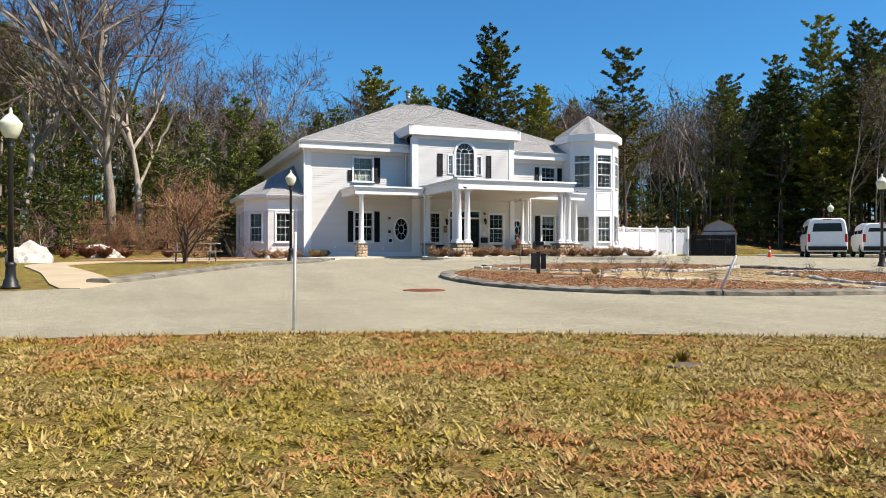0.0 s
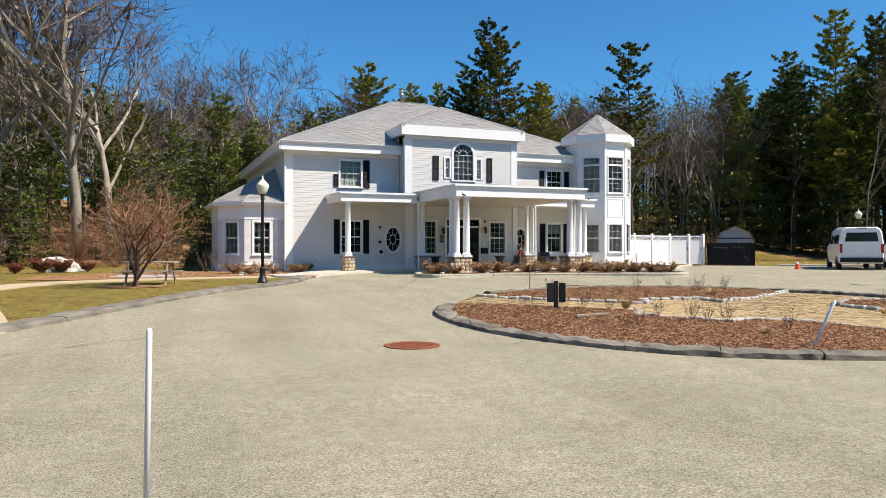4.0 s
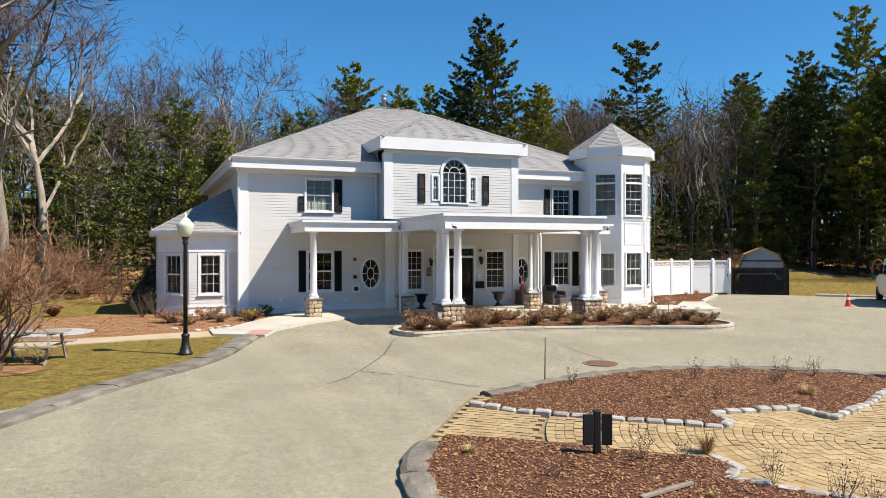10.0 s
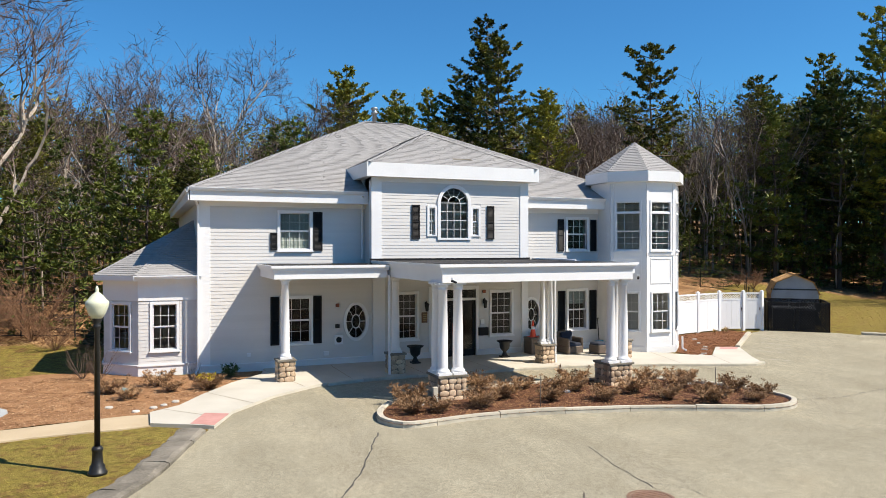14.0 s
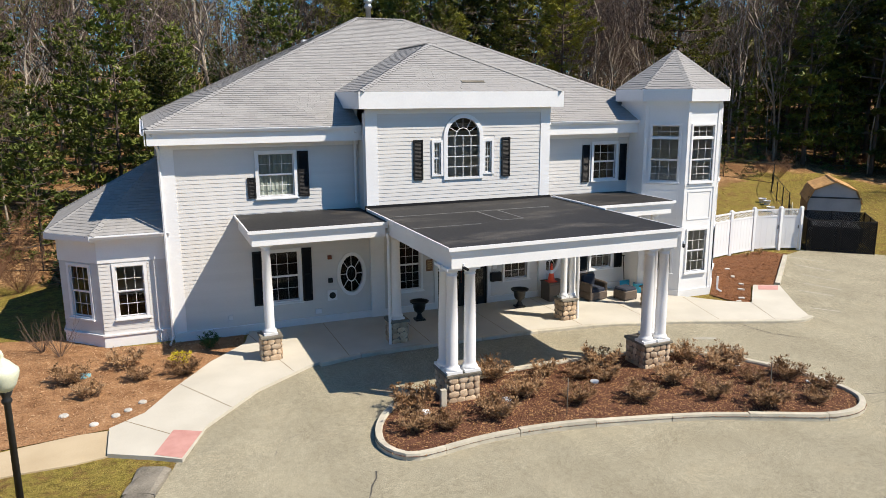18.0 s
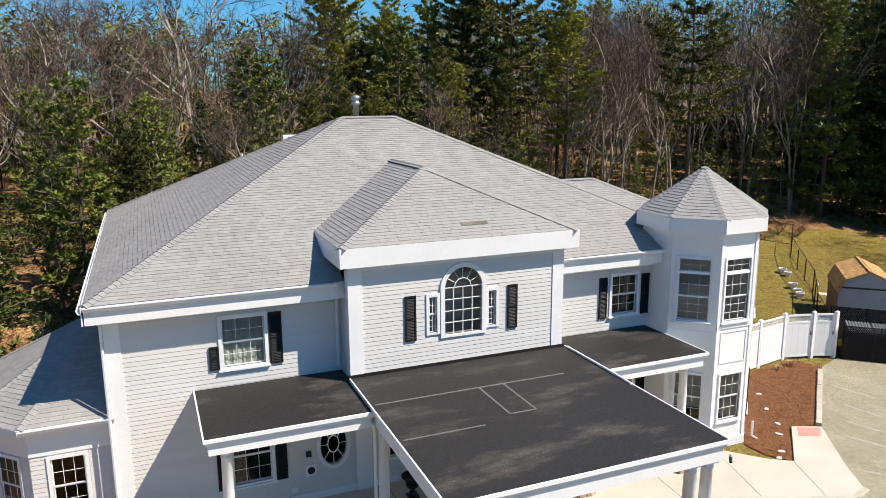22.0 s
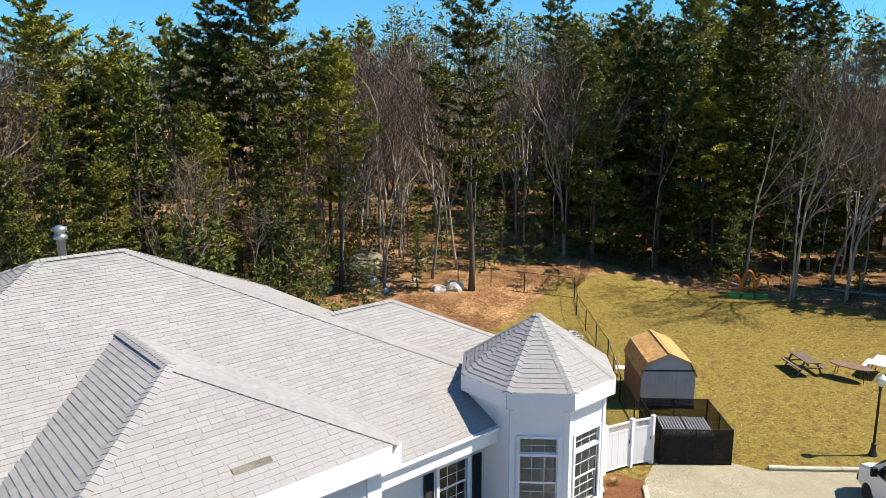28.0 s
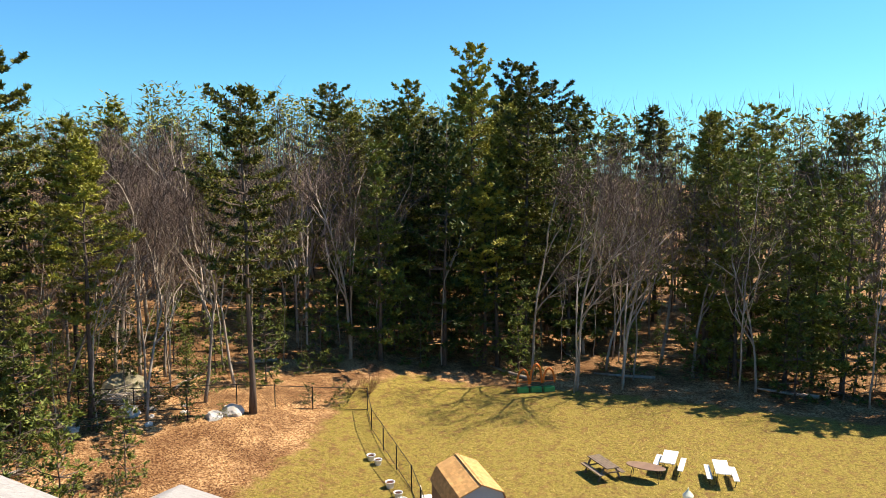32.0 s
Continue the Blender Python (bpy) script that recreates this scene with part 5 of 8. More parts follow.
def pavers():
    """Rings of setts round the middle of the island, straight courses on the path."""
    cx, cy = 13.5, 14.7
    root = thing("pavers", "tan concrete pavers laid in rings and courses", "paving", kind="structure")
    me = [Mesh().box(-0.098, -0.065, -0.03, 0.098, 0.065, 0.03, 0.006).data("paver", PAVER) for _ in range(1)][0]
    rest, k = Mesh(), 0
    spots = []
    r = 0.14
    while r < 5.2:
        n = max(4, int(2 * math.pi * r / 0.205))
        off = random.random()
        for i in range(n):
            a = 2 * math.pi * (i + off) / n
            spots.append((cx + r * math.cos(a), cy + r * math.sin(a), a + math.pi / 2, r < 5.0))
        r += 0.137
    d = Vector((0.78, -0.62)).normalized()
    for j in range(-22, 22):
        for i in range(-8, 34):
            c = Vector((7.2, 18.4)) + d * (i + (j % 2) * 0.5) * 0.205 + Vector((-d.y, d.x)) * j * 0.137
            if (c - Vector((cx, cy))).length > 5.25:
                spots.append((c.x, c.y, math.atan2(d.y, d.x), True))
    clear = lambda x, y: all(inside(x + a, y + b, ISLAND_2) for a, b in ((0.13, 0), (-0.13, 0), (0, 0.13), (0, -0.13)))
    # the bed and its berm fill the island's west side
    keep = [s for s in spots if clear(s[0], s[1]) and not any(inside(s[0], s[1], b) for b in (BED_N, BED_S, BED_E)) and s[0] < 18.5 and (s[0] > 9.5 or s[1] > 16.6)]
    for x, y, a, _ in keep:
        z = gz(x, y) + 0.02 + random.uniform(-0.004, 0.004)
        m = pose(x, y, z, random.uniform(-1.2, 1.2), random.uniform(-1.2, 1.2), math.degrees(a))
        if k < 300 and 8 < x < 13 and 14.2 < y < 19:
            ob = part("paver", me, PAVER, root)
            ob.matrix_basis = m
            k += 1
        else:
            b = Mesh().box(-0.098, -0.065, -0.02, 0.098, 0.065, 0.03)
            b.f.pop(0)
            b.moved(m)
            rest.add(b.v, b.f)
    tagged(part("paving", rest, PAVER, root), kind="stuff")


pavers()


def cover(x, y, r, label, mat):
    t = thing("manhole_cover", label, "manhole cover", (x, y, gz(x, y) + 0.012))
    part("rim", Mesh().lathe([(r, -0.01), (r, 0.012), (r - 0.05, 0.014), (r - 0.06, 0.004)], 36), mat, t)
    part("lid", Mesh().lathe([(r - 0.065, -0.01), (r - 0.065, 0.010), (0.01, 0.012)], 36), mat, t)
    bars = Mesh()
    for k in range(-4, 5):
        w = math.sqrt(max(0.01, (r - 0.1) ** 2 - (k * r / 5.5) ** 2))
        bars.box(-w, k * r / 5.5 - 0.012, 0.008, w, k * r / 5.5 + 0.012, 0.018)
    part("tread", bars, mat, t)
    return t


cover(4.68, 12.75, 0.42, "rust-red iron manhole cover in the asphalt", RUST)
cover(13.1, 21.75, 0.40, "dull brown iron manhole cover in the asphalt", surface("dull_iron", (0.13, 0.07, 0.045), (0.24, 0.14, 0.09), 0.8, 8, 60, 0.5))
# cracks in the asphalt: thin dark wandering lines
CRACK = surface("crack_filler", (0.05, 0.045, 0.04), (0.09, 0.085, 0.075), 0.9, 5, 50, 0.2)


def crack(pts, w=0.014):
    m, q = Mesh(), []
    for (x0, y0), (x1, y1) in zip(pts, pts[1:]):
        n = max(2, int(math.hypot(x1 - x0, y1 - y0) / 0.12))
        q += [(x0 + (x1 - x0) * i / n, y0 + (y1 - y0) * i / n) for i in range(n)]
    q = [(x + 0.05 * noise.noise(Vector((x * 3, y * 3, 1))), y + 0.05 * noise.noise(Vector((x * 3, y * 3, 9)))) for x, y in q]
    v = []
    for i, (x, y) in enumerate(q):
        a, b = q[max(0, i - 1)], q[min(len(q) - 1, i + 1)]
        d = Vector((b[0] - a[0], b[1] - a[1])).normalized()
        k = w * random.uniform(0.3, 1.2)
        for s in (-1, 1):
            v.append((x - d.y * s * k, y + d.x * s * k, gz(x, y) + 0.017))
    m.add(v, [(2 * i, 2 * i + 1, 2 * i + 3, 2 * i + 2) for i in range(len(q) - 1)])
    tagged(part("crack", m, CRACK), "dark wandering crack in the asphalt", "crack", kind="structure")


crack([(10.1, 27.4), (8.9, 24.7), (8.2, 23.5), (7.75, 22.75), (7.3, 22.1), (6.7, 21.6)], 0.02)
crack([(7.75, 22.75), (8.45, 21.9), (9.1, 20.95), (9.75, 20.05)], 0.012)
crack([(13.85, 24.7), (13.6, 23.5), (13.5, 22.5), (13.45, 22.0)], 0.014)
crack([(13.5, 21.5), (13.6, 21.0), (13.3, 20.7)], 0.010)
crack([(13.45, 22.5), (14.0, 21.9), (14.1, 21.2)], 0.008)
crack([(21.3, 26.5), (23.0, 26.2), (25.5, 26.6)])
crack([(23.0, 31.6), (23.2, 30.6), (23.9, 29.7)])
crack([(-1.5, 13.2), (0.8, 14.6), (2.2, 15.4)], 0.01)
crack([(5.1, 12.5), (6.0, 12.3), (6.5, 12.5)], 0.008)
crack([(9.2, 29.6), (8.6, 29.2), (8.4, 28.6)], 0.006)


# ---- site furniture ----
def street_lamp(x, y, label, h=3.45):
    t = thing("street_lamp", label, "lamp post", (x, y, gz(x, y)), "lamp posts")
    part("base", Mesh().lathe([(0.17, 0), (0.17, 0.05), (0.14, 0.07), (0.13, 0.16), (0.10, 0.2), (0.085, 0.42), (0.10, 0.44), (0.10, 0.48), (0.065, 0.52)], 18), IRON, t, smooth=True)
    part("pole", Mesh().lathe([(0.052, 0.5), (0.046, 2.66), (0.07, 2.70), (0.07, 2.73), (0.05, 2.76), (0.085, 2.84), (0.10, 2.88)], 16), IRON, t, smooth=True)
    part("globe", Mesh().lathe([(0.09, 2.86), (0.15, 2.95), (0.195, 3.08), (0.205, 3.14), (0.195, 3.18), (0.17, 3.20), (0.10, 3.29), (0.04, 3.34), (0.03, 3.36), (0.035, 3.39), (0.012, 3.46)], 20), LAMP_GLASS, t, "frosted acorn globe", True)


street_lamp(4.47, 26.6, "black lamp post with frosted acorn globe on the lawn")
street_lamp(-2.85, 15.1, "black lamp post with frosted globe beside the footpath")
street_lamp(40.6, 33.75, "black lamp post with frosted globe at the yard edge")
street_lamp(24.8, 18.2, "black lamp post with frosted globe by the parking area")


def stake(x, y, h, lean=0.0, turn=0.0, r=0.018, label="thin pale snow stake standing at the road edge", mat=None):
    t = thing("snow_stake", label, "stake", pose(x, y, gz(x, y) - 0.02, 0, lean, turn))
    part("rod", Mesh().lathe([(r, 0), (r * 0.95, h - 0.02), (r * 0.7, h)], 8), mat or GRANITE, t, smooth=True)


stake(1.05, 6.9, 1.07, 1.0, 0, 0.017, "weathered white snow stake at the grass edge", WHITE)
stake(9.72, 10.15, 0.83, 25, -21.8, 0.024, "white leaning snow stake in the mulch bed", WHITE)
stake(10.78, 20.25, 0.95, 1, 0, 0.014, "thin grey snow stake beside the mulch bed", WOOD)
stake(14.6, 28.0, 0.95, 1, 0, 0.012, "thin grey snow stake in the traffic island", WOOD)
stake(19.5, 27.1, 0.95, -2, 0, 0.012, "thin grey snow stake in the traffic island", WOOD)
stake(-4.3, 22.5, 1.0, 0, 0, 0.016, "white snow stake near the lamp post", WHITE)

# sign seen from behind, dark boards on a post
sg = thing("garden_sign", "two black sign boards on a post in the mulch bed", "sign", pose(9.08, 16.0, gz(9.1, 16.0), 0, 0, -20))
part("post", Mesh().box(-0.045, -0.045, -0.1, 0.045, 0.045, 0.66, 0.008), BLACK, sg)
part("board", Mesh().box(-0.20, -0.03, 0.21, -0.06, 0.0, 0.62, 0.006).moved(pose(0, 0, 0, 0, 0, 8)), BLACK, sg)
part("board", Mesh().box(0.06, -0.03, 0.21, 0.20, 0.0, 0.62, 0.006).moved(pose(0, 0, 0, 0, 0, -8)), BLACK, sg)


def cone(x, y, z, h, label):
    t = thing("traffic_cone", label, "traffic cone", (x, y, z), "traffic cones")
    s = h / 0.7
    red = bpy.data.materials.get("cone_red") or surface("cone_red", (0.62, 0.045, 0.02), (0.75, 0.09, 0.03), 0.5, 4, 40, 0.05)
    part("base", Mesh().box(-0.18 * s, -0.18 * s, 0, 0.18 * s, 0.18 * s, 0.03 * s, 0.008), red, t)
    part("body", Mesh().lathe([(0.14 * s, 0.03 * s), (0.085 * s, 0.33 * s)], 16, cap=False), red, t, smooth=True)
    part("collar", Mesh().lathe([(0.085 * s, 0.33 * s), (0.062 * s, 0.46 * s)], 16, cap=False), WHITE, t, "white reflective collar", True)
    part("tip", Mesh().lathe([(0.062 * s, 0.46 * s), (0.025 * s, 0.7 * s)], 16), red, t, smooth=True)


cone(32.1, 30.55, gz(32, 30) + 0.012, 0.62, "orange traffic cone with white collar on the asphalt")


def picnic_table(x, y, deg, mat, label, scale=1.0, steel=False):
    t = thing("picnic_table", label, "picnic table", pose(x, y, gz(x, y), 0, 0, deg) @ Matrix.Scale(scale, 4), "picnic tables")
    L = 0.9
    for k in range(5):
        part("plank", Mesh().box(-L, -0.36 + k * 0.145, 0.72, L, -0.36 + k * 0.145 + 0.135, 0.76, 0.006), mat, t)
    for s in (-1, 1):
        for k in range(2):
            y0 = s * 0.62 + (k - 1) * 0.14
            part("bench_plank", Mesh().box(-L, y0, 0.42, L, y0 + 0.13, 0.455, 0.006), mat, t)
    for xx in (-0.62, 0.62):
        if steel:
            part("leg_frame", Mesh().tube([(xx, -0.68, 0.40), (xx, -0.58, 0.02), (xx, -0.3, 0.02), (xx, -0.22, 0.70), (xx, 0.22, 0.70), (xx, 0.3, 0.02), (xx, 0.58, 0.02), (xx, 0.68, 0.40)], [0.02] * 8, 6), IRON, t)
        else:
            part("bench_bearer", Mesh().box(xx - 0.02, -0.75, 0.36, xx + 0.02, 0.75, 0.42), mat, t)
            part("top_bearer", Mesh().box(xx - 0.02, -0.34, 0.66, xx + 0.02, 0.34, 0.72), mat, t)
            for s in (-1, 1):
                part("leg", Mesh().add([(xx + 0.02, s * 0.26, 0.70), (xx + 0.06, s * 0.26, 0.70), (xx + 0.06, s * 0.36, 0.70), (xx + 0.02, s * 0.36, 0.70), (xx + 0.02, s * 0.58, 0), (xx + 0.06, s * 0.58, 0), (xx + 0.06, s * 0.69, 0), (xx + 0.02, s * 0.69, 0)],
                                       [(0, 1, 2, 3), (7, 6, 5, 4), (0, 4, 5, 1), (1, 5, 6, 2), (2, 6, 7, 3), (3, 7, 4, 0)]), mat, t)


picnic_table(1.08, 26.75, -16, WOOD, "weathered grey wooden picnic table on the lawn", 0.93)
picnic_table(47.85, 39.5, 52, DARK_WOOD, "weathered brown wooden picnic table in the yard")
picnic_table(50.2, 36.75, 7, VINYL, "white-topped picnic table with benches in the yard", 1.0, True)
picnic_table(50.2, 34.2, 17, VINYL, "white-topped picnic table with steel legs", 1.0, True)
tb = thing("oval_table", "low brown oval table standing on the grass", "table", pose(48.5, 37.5, gz(49, 38), 0, 0, 93))
part("top", Mesh().lathe([(0.55, 0.66), (0.62, 0.67), (0.62, 0.70), (0.60, 0.71)], 24).moved(Matrix.Diagonal((1.6, 0.75, 1, 1))), surface("brown_top", (0.12, 0.07, 0.045), (0.24, 0.15, 0.10), 0.6, 3, 40, 0.2), tb)
for sx in (-1, 1):
    for sy in (-1, 1):
        part("leg", Mesh().tube([(sx * 0.6, sy * 0.2, 0.68), (sx * 0.7, sy * 0.3, 0.0)], [0.018, 0.018], 6), IRON, tb)

# white vinyl fence with gate
FP = [(26.0, 38.25), (28.3, 39.05), (29.9, 39.45), (31.5, 39.75), (32.75, 39.45), (33.6, 39.1)]
fence = thing("vinyl_fence", "white vinyl privacy fence with lattice top and gate", "fence")


def lattice(m, L, z0, z1):
    h = z1 - z0
    n = int(L / 0.09)
    for i in range(-3, n + 3):
        for s in (0, h):
            a, b = i * 0.09, i * 0.09 + h
            pts = [(a, z0 + s), (b, z0 + h - s)]
            (xa, za), (xb, zb) = pts
            if xa < 0:
                za += (0 - xa) * (zb - za) / (xb - xa)
                xa = 0
            if xb > L:
                zb -= (xb - L) * (zb - za) / (xb - xa)
                xb = L
            if xb - xa > 0.02:
                m.add([(xa, 0.002 if s else -0.002, za - 0.012), (xb, 0.002 if s else -0.002, zb - 0.012), (xb, 0.002 if s else -0.002, zb + 0.012), (xa, 0.002 if s else -0.002, za + 0.012)], [(0, 1, 2, 3)])
    return m


for i, ((x0, y0), (x1, y1)) in enumerate(zip(FP, FP[1:])):
    L, a = math.hypot(x1 - x0, y1 - y0), math.degrees(math.atan2(y1 - y0, x1 - x0))
    fm = pose(x0, y0, gz(x0, y0), 0, 0, a)
    g = 0.07
    gate = i in (3, 4)
    zb = 0.10 if gate else 0.06
    nm = "gate" if gate else "panel"
    k = 7 if not gate else 4
    pp = part(nm, Mesh().box(g, -0.006, zb, L - g, 0.006, 1.55).moved(fm), VINYL, fence)
    for q in range(k):
        xa, xb = g + (L - 2 * g) * q / k, g + (L - 2 * g) * (q + 1) / k
        part("board", Mesh().box(xa + 0.003, -0.013, zb, xb - 0.003, 0.013, 1.55).moved(fm), VINYL, pp)
    for z in (zb, 1.52, 1.82):
        part("rail", Mesh().box(g, -0.025, z, L - g, 0.025, z + 0.07).moved(fm), VINYL, pp)
    part("lattice", lattice(Mesh(), L - 2 * g, 1.59, 1.82).moved(fm @ pose(g, 0, 0)), VINYL, pp)
    if gate:
        for xx in (g, L - g - 0.08):
            part("stile", Mesh().box(xx, -0.028, zb, xx + 0.08, 0.028, 1.89).moved(fm), VINYL, pp)
        part("latch", Mesh().box(L - g - 0.06, -0.05, 1.0, L - g - 0.03, -0.028, 1.15).moved(fm), IRON, pp)
for x, y in FP:
    po = part("post", Mesh().box(x - 0.065, y - 0.065, gz(x, y) - 0.05, x + 0.065, y + 0.065, gz(x, y) + 1.95), VINYL, fence)
    part("cap", Mesh().add([(x - 0.08, y - 0.08, gz(x, y) + 1.95), (x + 0.08, y - 0.08, gz(x, y) + 1.95), (x + 0.08, y + 0.08, gz(x, y) + 1.95), (x - 0.08, y + 0.08, gz(x, y) + 1.95), (x, y, gz(x, y) + 2.02)], [(0, 1, 4), (1, 2, 4), (2, 3, 4), (3, 0, 4), (3, 2, 1, 0)]), VINYL, po)


def mesh_fence(corners, h, name, label, posts=2.4, weave=0.09, slat=False, closed=False):
    """Black chain-link: posts, top rail and a woven net of thin wires (or dense slats)."""
    t = thing(name, label, "fence")
    cs = corners + corners[:1] if closed else corners
    for (x0, y0), (x1, y1) in zip(cs, cs[1:]):
        L, a = math.hypot(x1 - x0, y1 - y0), math.degrees(math.atan2(y1 - y0, x1 - x0))
        n = max(1, round(L / posts))
        z0, z1 = gz(x0, y0), gz(x1, y1)
        for i in range(n + 1):
            x, y = x0 + (x1 - x0) * i / n, y0 + (y1 - y0) * i / n
            part("post", Mesh().lathe([(0.03, -0.05), (0.03, h + 0.02), (0.012, h + 0.05)], 8, (x, y, gz(x, y))), BLACK, t)
        for z in (h, 0.04):
            part("rail", Mesh().tube([(x0, y0, z0 + z), (x1, y1, z1 + z)], [0.02, 0.02], 6), BLACK, t)
        net = Mesh()
        k = int(L / weave)
        hh = h - 0.04
        for i in range(-int(hh / weave), k + 1):
            for s in (0, 1):
                a0, b0 = i * weave, i * weave + hh
                za, zb = (0.04, h) if s == 0 else (h, 0.04)
                u0, u1 = max(a0, 0), min(b0, L)
                if u1 - u0 < 0.03:
                    continue
                w0 = za + (zb - za) * (u0 - a0) / hh
                w1 = za + (zb - za) * (u1 - a0) / hh
                w = 0.022 if slat else 0.005
                p = lambda u, w_: (x0 + (x1 - x0) * u / L, y0 + (y1 - y0) * u / L, z0 + (z1 - z0) * u / L + w_)
                net.add([p(u0, w0 - w), p(u1, w1 - w), p(u1, w1 + w), p(u0, w0 + w)], [(0, 1, 2, 3)])
        if net.v:
            part("net", net, BLACK, t, "black wire mesh")
    return t


ENC = [(33.75, 38.85), (35.72, 37.0), (37.7, 39.15), (35.75, 41.1)]
mesh_fence(ENC, 1.42, "bin_enclosure", "black slatted chain-link enclosure round the bins", 1.4, 0.07, True, True)
bins = surface("bin_plastic", (0.02, 0.02, 0.022), (0.05, 0.05, 0.055), 0.4, 3, 40, 0.1)
RIB = surface("grey_lid_rib", (0.14, 0.14, 0.145), (0.26, 0.26, 0.265), 0.5, 3, 40, 0.1)
for k, (bx, by) in enumerate(((34.98, 39.12), (35.66, 38.42))):
    d = thing("dumpster", "black wheeled dumpster with grey ribbed lid", "dumpster", pose(bx, by, gz(bx, by), 0, 0, -45.5), "dumpsters")
    part("body", Mesh().box(-0.45, -0.82, 0.12, 0.45, 0.80, 1.05, 0.03), bins, d)
    lid = part("lid", Mesh().box(-0.475, -0.86, 1.05, 0.475, 0.84, 1.11, 0.02), bins, d)
    for j in range(8):
        part("rib", Mesh().box(-0.44 + j * 0.115, -0.80, 1.111, -0.375 + j * 0.115, 0.80, 1.15, 0.008), RIB, lid, "grey lid rib")
    for sx in (-0.36, 0.36):
        for sy in (-0.66, 0.66):
            part("caster", Mesh().lathe([(0.01, -0.03), (0.06, -0.03), (0.06, 0.03), (0.01, 0.03)], 12).moved(pose(sx, sy, 0.06, 0, 90, 0)), IRON, d)
t = thing("red_bin", "red plastic lidded bin behind the dumpsters", "bin", pose(36.7, 39.5, gz(36, 39), 0, 0, 40))
DULL_RED = surface("dull_red_plastic", (0.16, 0.02, 0.02), (0.28, 0.04, 0.035), 0.5, 4, 40, 0.1)
part("tub", Mesh().lathe([(0.19, 0), (0.23, 0.70), (0.01, 0.70)], 16), DULL_RED, t)
part("lid", Mesh().lathe([(0.25, 0.70), (0.25, 0.74), (0.16, 0.78), (0.01, 0.78)], 16), DULL_RED, t)
mesh_fence([(34.0, 39.4), (37.6, 43.4), (41.4, 46.9), (46.5, 53.1), (48.6, 55.0)], 1.25, "yard_fence", "black chain-link fence beside the yard", 2.4, 0.12)
mesh_fence([(48.6, 55.0), (46.0, 57.2), (43.0, 60.5), (36.5, 66.0), (31.0, 67.0)], 1.4, "woodland_fence", "thin black chain-link fence along the wood edge", 2.6, 0.16)
mesh_fence([(4.6, 46.5), (0.5, 47.0), (-6.0, 47.5)], 1.5, "woodland_fence", "black chain-link fence in front of the trees", 2.6, 0.16)

# shed
sh = thing("shed", "small barn-roofed garden shed with grey front and cedar shingles", "shed", pose(38.55, 41.55, gz(38, 41), 0, 0, -42.5))
shg, shw = surface("shed_grey", (0.30, 0.31, 0.33), (0.42, 0.43, 0.45), 0.6, 2, 40, 0.1), surface("shed_brown", (0.20, 0.10, 0.05), (0.34, 0.19, 0.10), 0.8, 3, 40, 0.3, stretch=(1, 1, 4))
cedar = surface("cedar_shingle", (0.42, 0.22, 0.07), (0.62, 0.36, 0.14), 0.85, 3, 40, 0.4, island=0.18)
prof = [(-1.25, 1.55), (-0.95, 2.2), (0, 2.62), (0.95, 2.2), (1.25, 1.55)]
D = 3.3
part("front_wall", Mesh().add([(-1.2, 0, 0.1), (1.2, 0, 0.1)] + [(x * 0.96, 0, z - 0.04) for x, z in prof[::-1]], [tuple(range(7))]).add([(-1.2, 0.06, 0.1), (1.2, 0.06, 0.1)] + [(x * 0.96, 0.06, z - 0.04) for x, z in prof[::-1]], [tuple(range(6, -1, -1))]), shg, sh)
for k in range(13):
    x = -1.14 + k * 0.19
    part("batten", Mesh().box(x - 0.012, -0.015, 0.1, x + 0.012, 0, 1.75), shg, sh)
part("trim", Mesh().box(-1.2, -0.02, 1.75, 1.2, 0, 1.83), bins, sh)
part("side_wall", Mesh().box(-1.2, 0.06, 0.1, -1.14, D, 1.6), shw, sh)
part("side_wall", Mesh().box(1.14, 0.06, 0.1, 1.2, D, 1.6), shw, sh)
part("back_wall", Mesh().add([(-1.2, D, 0.1), (1.2, D, 0.1)] + [(x * 0.96, D, z - 0.04) for x, z in prof[::-1]], [tuple(range(6, -1, -1))]), shw, sh)
for (xa, za), (xb, zb) in zip(prof, prof[1:]):
    m = Mesh().add([(xa, -0.12, za), (xb, -0.12, zb), (xb, D + 0.1, zb), (xa, D + 0.1, za), (xa, -0.12, za - 0.05), (xb, -0.12, zb - 0.05), (xb, D + 0.1, zb - 0.05), (xa, D + 0.1, za - 0.05)], [(0, 1, 2, 3), (7, 6, 5, 4), (0, 4, 5, 1), (2, 6, 7, 3), (1, 5, 6, 2), (3, 7, 4, 0)])
    rp = part("roof", m, cedar, sh)
    rows = Mesh()
    for s in shingles([(xa, -0.12, za + 0.004), (xb, -0.12, zb + 0.004), (xb, D + 0.1, zb + 0.004), (xa, D + 0.1, za + 0.004)], None, 0.14, 0.22):
        rows.add(s, SH_F)
    tagged(part("shingles", rows, cedar, rp), kind="stuff")
part("floor_frame", Mesh().box(-1.2, 0, 0, 1.2, D, 0.1), bins, sh)

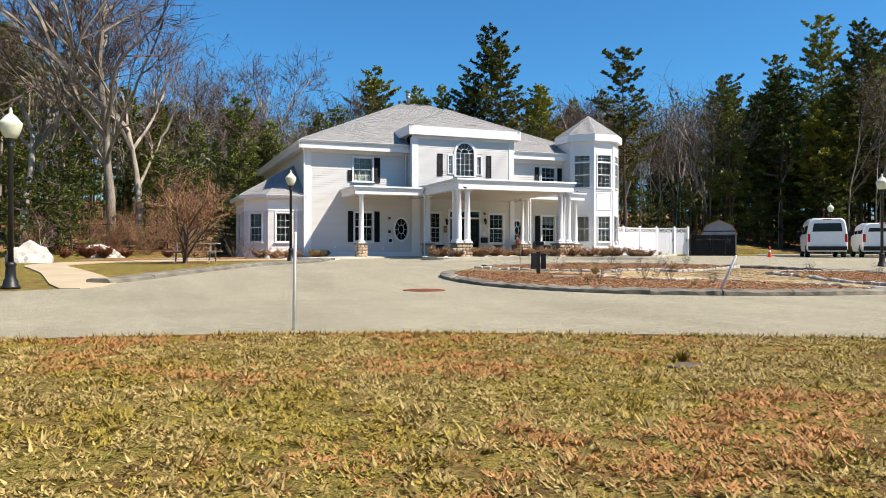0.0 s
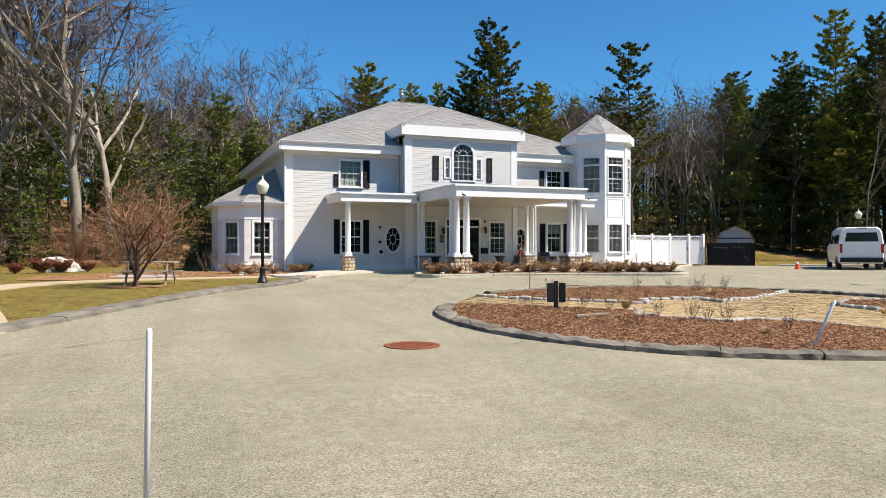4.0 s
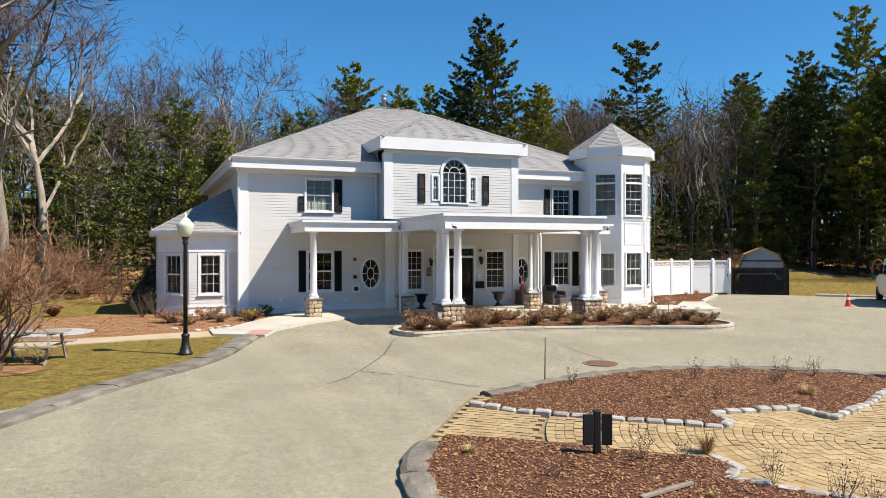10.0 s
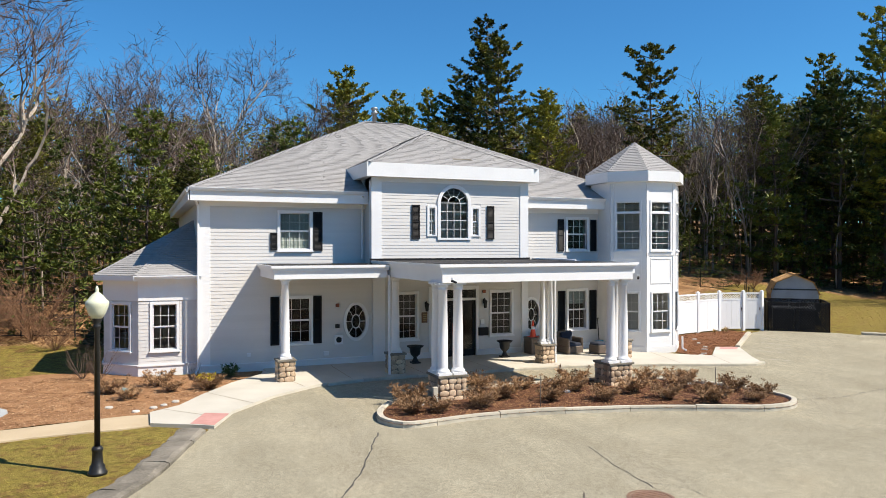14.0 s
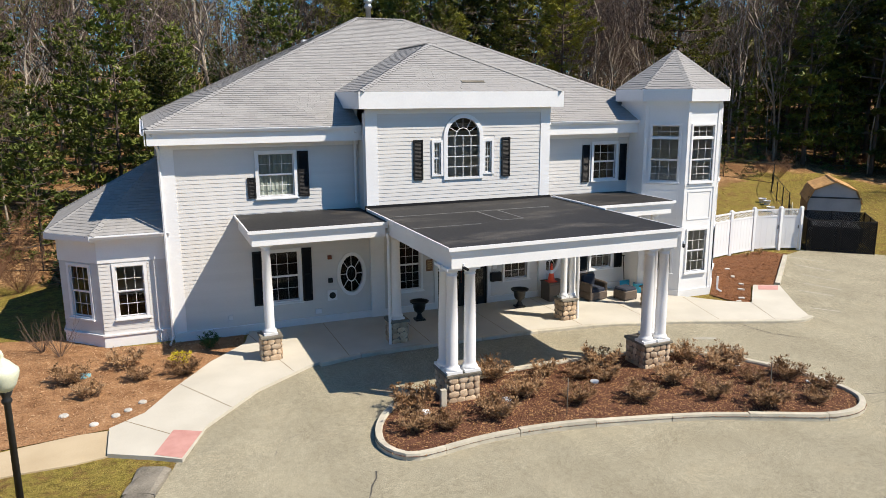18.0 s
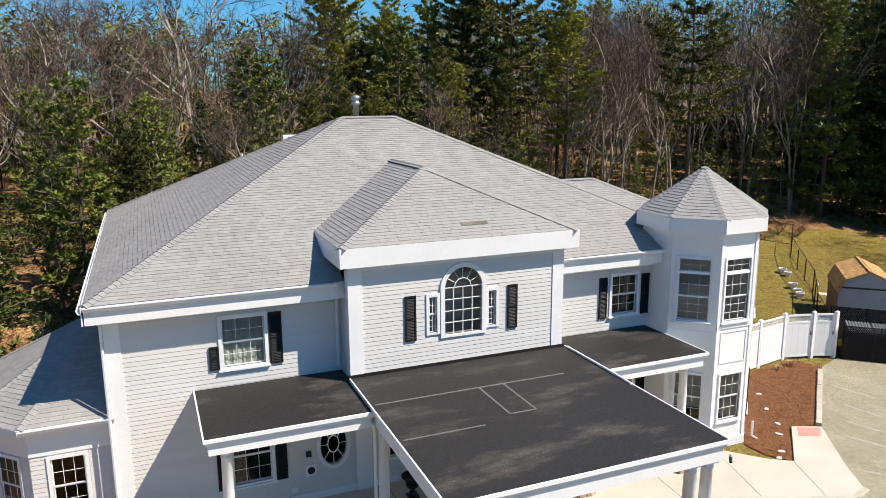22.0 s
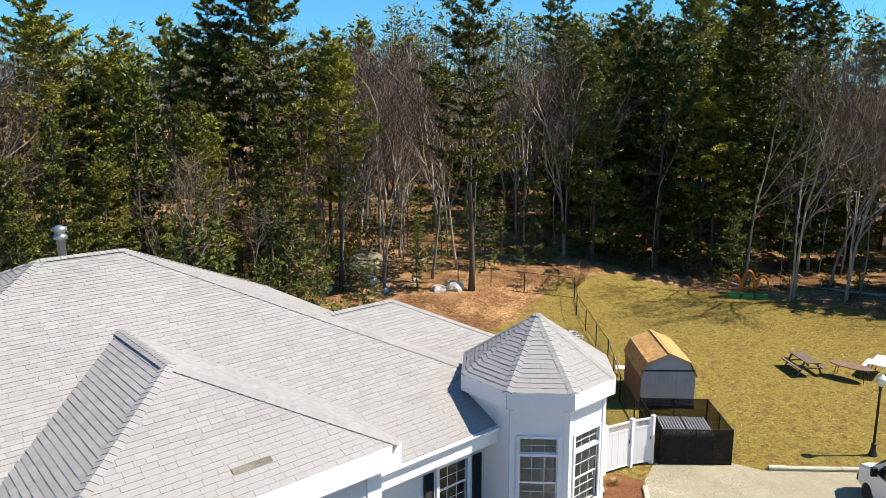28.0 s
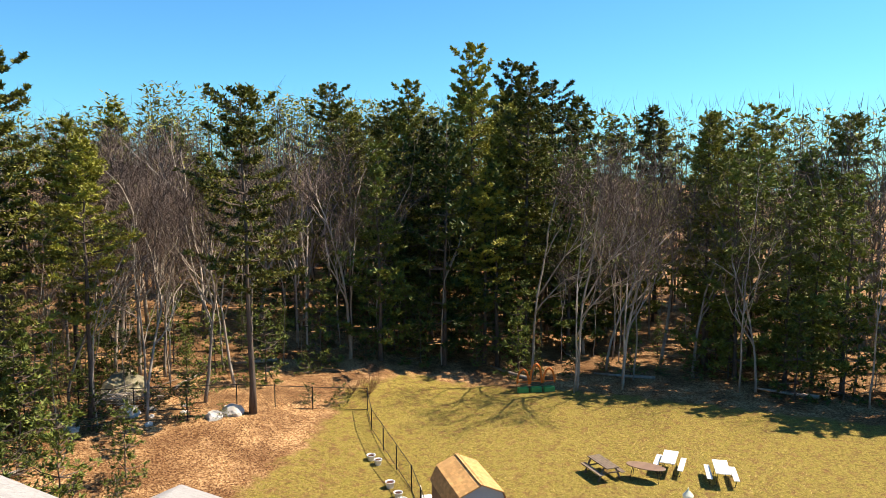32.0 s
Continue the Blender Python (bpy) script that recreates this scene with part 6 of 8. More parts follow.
# ---- trees ----
def tuft(m, c, d, n, size, rng, flat=0.5, width=0.16):
    """A spray of thin leaf blades round a twig end."""
    for _ in range(n):
        r = Vector((rng.gauss(0, 1), rng.gauss(0, 1), rng.gauss(0, flat) + 0.3))
        w = (d * 0.7 + r.normalized() * 0.9).normalized()
        s = w.cross(Vector((rng.gauss(0, 0.5), rng.gauss(0, 0.5), 1))).normalized()
        L, k = size * rng.uniform(0.6, 1.2), size * width * rng.uniform(0.6, 1.2)
        b = c + r * size * 0.18
        i = len(m.v)
        m.v += [tuple(b - s * k * 0.4), tuple(b + w * L * 0.5 + s * k), tuple(b + w * L), tuple(b + w * L * 0.5 - s * k)]
        m.f.append((i, i + 1, i + 2, i + 3))


def pine(seed, h, base, spread, per=34, size=0.5, width=0.11, label="tall green pine with bare lower trunk", needle=None, name="pine_tree", gap=0.95, point=0.4):
    """Trunk, layered whorls of limbs, each limb ending in a dense flat plume of needles; base is where the live crown starts."""
    rng = random.Random(seed)
    t = thing(name, label, "tree", (0, 0, 0), "woodland trees")
    n = 9
    lean = Vector((rng.uniform(-0.025, 0.025), rng.uniform(-0.025, 0.025), 1))
    pts = [Vector((0, 0, -0.3)) + lean * (h + 0.3) * i / n + Vector((rng.uniform(-0.07, 0.07), rng.uniform(-0.07, 0.07), 0)) for i in range(n + 1)]
    r0 = h * 0.0105
    part("trunk", Mesh().tube(pts, [r0 * (1.3 if i == 0 else 1 - 0.93 * i / n) for i in range(n + 1)], 7), PINE_BARK, t, smooth=True)
    axis = lambda z: pts[min(n - 1, int(z / h * n))].lerp(pts[min(n, int(z / h * n) + 1)], (z / h * n) % 1)
    limbs, crown = Mesh(), Mesh()
    z = h * 0.15
    while z < base:
        a = rng.uniform(0, 6.28)
        d = Vector((math.cos(a), math.sin(a), rng.uniform(-0.25, 0.2)))
        p = axis(z)
        L = rng.uniform(0.5, 1.0 + spread * 0.35)
        limbs.tube([p, p + d * L], [0.025, 0.006], 3)
        z += rng.uniform(0.4, 0.9)
    z = base
    while z < h - 0.3:
        f = (z - base) / (h - base)
        prof = (1 - f) ** point * (0.6 + 0.4 * min(1.0, f * 4)) + 0.05
        layer = rng.uniform(0.45, 1.2)
        k = rng.randint(4, 6) if f < 0.85 else 3
        a0 = rng.uniform(0, 6.28)
        for i in range(k):
            a = a0 + 6.28 * i / k + rng.uniform(-0.45, 0.45)
            L = spread * prof * layer * rng.choice((0.55, 0.75, 1.0, 1.0, 1.2))
            up = -0.04 + 0.5 * f * f + rng.uniform(-0.10, 0.16)
            d = Vector((math.cos(a), math.sin(a), up)).normalized()
            e = Vector((-d.y, d.x, 0))
            p = axis(z)
            tip = p + d * L + Vector((0, 0, 0.16 * L))
            mid = p.lerp(tip, 0.5) - Vector((0, 0, 0.07 * L))
            limbs.tube([p, mid, tip], [0.015 + 0.012 * L, 0.012 + 0.006 * L, 0.006], 3)
            for q in range(max(2, int(per / 9 * (0.2 + 0.8 * L / spread)))):
                s = 0.28 + 0.72 * rng.random() ** 0.75
                half = 0.34 * L * (1.2 - s) + 0.12 * size
                u = rng.uniform(-1, 1)
                base_p = p.lerp(mid, s * 2) if s < 0.5 else mid.lerp(tip, s * 2 - 1)
                c = base_p + e * u * half + Vector((0, 0, rng.uniform(-0.05, 0.12) - 0.08 * abs(u)))
                big = rng.uniform(0.75, 1.25)
                for _ in range(9):
                    w = (d * 0.35 + e * u * 0.3 + Vector((rng.gauss(0, 0.6), rng.gauss(0, 0.6), rng.gauss(0.28, 0.4)))).normalized()
                    g = w.cross(Vector((rng.gauss(0, 0.6), rng.gauss(0, 0.6), 1))).normalized() * size * width * 2 * rng.uniform(0.6, 1.3)
                    k0 = c + w * size * 0.12
                    b = c + w * size * big * rng.uniform(0.7, 1.25)
                    v = len(crown.v)
                    crown.v += [tuple(k0 - g), tuple(k0 + g), tuple(b)]
                    crown.f.append((v, v + 1, v + 2))
        z += gap * rng.uniform(0.7, 1.3) * (1 - 0.5 * f)
    tuft(crown, axis(h * 0.99), Vector((0, 0, 1)), 14, size, rng)
    tagged(part("branchwork", limbs, PINE_BARK, t), kind="stuff")
    part("crown", crown, needle or NEEDLE, t)
    return t


def bare_tree(seed, h, label="tall leafless grey-barked hardwood tree", fork=0.4, levels=4, name="bare_tree", r0=None, wide=0.55, twigs_n=5, lean=0.05, k0=3, first=(0.5, 0.75), tw=0.012):
    """A leafless tree: trunk, forking limbs and a haze of fine twigs."""
    rng = random.Random(seed)
    t = thing(name, label, "tree", (0, 0, 0), "woodland trees")
    trunk, limbs, twigs = Mesh(), Mesh(), Mesh()
    r0 = r0 or h * 0.0105

    def sliver(a, b, w):
        s = (b - a).cross(Vector((rng.gauss(0, 1), rng.gauss(0, 1), rng.gauss(0, 1)))).normalized() * w
        i = len(twigs.v)
        twigs.v += [tuple(a - s), tuple(a + s), tuple(b + s * 0.4), tuple(b - s * 0.4)]
        twigs.f.append((i, i + 1, i + 2, i + 3))

    def grow(p, d, L, r, lev):
        n = 6 if lev == 0 else 5 if lev < 3 else 3
        bend = 0.06 if lev == 0 else 0.10 if lev == 1 else 0.16
        pts, q = [p], p
        for i in range(n):
            d = (d + Vector((rng.gauss(0, bend), rng.gauss(0, bend), rng.gauss(0.05 if lev else 0.0, 0.6 * bend)))).normalized()
            q = q + d * L / n
            pts.append(q)
        if lev < 3:
            rad = [max(0.009, r * (1 - 0.5 * i / n)) for i in range(n + 1)]
            (trunk if lev == 0 else limbs).tube(pts, rad, 7 if lev == 0 else 4 if lev == 1 else 3)
        else:
            for a, b in zip(pts, pts[1:]):
                sliver(a, b, max(tw * 1.2, r))
        if lev >= levels:
            for _ in range(twigs_n):
                b = pts[rng.randint(1, n)]
                w = (d + Vector((rng.gauss(0, 0.7), rng.gauss(0, 0.7), rng.gauss(0.1, 0.5)))).normalized()
                e = b + w * L * rng.uniform(0.35, 0.7)
                sliver(b, e, tw)
                for _ in range(2):
                    w2 = (w + Vector((rng.gauss(0, 0.6), rng.gauss(0, 0.6), rng.gauss(0.1, 0.5)))).normalized()
                    g = b.lerp(e, rng.uniform(0.4, 1))
                    sliver(g, g + w2 * L * rng.uniform(0.2, 0.45), tw * 0.8)
            return
        k = k0 if lev == 0 else rng.choice((3, 4, 5)) if lev < 3 else 3
        for i in range(k):
            s = 1.0 if i == 0 else rng.uniform(0.3, 1.0) if lev else rng.uniform(0.55, 1.0)
            b = pts[min(n, max(1, round(s * n)))]
            a = rng.uniform(0, 6.28)
            side = d.cross(Vector((math.cos(a), math.sin(a), 0.2))).normalized()
            open_ = (0.25 if i == 0 else wide * 1.35) * rng.uniform(0.7, 1.5)
            nd = (d + side * open_ + Vector((0, 0, 0.06))).normalized()
            grow(b, nd, L * (rng.uniform(0.5, 0.82) if lev else rng.uniform(*first)), r * (0.72 if i == 0 else rng.uniform(0.42, 0.62)), lev + 1)

    grow(Vector((0, 0, -0.2)), Vector((rng.uniform(-lean, lean), rng.uniform(-lean, lean), 1)).normalized(), h * fork, r0, 0)
    fit = h / max(q[2] for q in twigs.v)
    for m in (trunk, limbs, twigs):
        m.moved(Matrix.Diagonal((min(1.5, fit), min(1.5, fit), fit, 1)))
    part("trunk", trunk, GREY_BARK, t, smooth=True)
    tagged(part("branchwork", limbs, GREY_BARK, t), kind="stuff")
    tagged(part("twig_haze", twigs, TWIG, t), kind="stuff")
    return t


def shrub(seed, h, spread, mat, label, stems=14, name="shrub", leaves=0, leaf=None, size=0.1, twigs=5, fork=0):
    rng = random.Random(seed)
    t = thing(name, label, "shrub", (0, 0, 0), "shrubs")
    m, c = Mesh(), Mesh()
    for _ in range(stems):
        a = rng.uniform(0, 6.28)
        d = Vector((math.cos(a) * spread / h, math.sin(a) * spread / h, 1)) * rng.uniform(0.5, 1)
        p0 = Vector((math.cos(a), math.sin(a), 0)) * 0.05 * spread
        out = Vector((math.cos(a), math.sin(a), 0)) * h * 0.10
        p1, p2 = p0 + d * h * 0.5 + out * 0.6 + Vector((rng.gauss(0, 0.05), rng.gauss(0, 0.05), 0)) * h, p0 + d * h + out * rng.uniform(0.2, 1.4) + Vector((rng.gauss(0, 0.06), rng.gauss(0, 0.06), 0)) * h
        r = max(0.004, h * 0.0045)
        m.tube([p0, p1, p2], [r, r * 0.7, r * 0.3], 3)
        for _ in range(twigs):
            s = rng.uniform(0.2, 1.0)
            b = p0.lerp(p1, s * 2) if s < 0.5 else p1.lerp(p2, s * 2 - 1)
            w = (d.normalized() + Vector((rng.gauss(0, 0.8), rng.gauss(0, 0.8), rng.gauss(0, 0.5)))).normalized()
            e = b + w * h * rng.uniform(0.10, 0.30)
            m.tube([b, e], [r * 0.45, r * 0.2], 3)
            for _ in range(fork):
                g = b.lerp(e, rng.uniform(0.3, 1.0))
                w2 = (w + Vector((rng.gauss(0, 0.7), rng.gauss(0, 0.7), rng.gauss(0.1, 0.5)))).normalized()
                m.tube([g, g + w2 * h * rng.uniform(0.05, 0.14)], [r * 0.3, r * 0.15], 3)
            for _ in range(leaves):
                tuft(c, b.lerp(e, rng.uniform(0.3, 1)), w, 3, size, rng)
    tagged(part("branchwork", m, mat, t), kind="stuff")
    if c.v:
        part("foliage", c, leaf, t)
    return t


USED = {}


def put(proto, x, y, s=1.0, deg=None, sz=None, dz=0.0):
    """Set a tree or shrub at x, y: the prototype itself the first time, copies after that."""
    m = pose(x, y, gz(x, y) + dz, 0, 0, random.uniform(0, 360) if deg is None else deg) @ Matrix.Diagonal((s, s, sz or s, 1))
    if proto.name not in USED:
        USED[proto.name] = 1
        proto.matrix_basis = m
        return proto
    return copy_thing(proto, m)


PINES = [pine(11, 20, 6, 4.2, 330, 0.28, 0.145, gap=0.85, point=0.55), pine(12, 22, 6, 4.5, 330, 0.28, 0.145, gap=0.9, point=0.55), pine(13, 18, 6.5, 3.7, 300, 0.27, 0.145, gap=0.85, point=0.6), pine(14, 20, 8, 4.4, 340, 0.28, 0.145, gap=1.05, point=0.45)]
FAR_PINES = [pine(15, 20, 5, 4.0, 110, 0.5, 0.125, point=0.55), pine(16, 18, 4, 3.7, 110, 0.5, 0.125, point=0.55)]
DENSE = [pine(17, 16, 2.0, 3.6, 130, 0.36, 0.14, label="dark green pine with boughs nearly to the ground", needle=HEMLOCK, gap=0.95, point=0.6), pine(18, 13, 1.5, 3.2, 130, 0.34, 0.14, label="dark green pine with boughs nearly to the ground", needle=HEMLOCK, gap=0.9, point=0.6)]
LUSH = [pine(21, 12, 0.8, 3.2, 100, 0.28, 0.11, "bushy dark green conifer with branches to the ground", HEMLOCK, "conifer_tree", 0.75, 0.8), pine(22, 8, 0.5, 2.7, 110, 0.24, 0.11, "bushy green young conifer at the wood edge", HEMLOCK, "conifer_tree", 0.65, 0.7)]
SMALL = [pine(23, 4.2, 0.2, 1.8, 72, 0.19, 0.12, "small green evergreen in the undergrowth", HEMLOCK, "evergreen_shrub", 0.45, 0.55), pine(24, 2.4, 0.1, 1.5, 66, 0.15, 0.12, "low green evergreen shrub in the undergrowth", HEMLOCK, "evergreen_shrub", 0.34, 0.5)]
BIG = [bare_tree(31, 24, "tall thick-trunked leafless tree with pale grey bark", 0.55, r0=0.40, wide=0.62, k0=8, tw=0.017, twigs_n=6, first=(0.35, 0.6), lean=0.03), bare_tree(33, 23, "tall forked leafless tree with pale grey bark", 0.42, r0=0.34, wide=0.55, k0=6, tw=0.017, twigs_n=6, first=(0.5, 0.75), lean=0.03)]
CROWNED = [bare_tree(39, 20, "leafless tree with a broad crown of purplish twigs", 0.48, r0=0.22, wide=0.6, twigs_n=9, k0=7, tw=0.02, lean=0.02, first=(0.4, 0.65)), bare_tree(40, 19, "leafless tree with a broad crown of purplish twigs", 0.45, r0=0.20, wide=0.62, twigs_n=9, k0=6, tw=0.02, lean=0.02, first=(0.45, 0.7))]
BARES = [bare_tree(38, 21, r0=0.17, wide=0.36, tw=0.010), bare_tree(32, 18, r0=0.15, wide=0.36, tw=0.010), bare_tree(35, 16, r0=0.12, fork=0.5, wide=0.36, tw=0.010), bare_tree(34, 19, r0=0.15, fork=0.45, wide=0.36, tw=0.010)]
FAR_BARES = [bare_tree(36, 17, levels=3, twigs_n=4, fork=0.5, wide=0.36, tw=0.015), bare_tree(37, 15, levels=3, twigs_n=4, wide=0.36, fork=0.5, tw=0.015)]
POLES = [bare_tree(41, 15, "slim leafless young tree with grey bark", 0.6, 3, r0=0.09, wide=0.3, twigs_n=3), bare_tree(42, 12, "slim leaning leafless young tree", 0.6, 3, r0=0.07, wide=0.32, lean=0.14, twigs_n=3), bare_tree(43, 13, "slim leafless young tree among the pines", 0.55, 3, r0=0.075, wide=0.34, lean=0.06, twigs_n=3)]


def forest(x, y):
    """How deep inside the wood a spot lies; negative outside."""
    north = y - ramp_of(x, (-60, -8, 4, 9, 28, 34, 44, 52, 58), (44, 48.5, 50, 56, 57, 62, 60.5, 61, 60))
    east = x - ramp_of(y, (-30, 10, 27, 35, 47, 57), (72, 69, 66, 66, 64, 58))
    return max(north, east)


def tall(proto, h, x, y, top):
    """A tree of known place whose top reaches that height."""
    k = (top - gz(x, y)) / (h * 1.03)
    return put(proto, x, y, min(1.25, max(0.55, k ** 0.85)), None, k)


# trees told apart by their place: pines over the house, pines of the yard, big bare trees
PINE_H = (20, 22, 18, 20)
for p, x, y, top in ((0, 22.2, 75.7, 21.2), (2, 23.6, 82.8, 21.4), (0, 26.5, 74.3, 21.0), (2, 31.3, 79.0, 21.2), (1, 34.9, 73.0, 26.2), (0, 33.6, 76.7, 24.2), (2, 36.8, 65.3, 18.7), (3, 42.9, 59.0, 21.0), (0, 63.3, 67.9, 23.8), (1, 69.8, 65.7, 23.6), (1, 67.5, 53.0, 23.6),
                     (0, 39.2, 70.2, 21.6), (3, 34.2, 68.6, 24.0), (1, 68.6, 58.4, 26.0), (3, 74.8, 78.9, 27.0), (0, 86.5, 80.1, 28.0), (3, 87.1, 58.5, 27.4), (0, 103.5, 57.3, 26.0), (2, 114.7, 54.5, 24.5), (3, 97.4, 38.9, 24.6), (3, 88.0, 31.1, 22.4), (1, 80.6, 60.7, 26.2), (2, 56.0, 89.5, 23.6)):
    tall(PINES[p], PINE_H[p], x, y, top)
for p, x, y, top in ((0, 69.5, 29.8, 15.6), (1, 70.2, 33.4, 15.6), (0, 71.5, 39.2, 16.6), (1, 60.5, 56.5, 17.0), (0, 57.0, 60.0, 19.0), (0, 63.5, 53.5, 17.5)):
    tall(DENSE[p], (16, 13)[p], x, y, top)
for p, x, y, top in ((0, 55.7, 61.9, 19.8), (3, 61.6, 49.7, 18.9), (3, 61.0, 45.9, 19.6), (0, 64.0, 43.5, 20.4), (3, 55.2, 65.8, 19.6), (0, 43.8, 68.0, 19.5), (3, 17.3, 73.9, 18.7), (1, 71.4, 49.2, 20.6), (3, 91.7, 42.7, 19.2), (1, 92.9, 33.5, 18.4)):
    tall(BARES[p], (21, 18, 16, 19)[p], x, y, top)
for x, y in ((39.6, 64.5), (60.5, 45.9), (62.9, 43.2), (66.5, 36.0), (56.6, 62.5)):
    put(POLES[0], x, y, 1.05)
for p, x, y, top in ((0, -2.75, 48.6, 23.5), (1, -1.1, 50.0, 22.5), (1, -7.4, 48.2, 23.5), (0, -9.6, 48.0, 24.0)):
    tall(BIG[p], (24, 23)[p], x, y, top)
for i, (x, y, top) in enumerate(((12.3, 79.5, 24.2), (1.9, 72.4, 21.0), (17.5, 73.0, 18.5), (43.0, 69.5, 19.5), (6.8, 74.0, 17.5), (55.7, 83.5, 22.8), (51.5, 80.0, 21.5), (47.5, 78.0, 21.0), (45.0, 74.0, 19.0))):
    tall(CROWNED[i % 2], (20, 19)[i % 2], x, y, top)

rnd = random.Random(5)


def scatter(tries, near, far, gap, choose):
    taken = []
    for _ in range(tries):
        x, y = rnd.uniform(-34, 124), rnd.uniform(14, 118)
        d = forest(x, y)
        if d < near or d > far or x < -0.2 * y - 1.0 or (x < 58 and y < 40):
            continue
        g = gap + 0.05 * d
        if any((x - a) ** 2 + (y - b) ** 2 < g * g for a, b in taken):
            continue
        taken.append((x, y))
        choose(x, y, d, rnd.random())


def skyline(x, y):
    """How high the closed wood reaches at a spot, rising and falling along the horizon."""
    turn = math.degrees(math.atan2(x, y))
    slope = ramp_of(turn, (-9.5, -6, -0.7, 5, 10, 14, 31, 36, 40, 49, 53, 65), (0.285, 0.235, 0.205, 0.20, 0.19, 0.20, 0.20, 0.215, 0.222, 0.22, 0.24, 0.245))
    return 0.5 + slope * math.hypot(x, y) - gz(x, y)


def upper(x, y, d, r):
    """Pines and bare trees mixed, kept under the wood's skyline; denser boughs to the east."""
    deep, top = d > 9, skyline(x, y)
    grove = 33 < x < 62 and y > 59
    west = x < 0.2 * y
    a, b, c, e = (0.03, 0.04, 0.55, 0.98) if grove else (0.16, 0.50, 0.72, 0.90) if west else (0.30, 0.48, 0.68, 0.93)
    if r < a:
        i = rnd.randrange(2 if deep else 4)
        put((FAR_PINES if deep else PINES)[i], x, y, min(1.15, top * rnd.uniform(0.78, 1.0) / ((20, 18) if deep else PINE_H)[i]))
    elif r < b:
        i = rnd.randrange(2)
        put(DENSE[i], x, y, min(1.15, top * rnd.uniform(0.7, 0.95) / (16, 13)[i]))
    elif r < c:
        i = rnd.randrange(2 if deep else 4)
        put((FAR_BARES if deep else BARES)[i], x, y, min(1.15, top * rnd.uniform(0.85, 1.08) / ((17, 15) if deep else (21, 18, 16, 19))[i]))
    elif r < e:
        i = rnd.randrange(3)
        put(POLES[i], x, y, min(1.2, top * rnd.uniform(0.7, 1.0) / (15, 12, 13)[i]))
    else:
        put(LUSH[0], x, y, min(0.95, top * 0.6 / 12))


def lower(x, y, d, r):
    if x > 45 and rnd.random() < 0.3:
        return
    if r < 0.22 and d > 2:
        put(rnd.choice(LUSH), x, y, rnd.uniform(0.35, 0.75))
    elif r < 0.80:
        put(rnd.choice(SMALL), x, y, rnd.uniform(0.6, 1.45))
    else:
        put(rnd.choice(POLES[1:]), x, y, rnd.uniform(0.5, 0.95))


scatter(7000, 1.0, 40, 2.7, upper)
scatter(7000, 0.6, 22, 2.0, lower)


def filler(x, y, d, r):
    """Close-set younger pines that shut the wood off to the east and behind the house."""
    if x / y < 0.27 or (x > 62 and r < 0.4):
        i = rnd.randrange(2)
        put(DENSE[i], x, y, min(1.1, skyline(x, y) * rnd.uniform(0.55, 0.85) / (16, 13)[i]))


scatter(3000, 4, 25, 3.8, filler)


def bank(x, y, d, r):
    """Green undergrowth along the bank and the yard's edge."""
    if 30 < x < 66 and y > 46:
        put(rnd.choice(LUSH) if r < 0.3 and d > 3 else rnd.choice(SMALL), x, y, rnd.uniform(0.4, 0.62) if r < 0.3 and d > 3 else rnd.uniform(0.7, 1.35))


scatter(2500, 0.4, 11, 2.6, bank)


def far_woods():
    """The closed wall of trees deep in the wood, as one mass of sprays and stems."""
    m, s = Mesh(), Mesh()
    n = 0
    while n < 620:
        x, y = rnd.uniform(-40, 150), rnd.uniform(10, 150)
        d = forest(x, y)
        if not 30 < d < 54 or x < -0.22 * y - 4:
            continue
        n += 1
        z = gz(x, y)
        top = min(22.0, skyline(x, y) * rnd.uniform(0.72, 0.97))
        s.tube([(x, y, z), (x, y, z + top * 0.9)], [0.16, 0.03], 3)
        for _ in range(130):
            f = rnd.random() ** 0.8
            r = 2.6 * (1 - f) ** 0.5 * rnd.uniform(0.2, 1.0) + 0.15
            a = rnd.uniform(0, 6.28)
            c = Vector((x + r * math.cos(a), y + r * math.sin(a), z + top * (0.12 + 0.88 * f)))
            w = Vector((math.cos(a), math.sin(a), rnd.gauss(0.2, 0.5))).normalized()
            g = w.cross(Vector((rnd.gauss(0, 0.6), rnd.gauss(0, 0.6), 1))).normalized() * rnd.uniform(0.10, 0.2)
            i = len(m.v)
            m.v += [tuple(c - g), tuple(c + g), tuple(c + w * rnd.uniform(0.5, 1.0))]
            m.f.append((i, i + 1, i + 2))
    h = Mesh()
    for _ in range(34000):
        x, y = rnd.uniform(-30, 150), rnd.uniform(20, 150)
        d = forest(x, y)
        if not 18 < d < 60 or x < -0.22 * y - 4:
            continue
        b = Vector((x, y, gz(x, y) + skyline(x, y) * rnd.uniform(0.25, 0.8)))
        e = b + Vector((rnd.gauss(0, 0.6), rnd.gauss(0, 0.6), rnd.uniform(0.8, 2.4)))
        i = len(h.v)
        w = Vector((rnd.uniform(0.02, 0.05), rnd.uniform(0.02, 0.05), 0))
        h.v += [tuple(b - w), tuple(b + w), tuple(e)]
        h.f.append((i, i + 1, i + 2))
    tagged(part("far_twigs", h, TWIG), "haze of bare grey-brown twigs over the woods", "woods", kind="stuff")
    tagged(part("far_woods", m, NEEDLE), "dense dark mass of far woodland foliage", "woods", kind="stuff")
    tagged(part("far_stems", s, PINE_BARK), "thin dark trunks deep in the woods", "woods", kind="stuff")


far_woods()


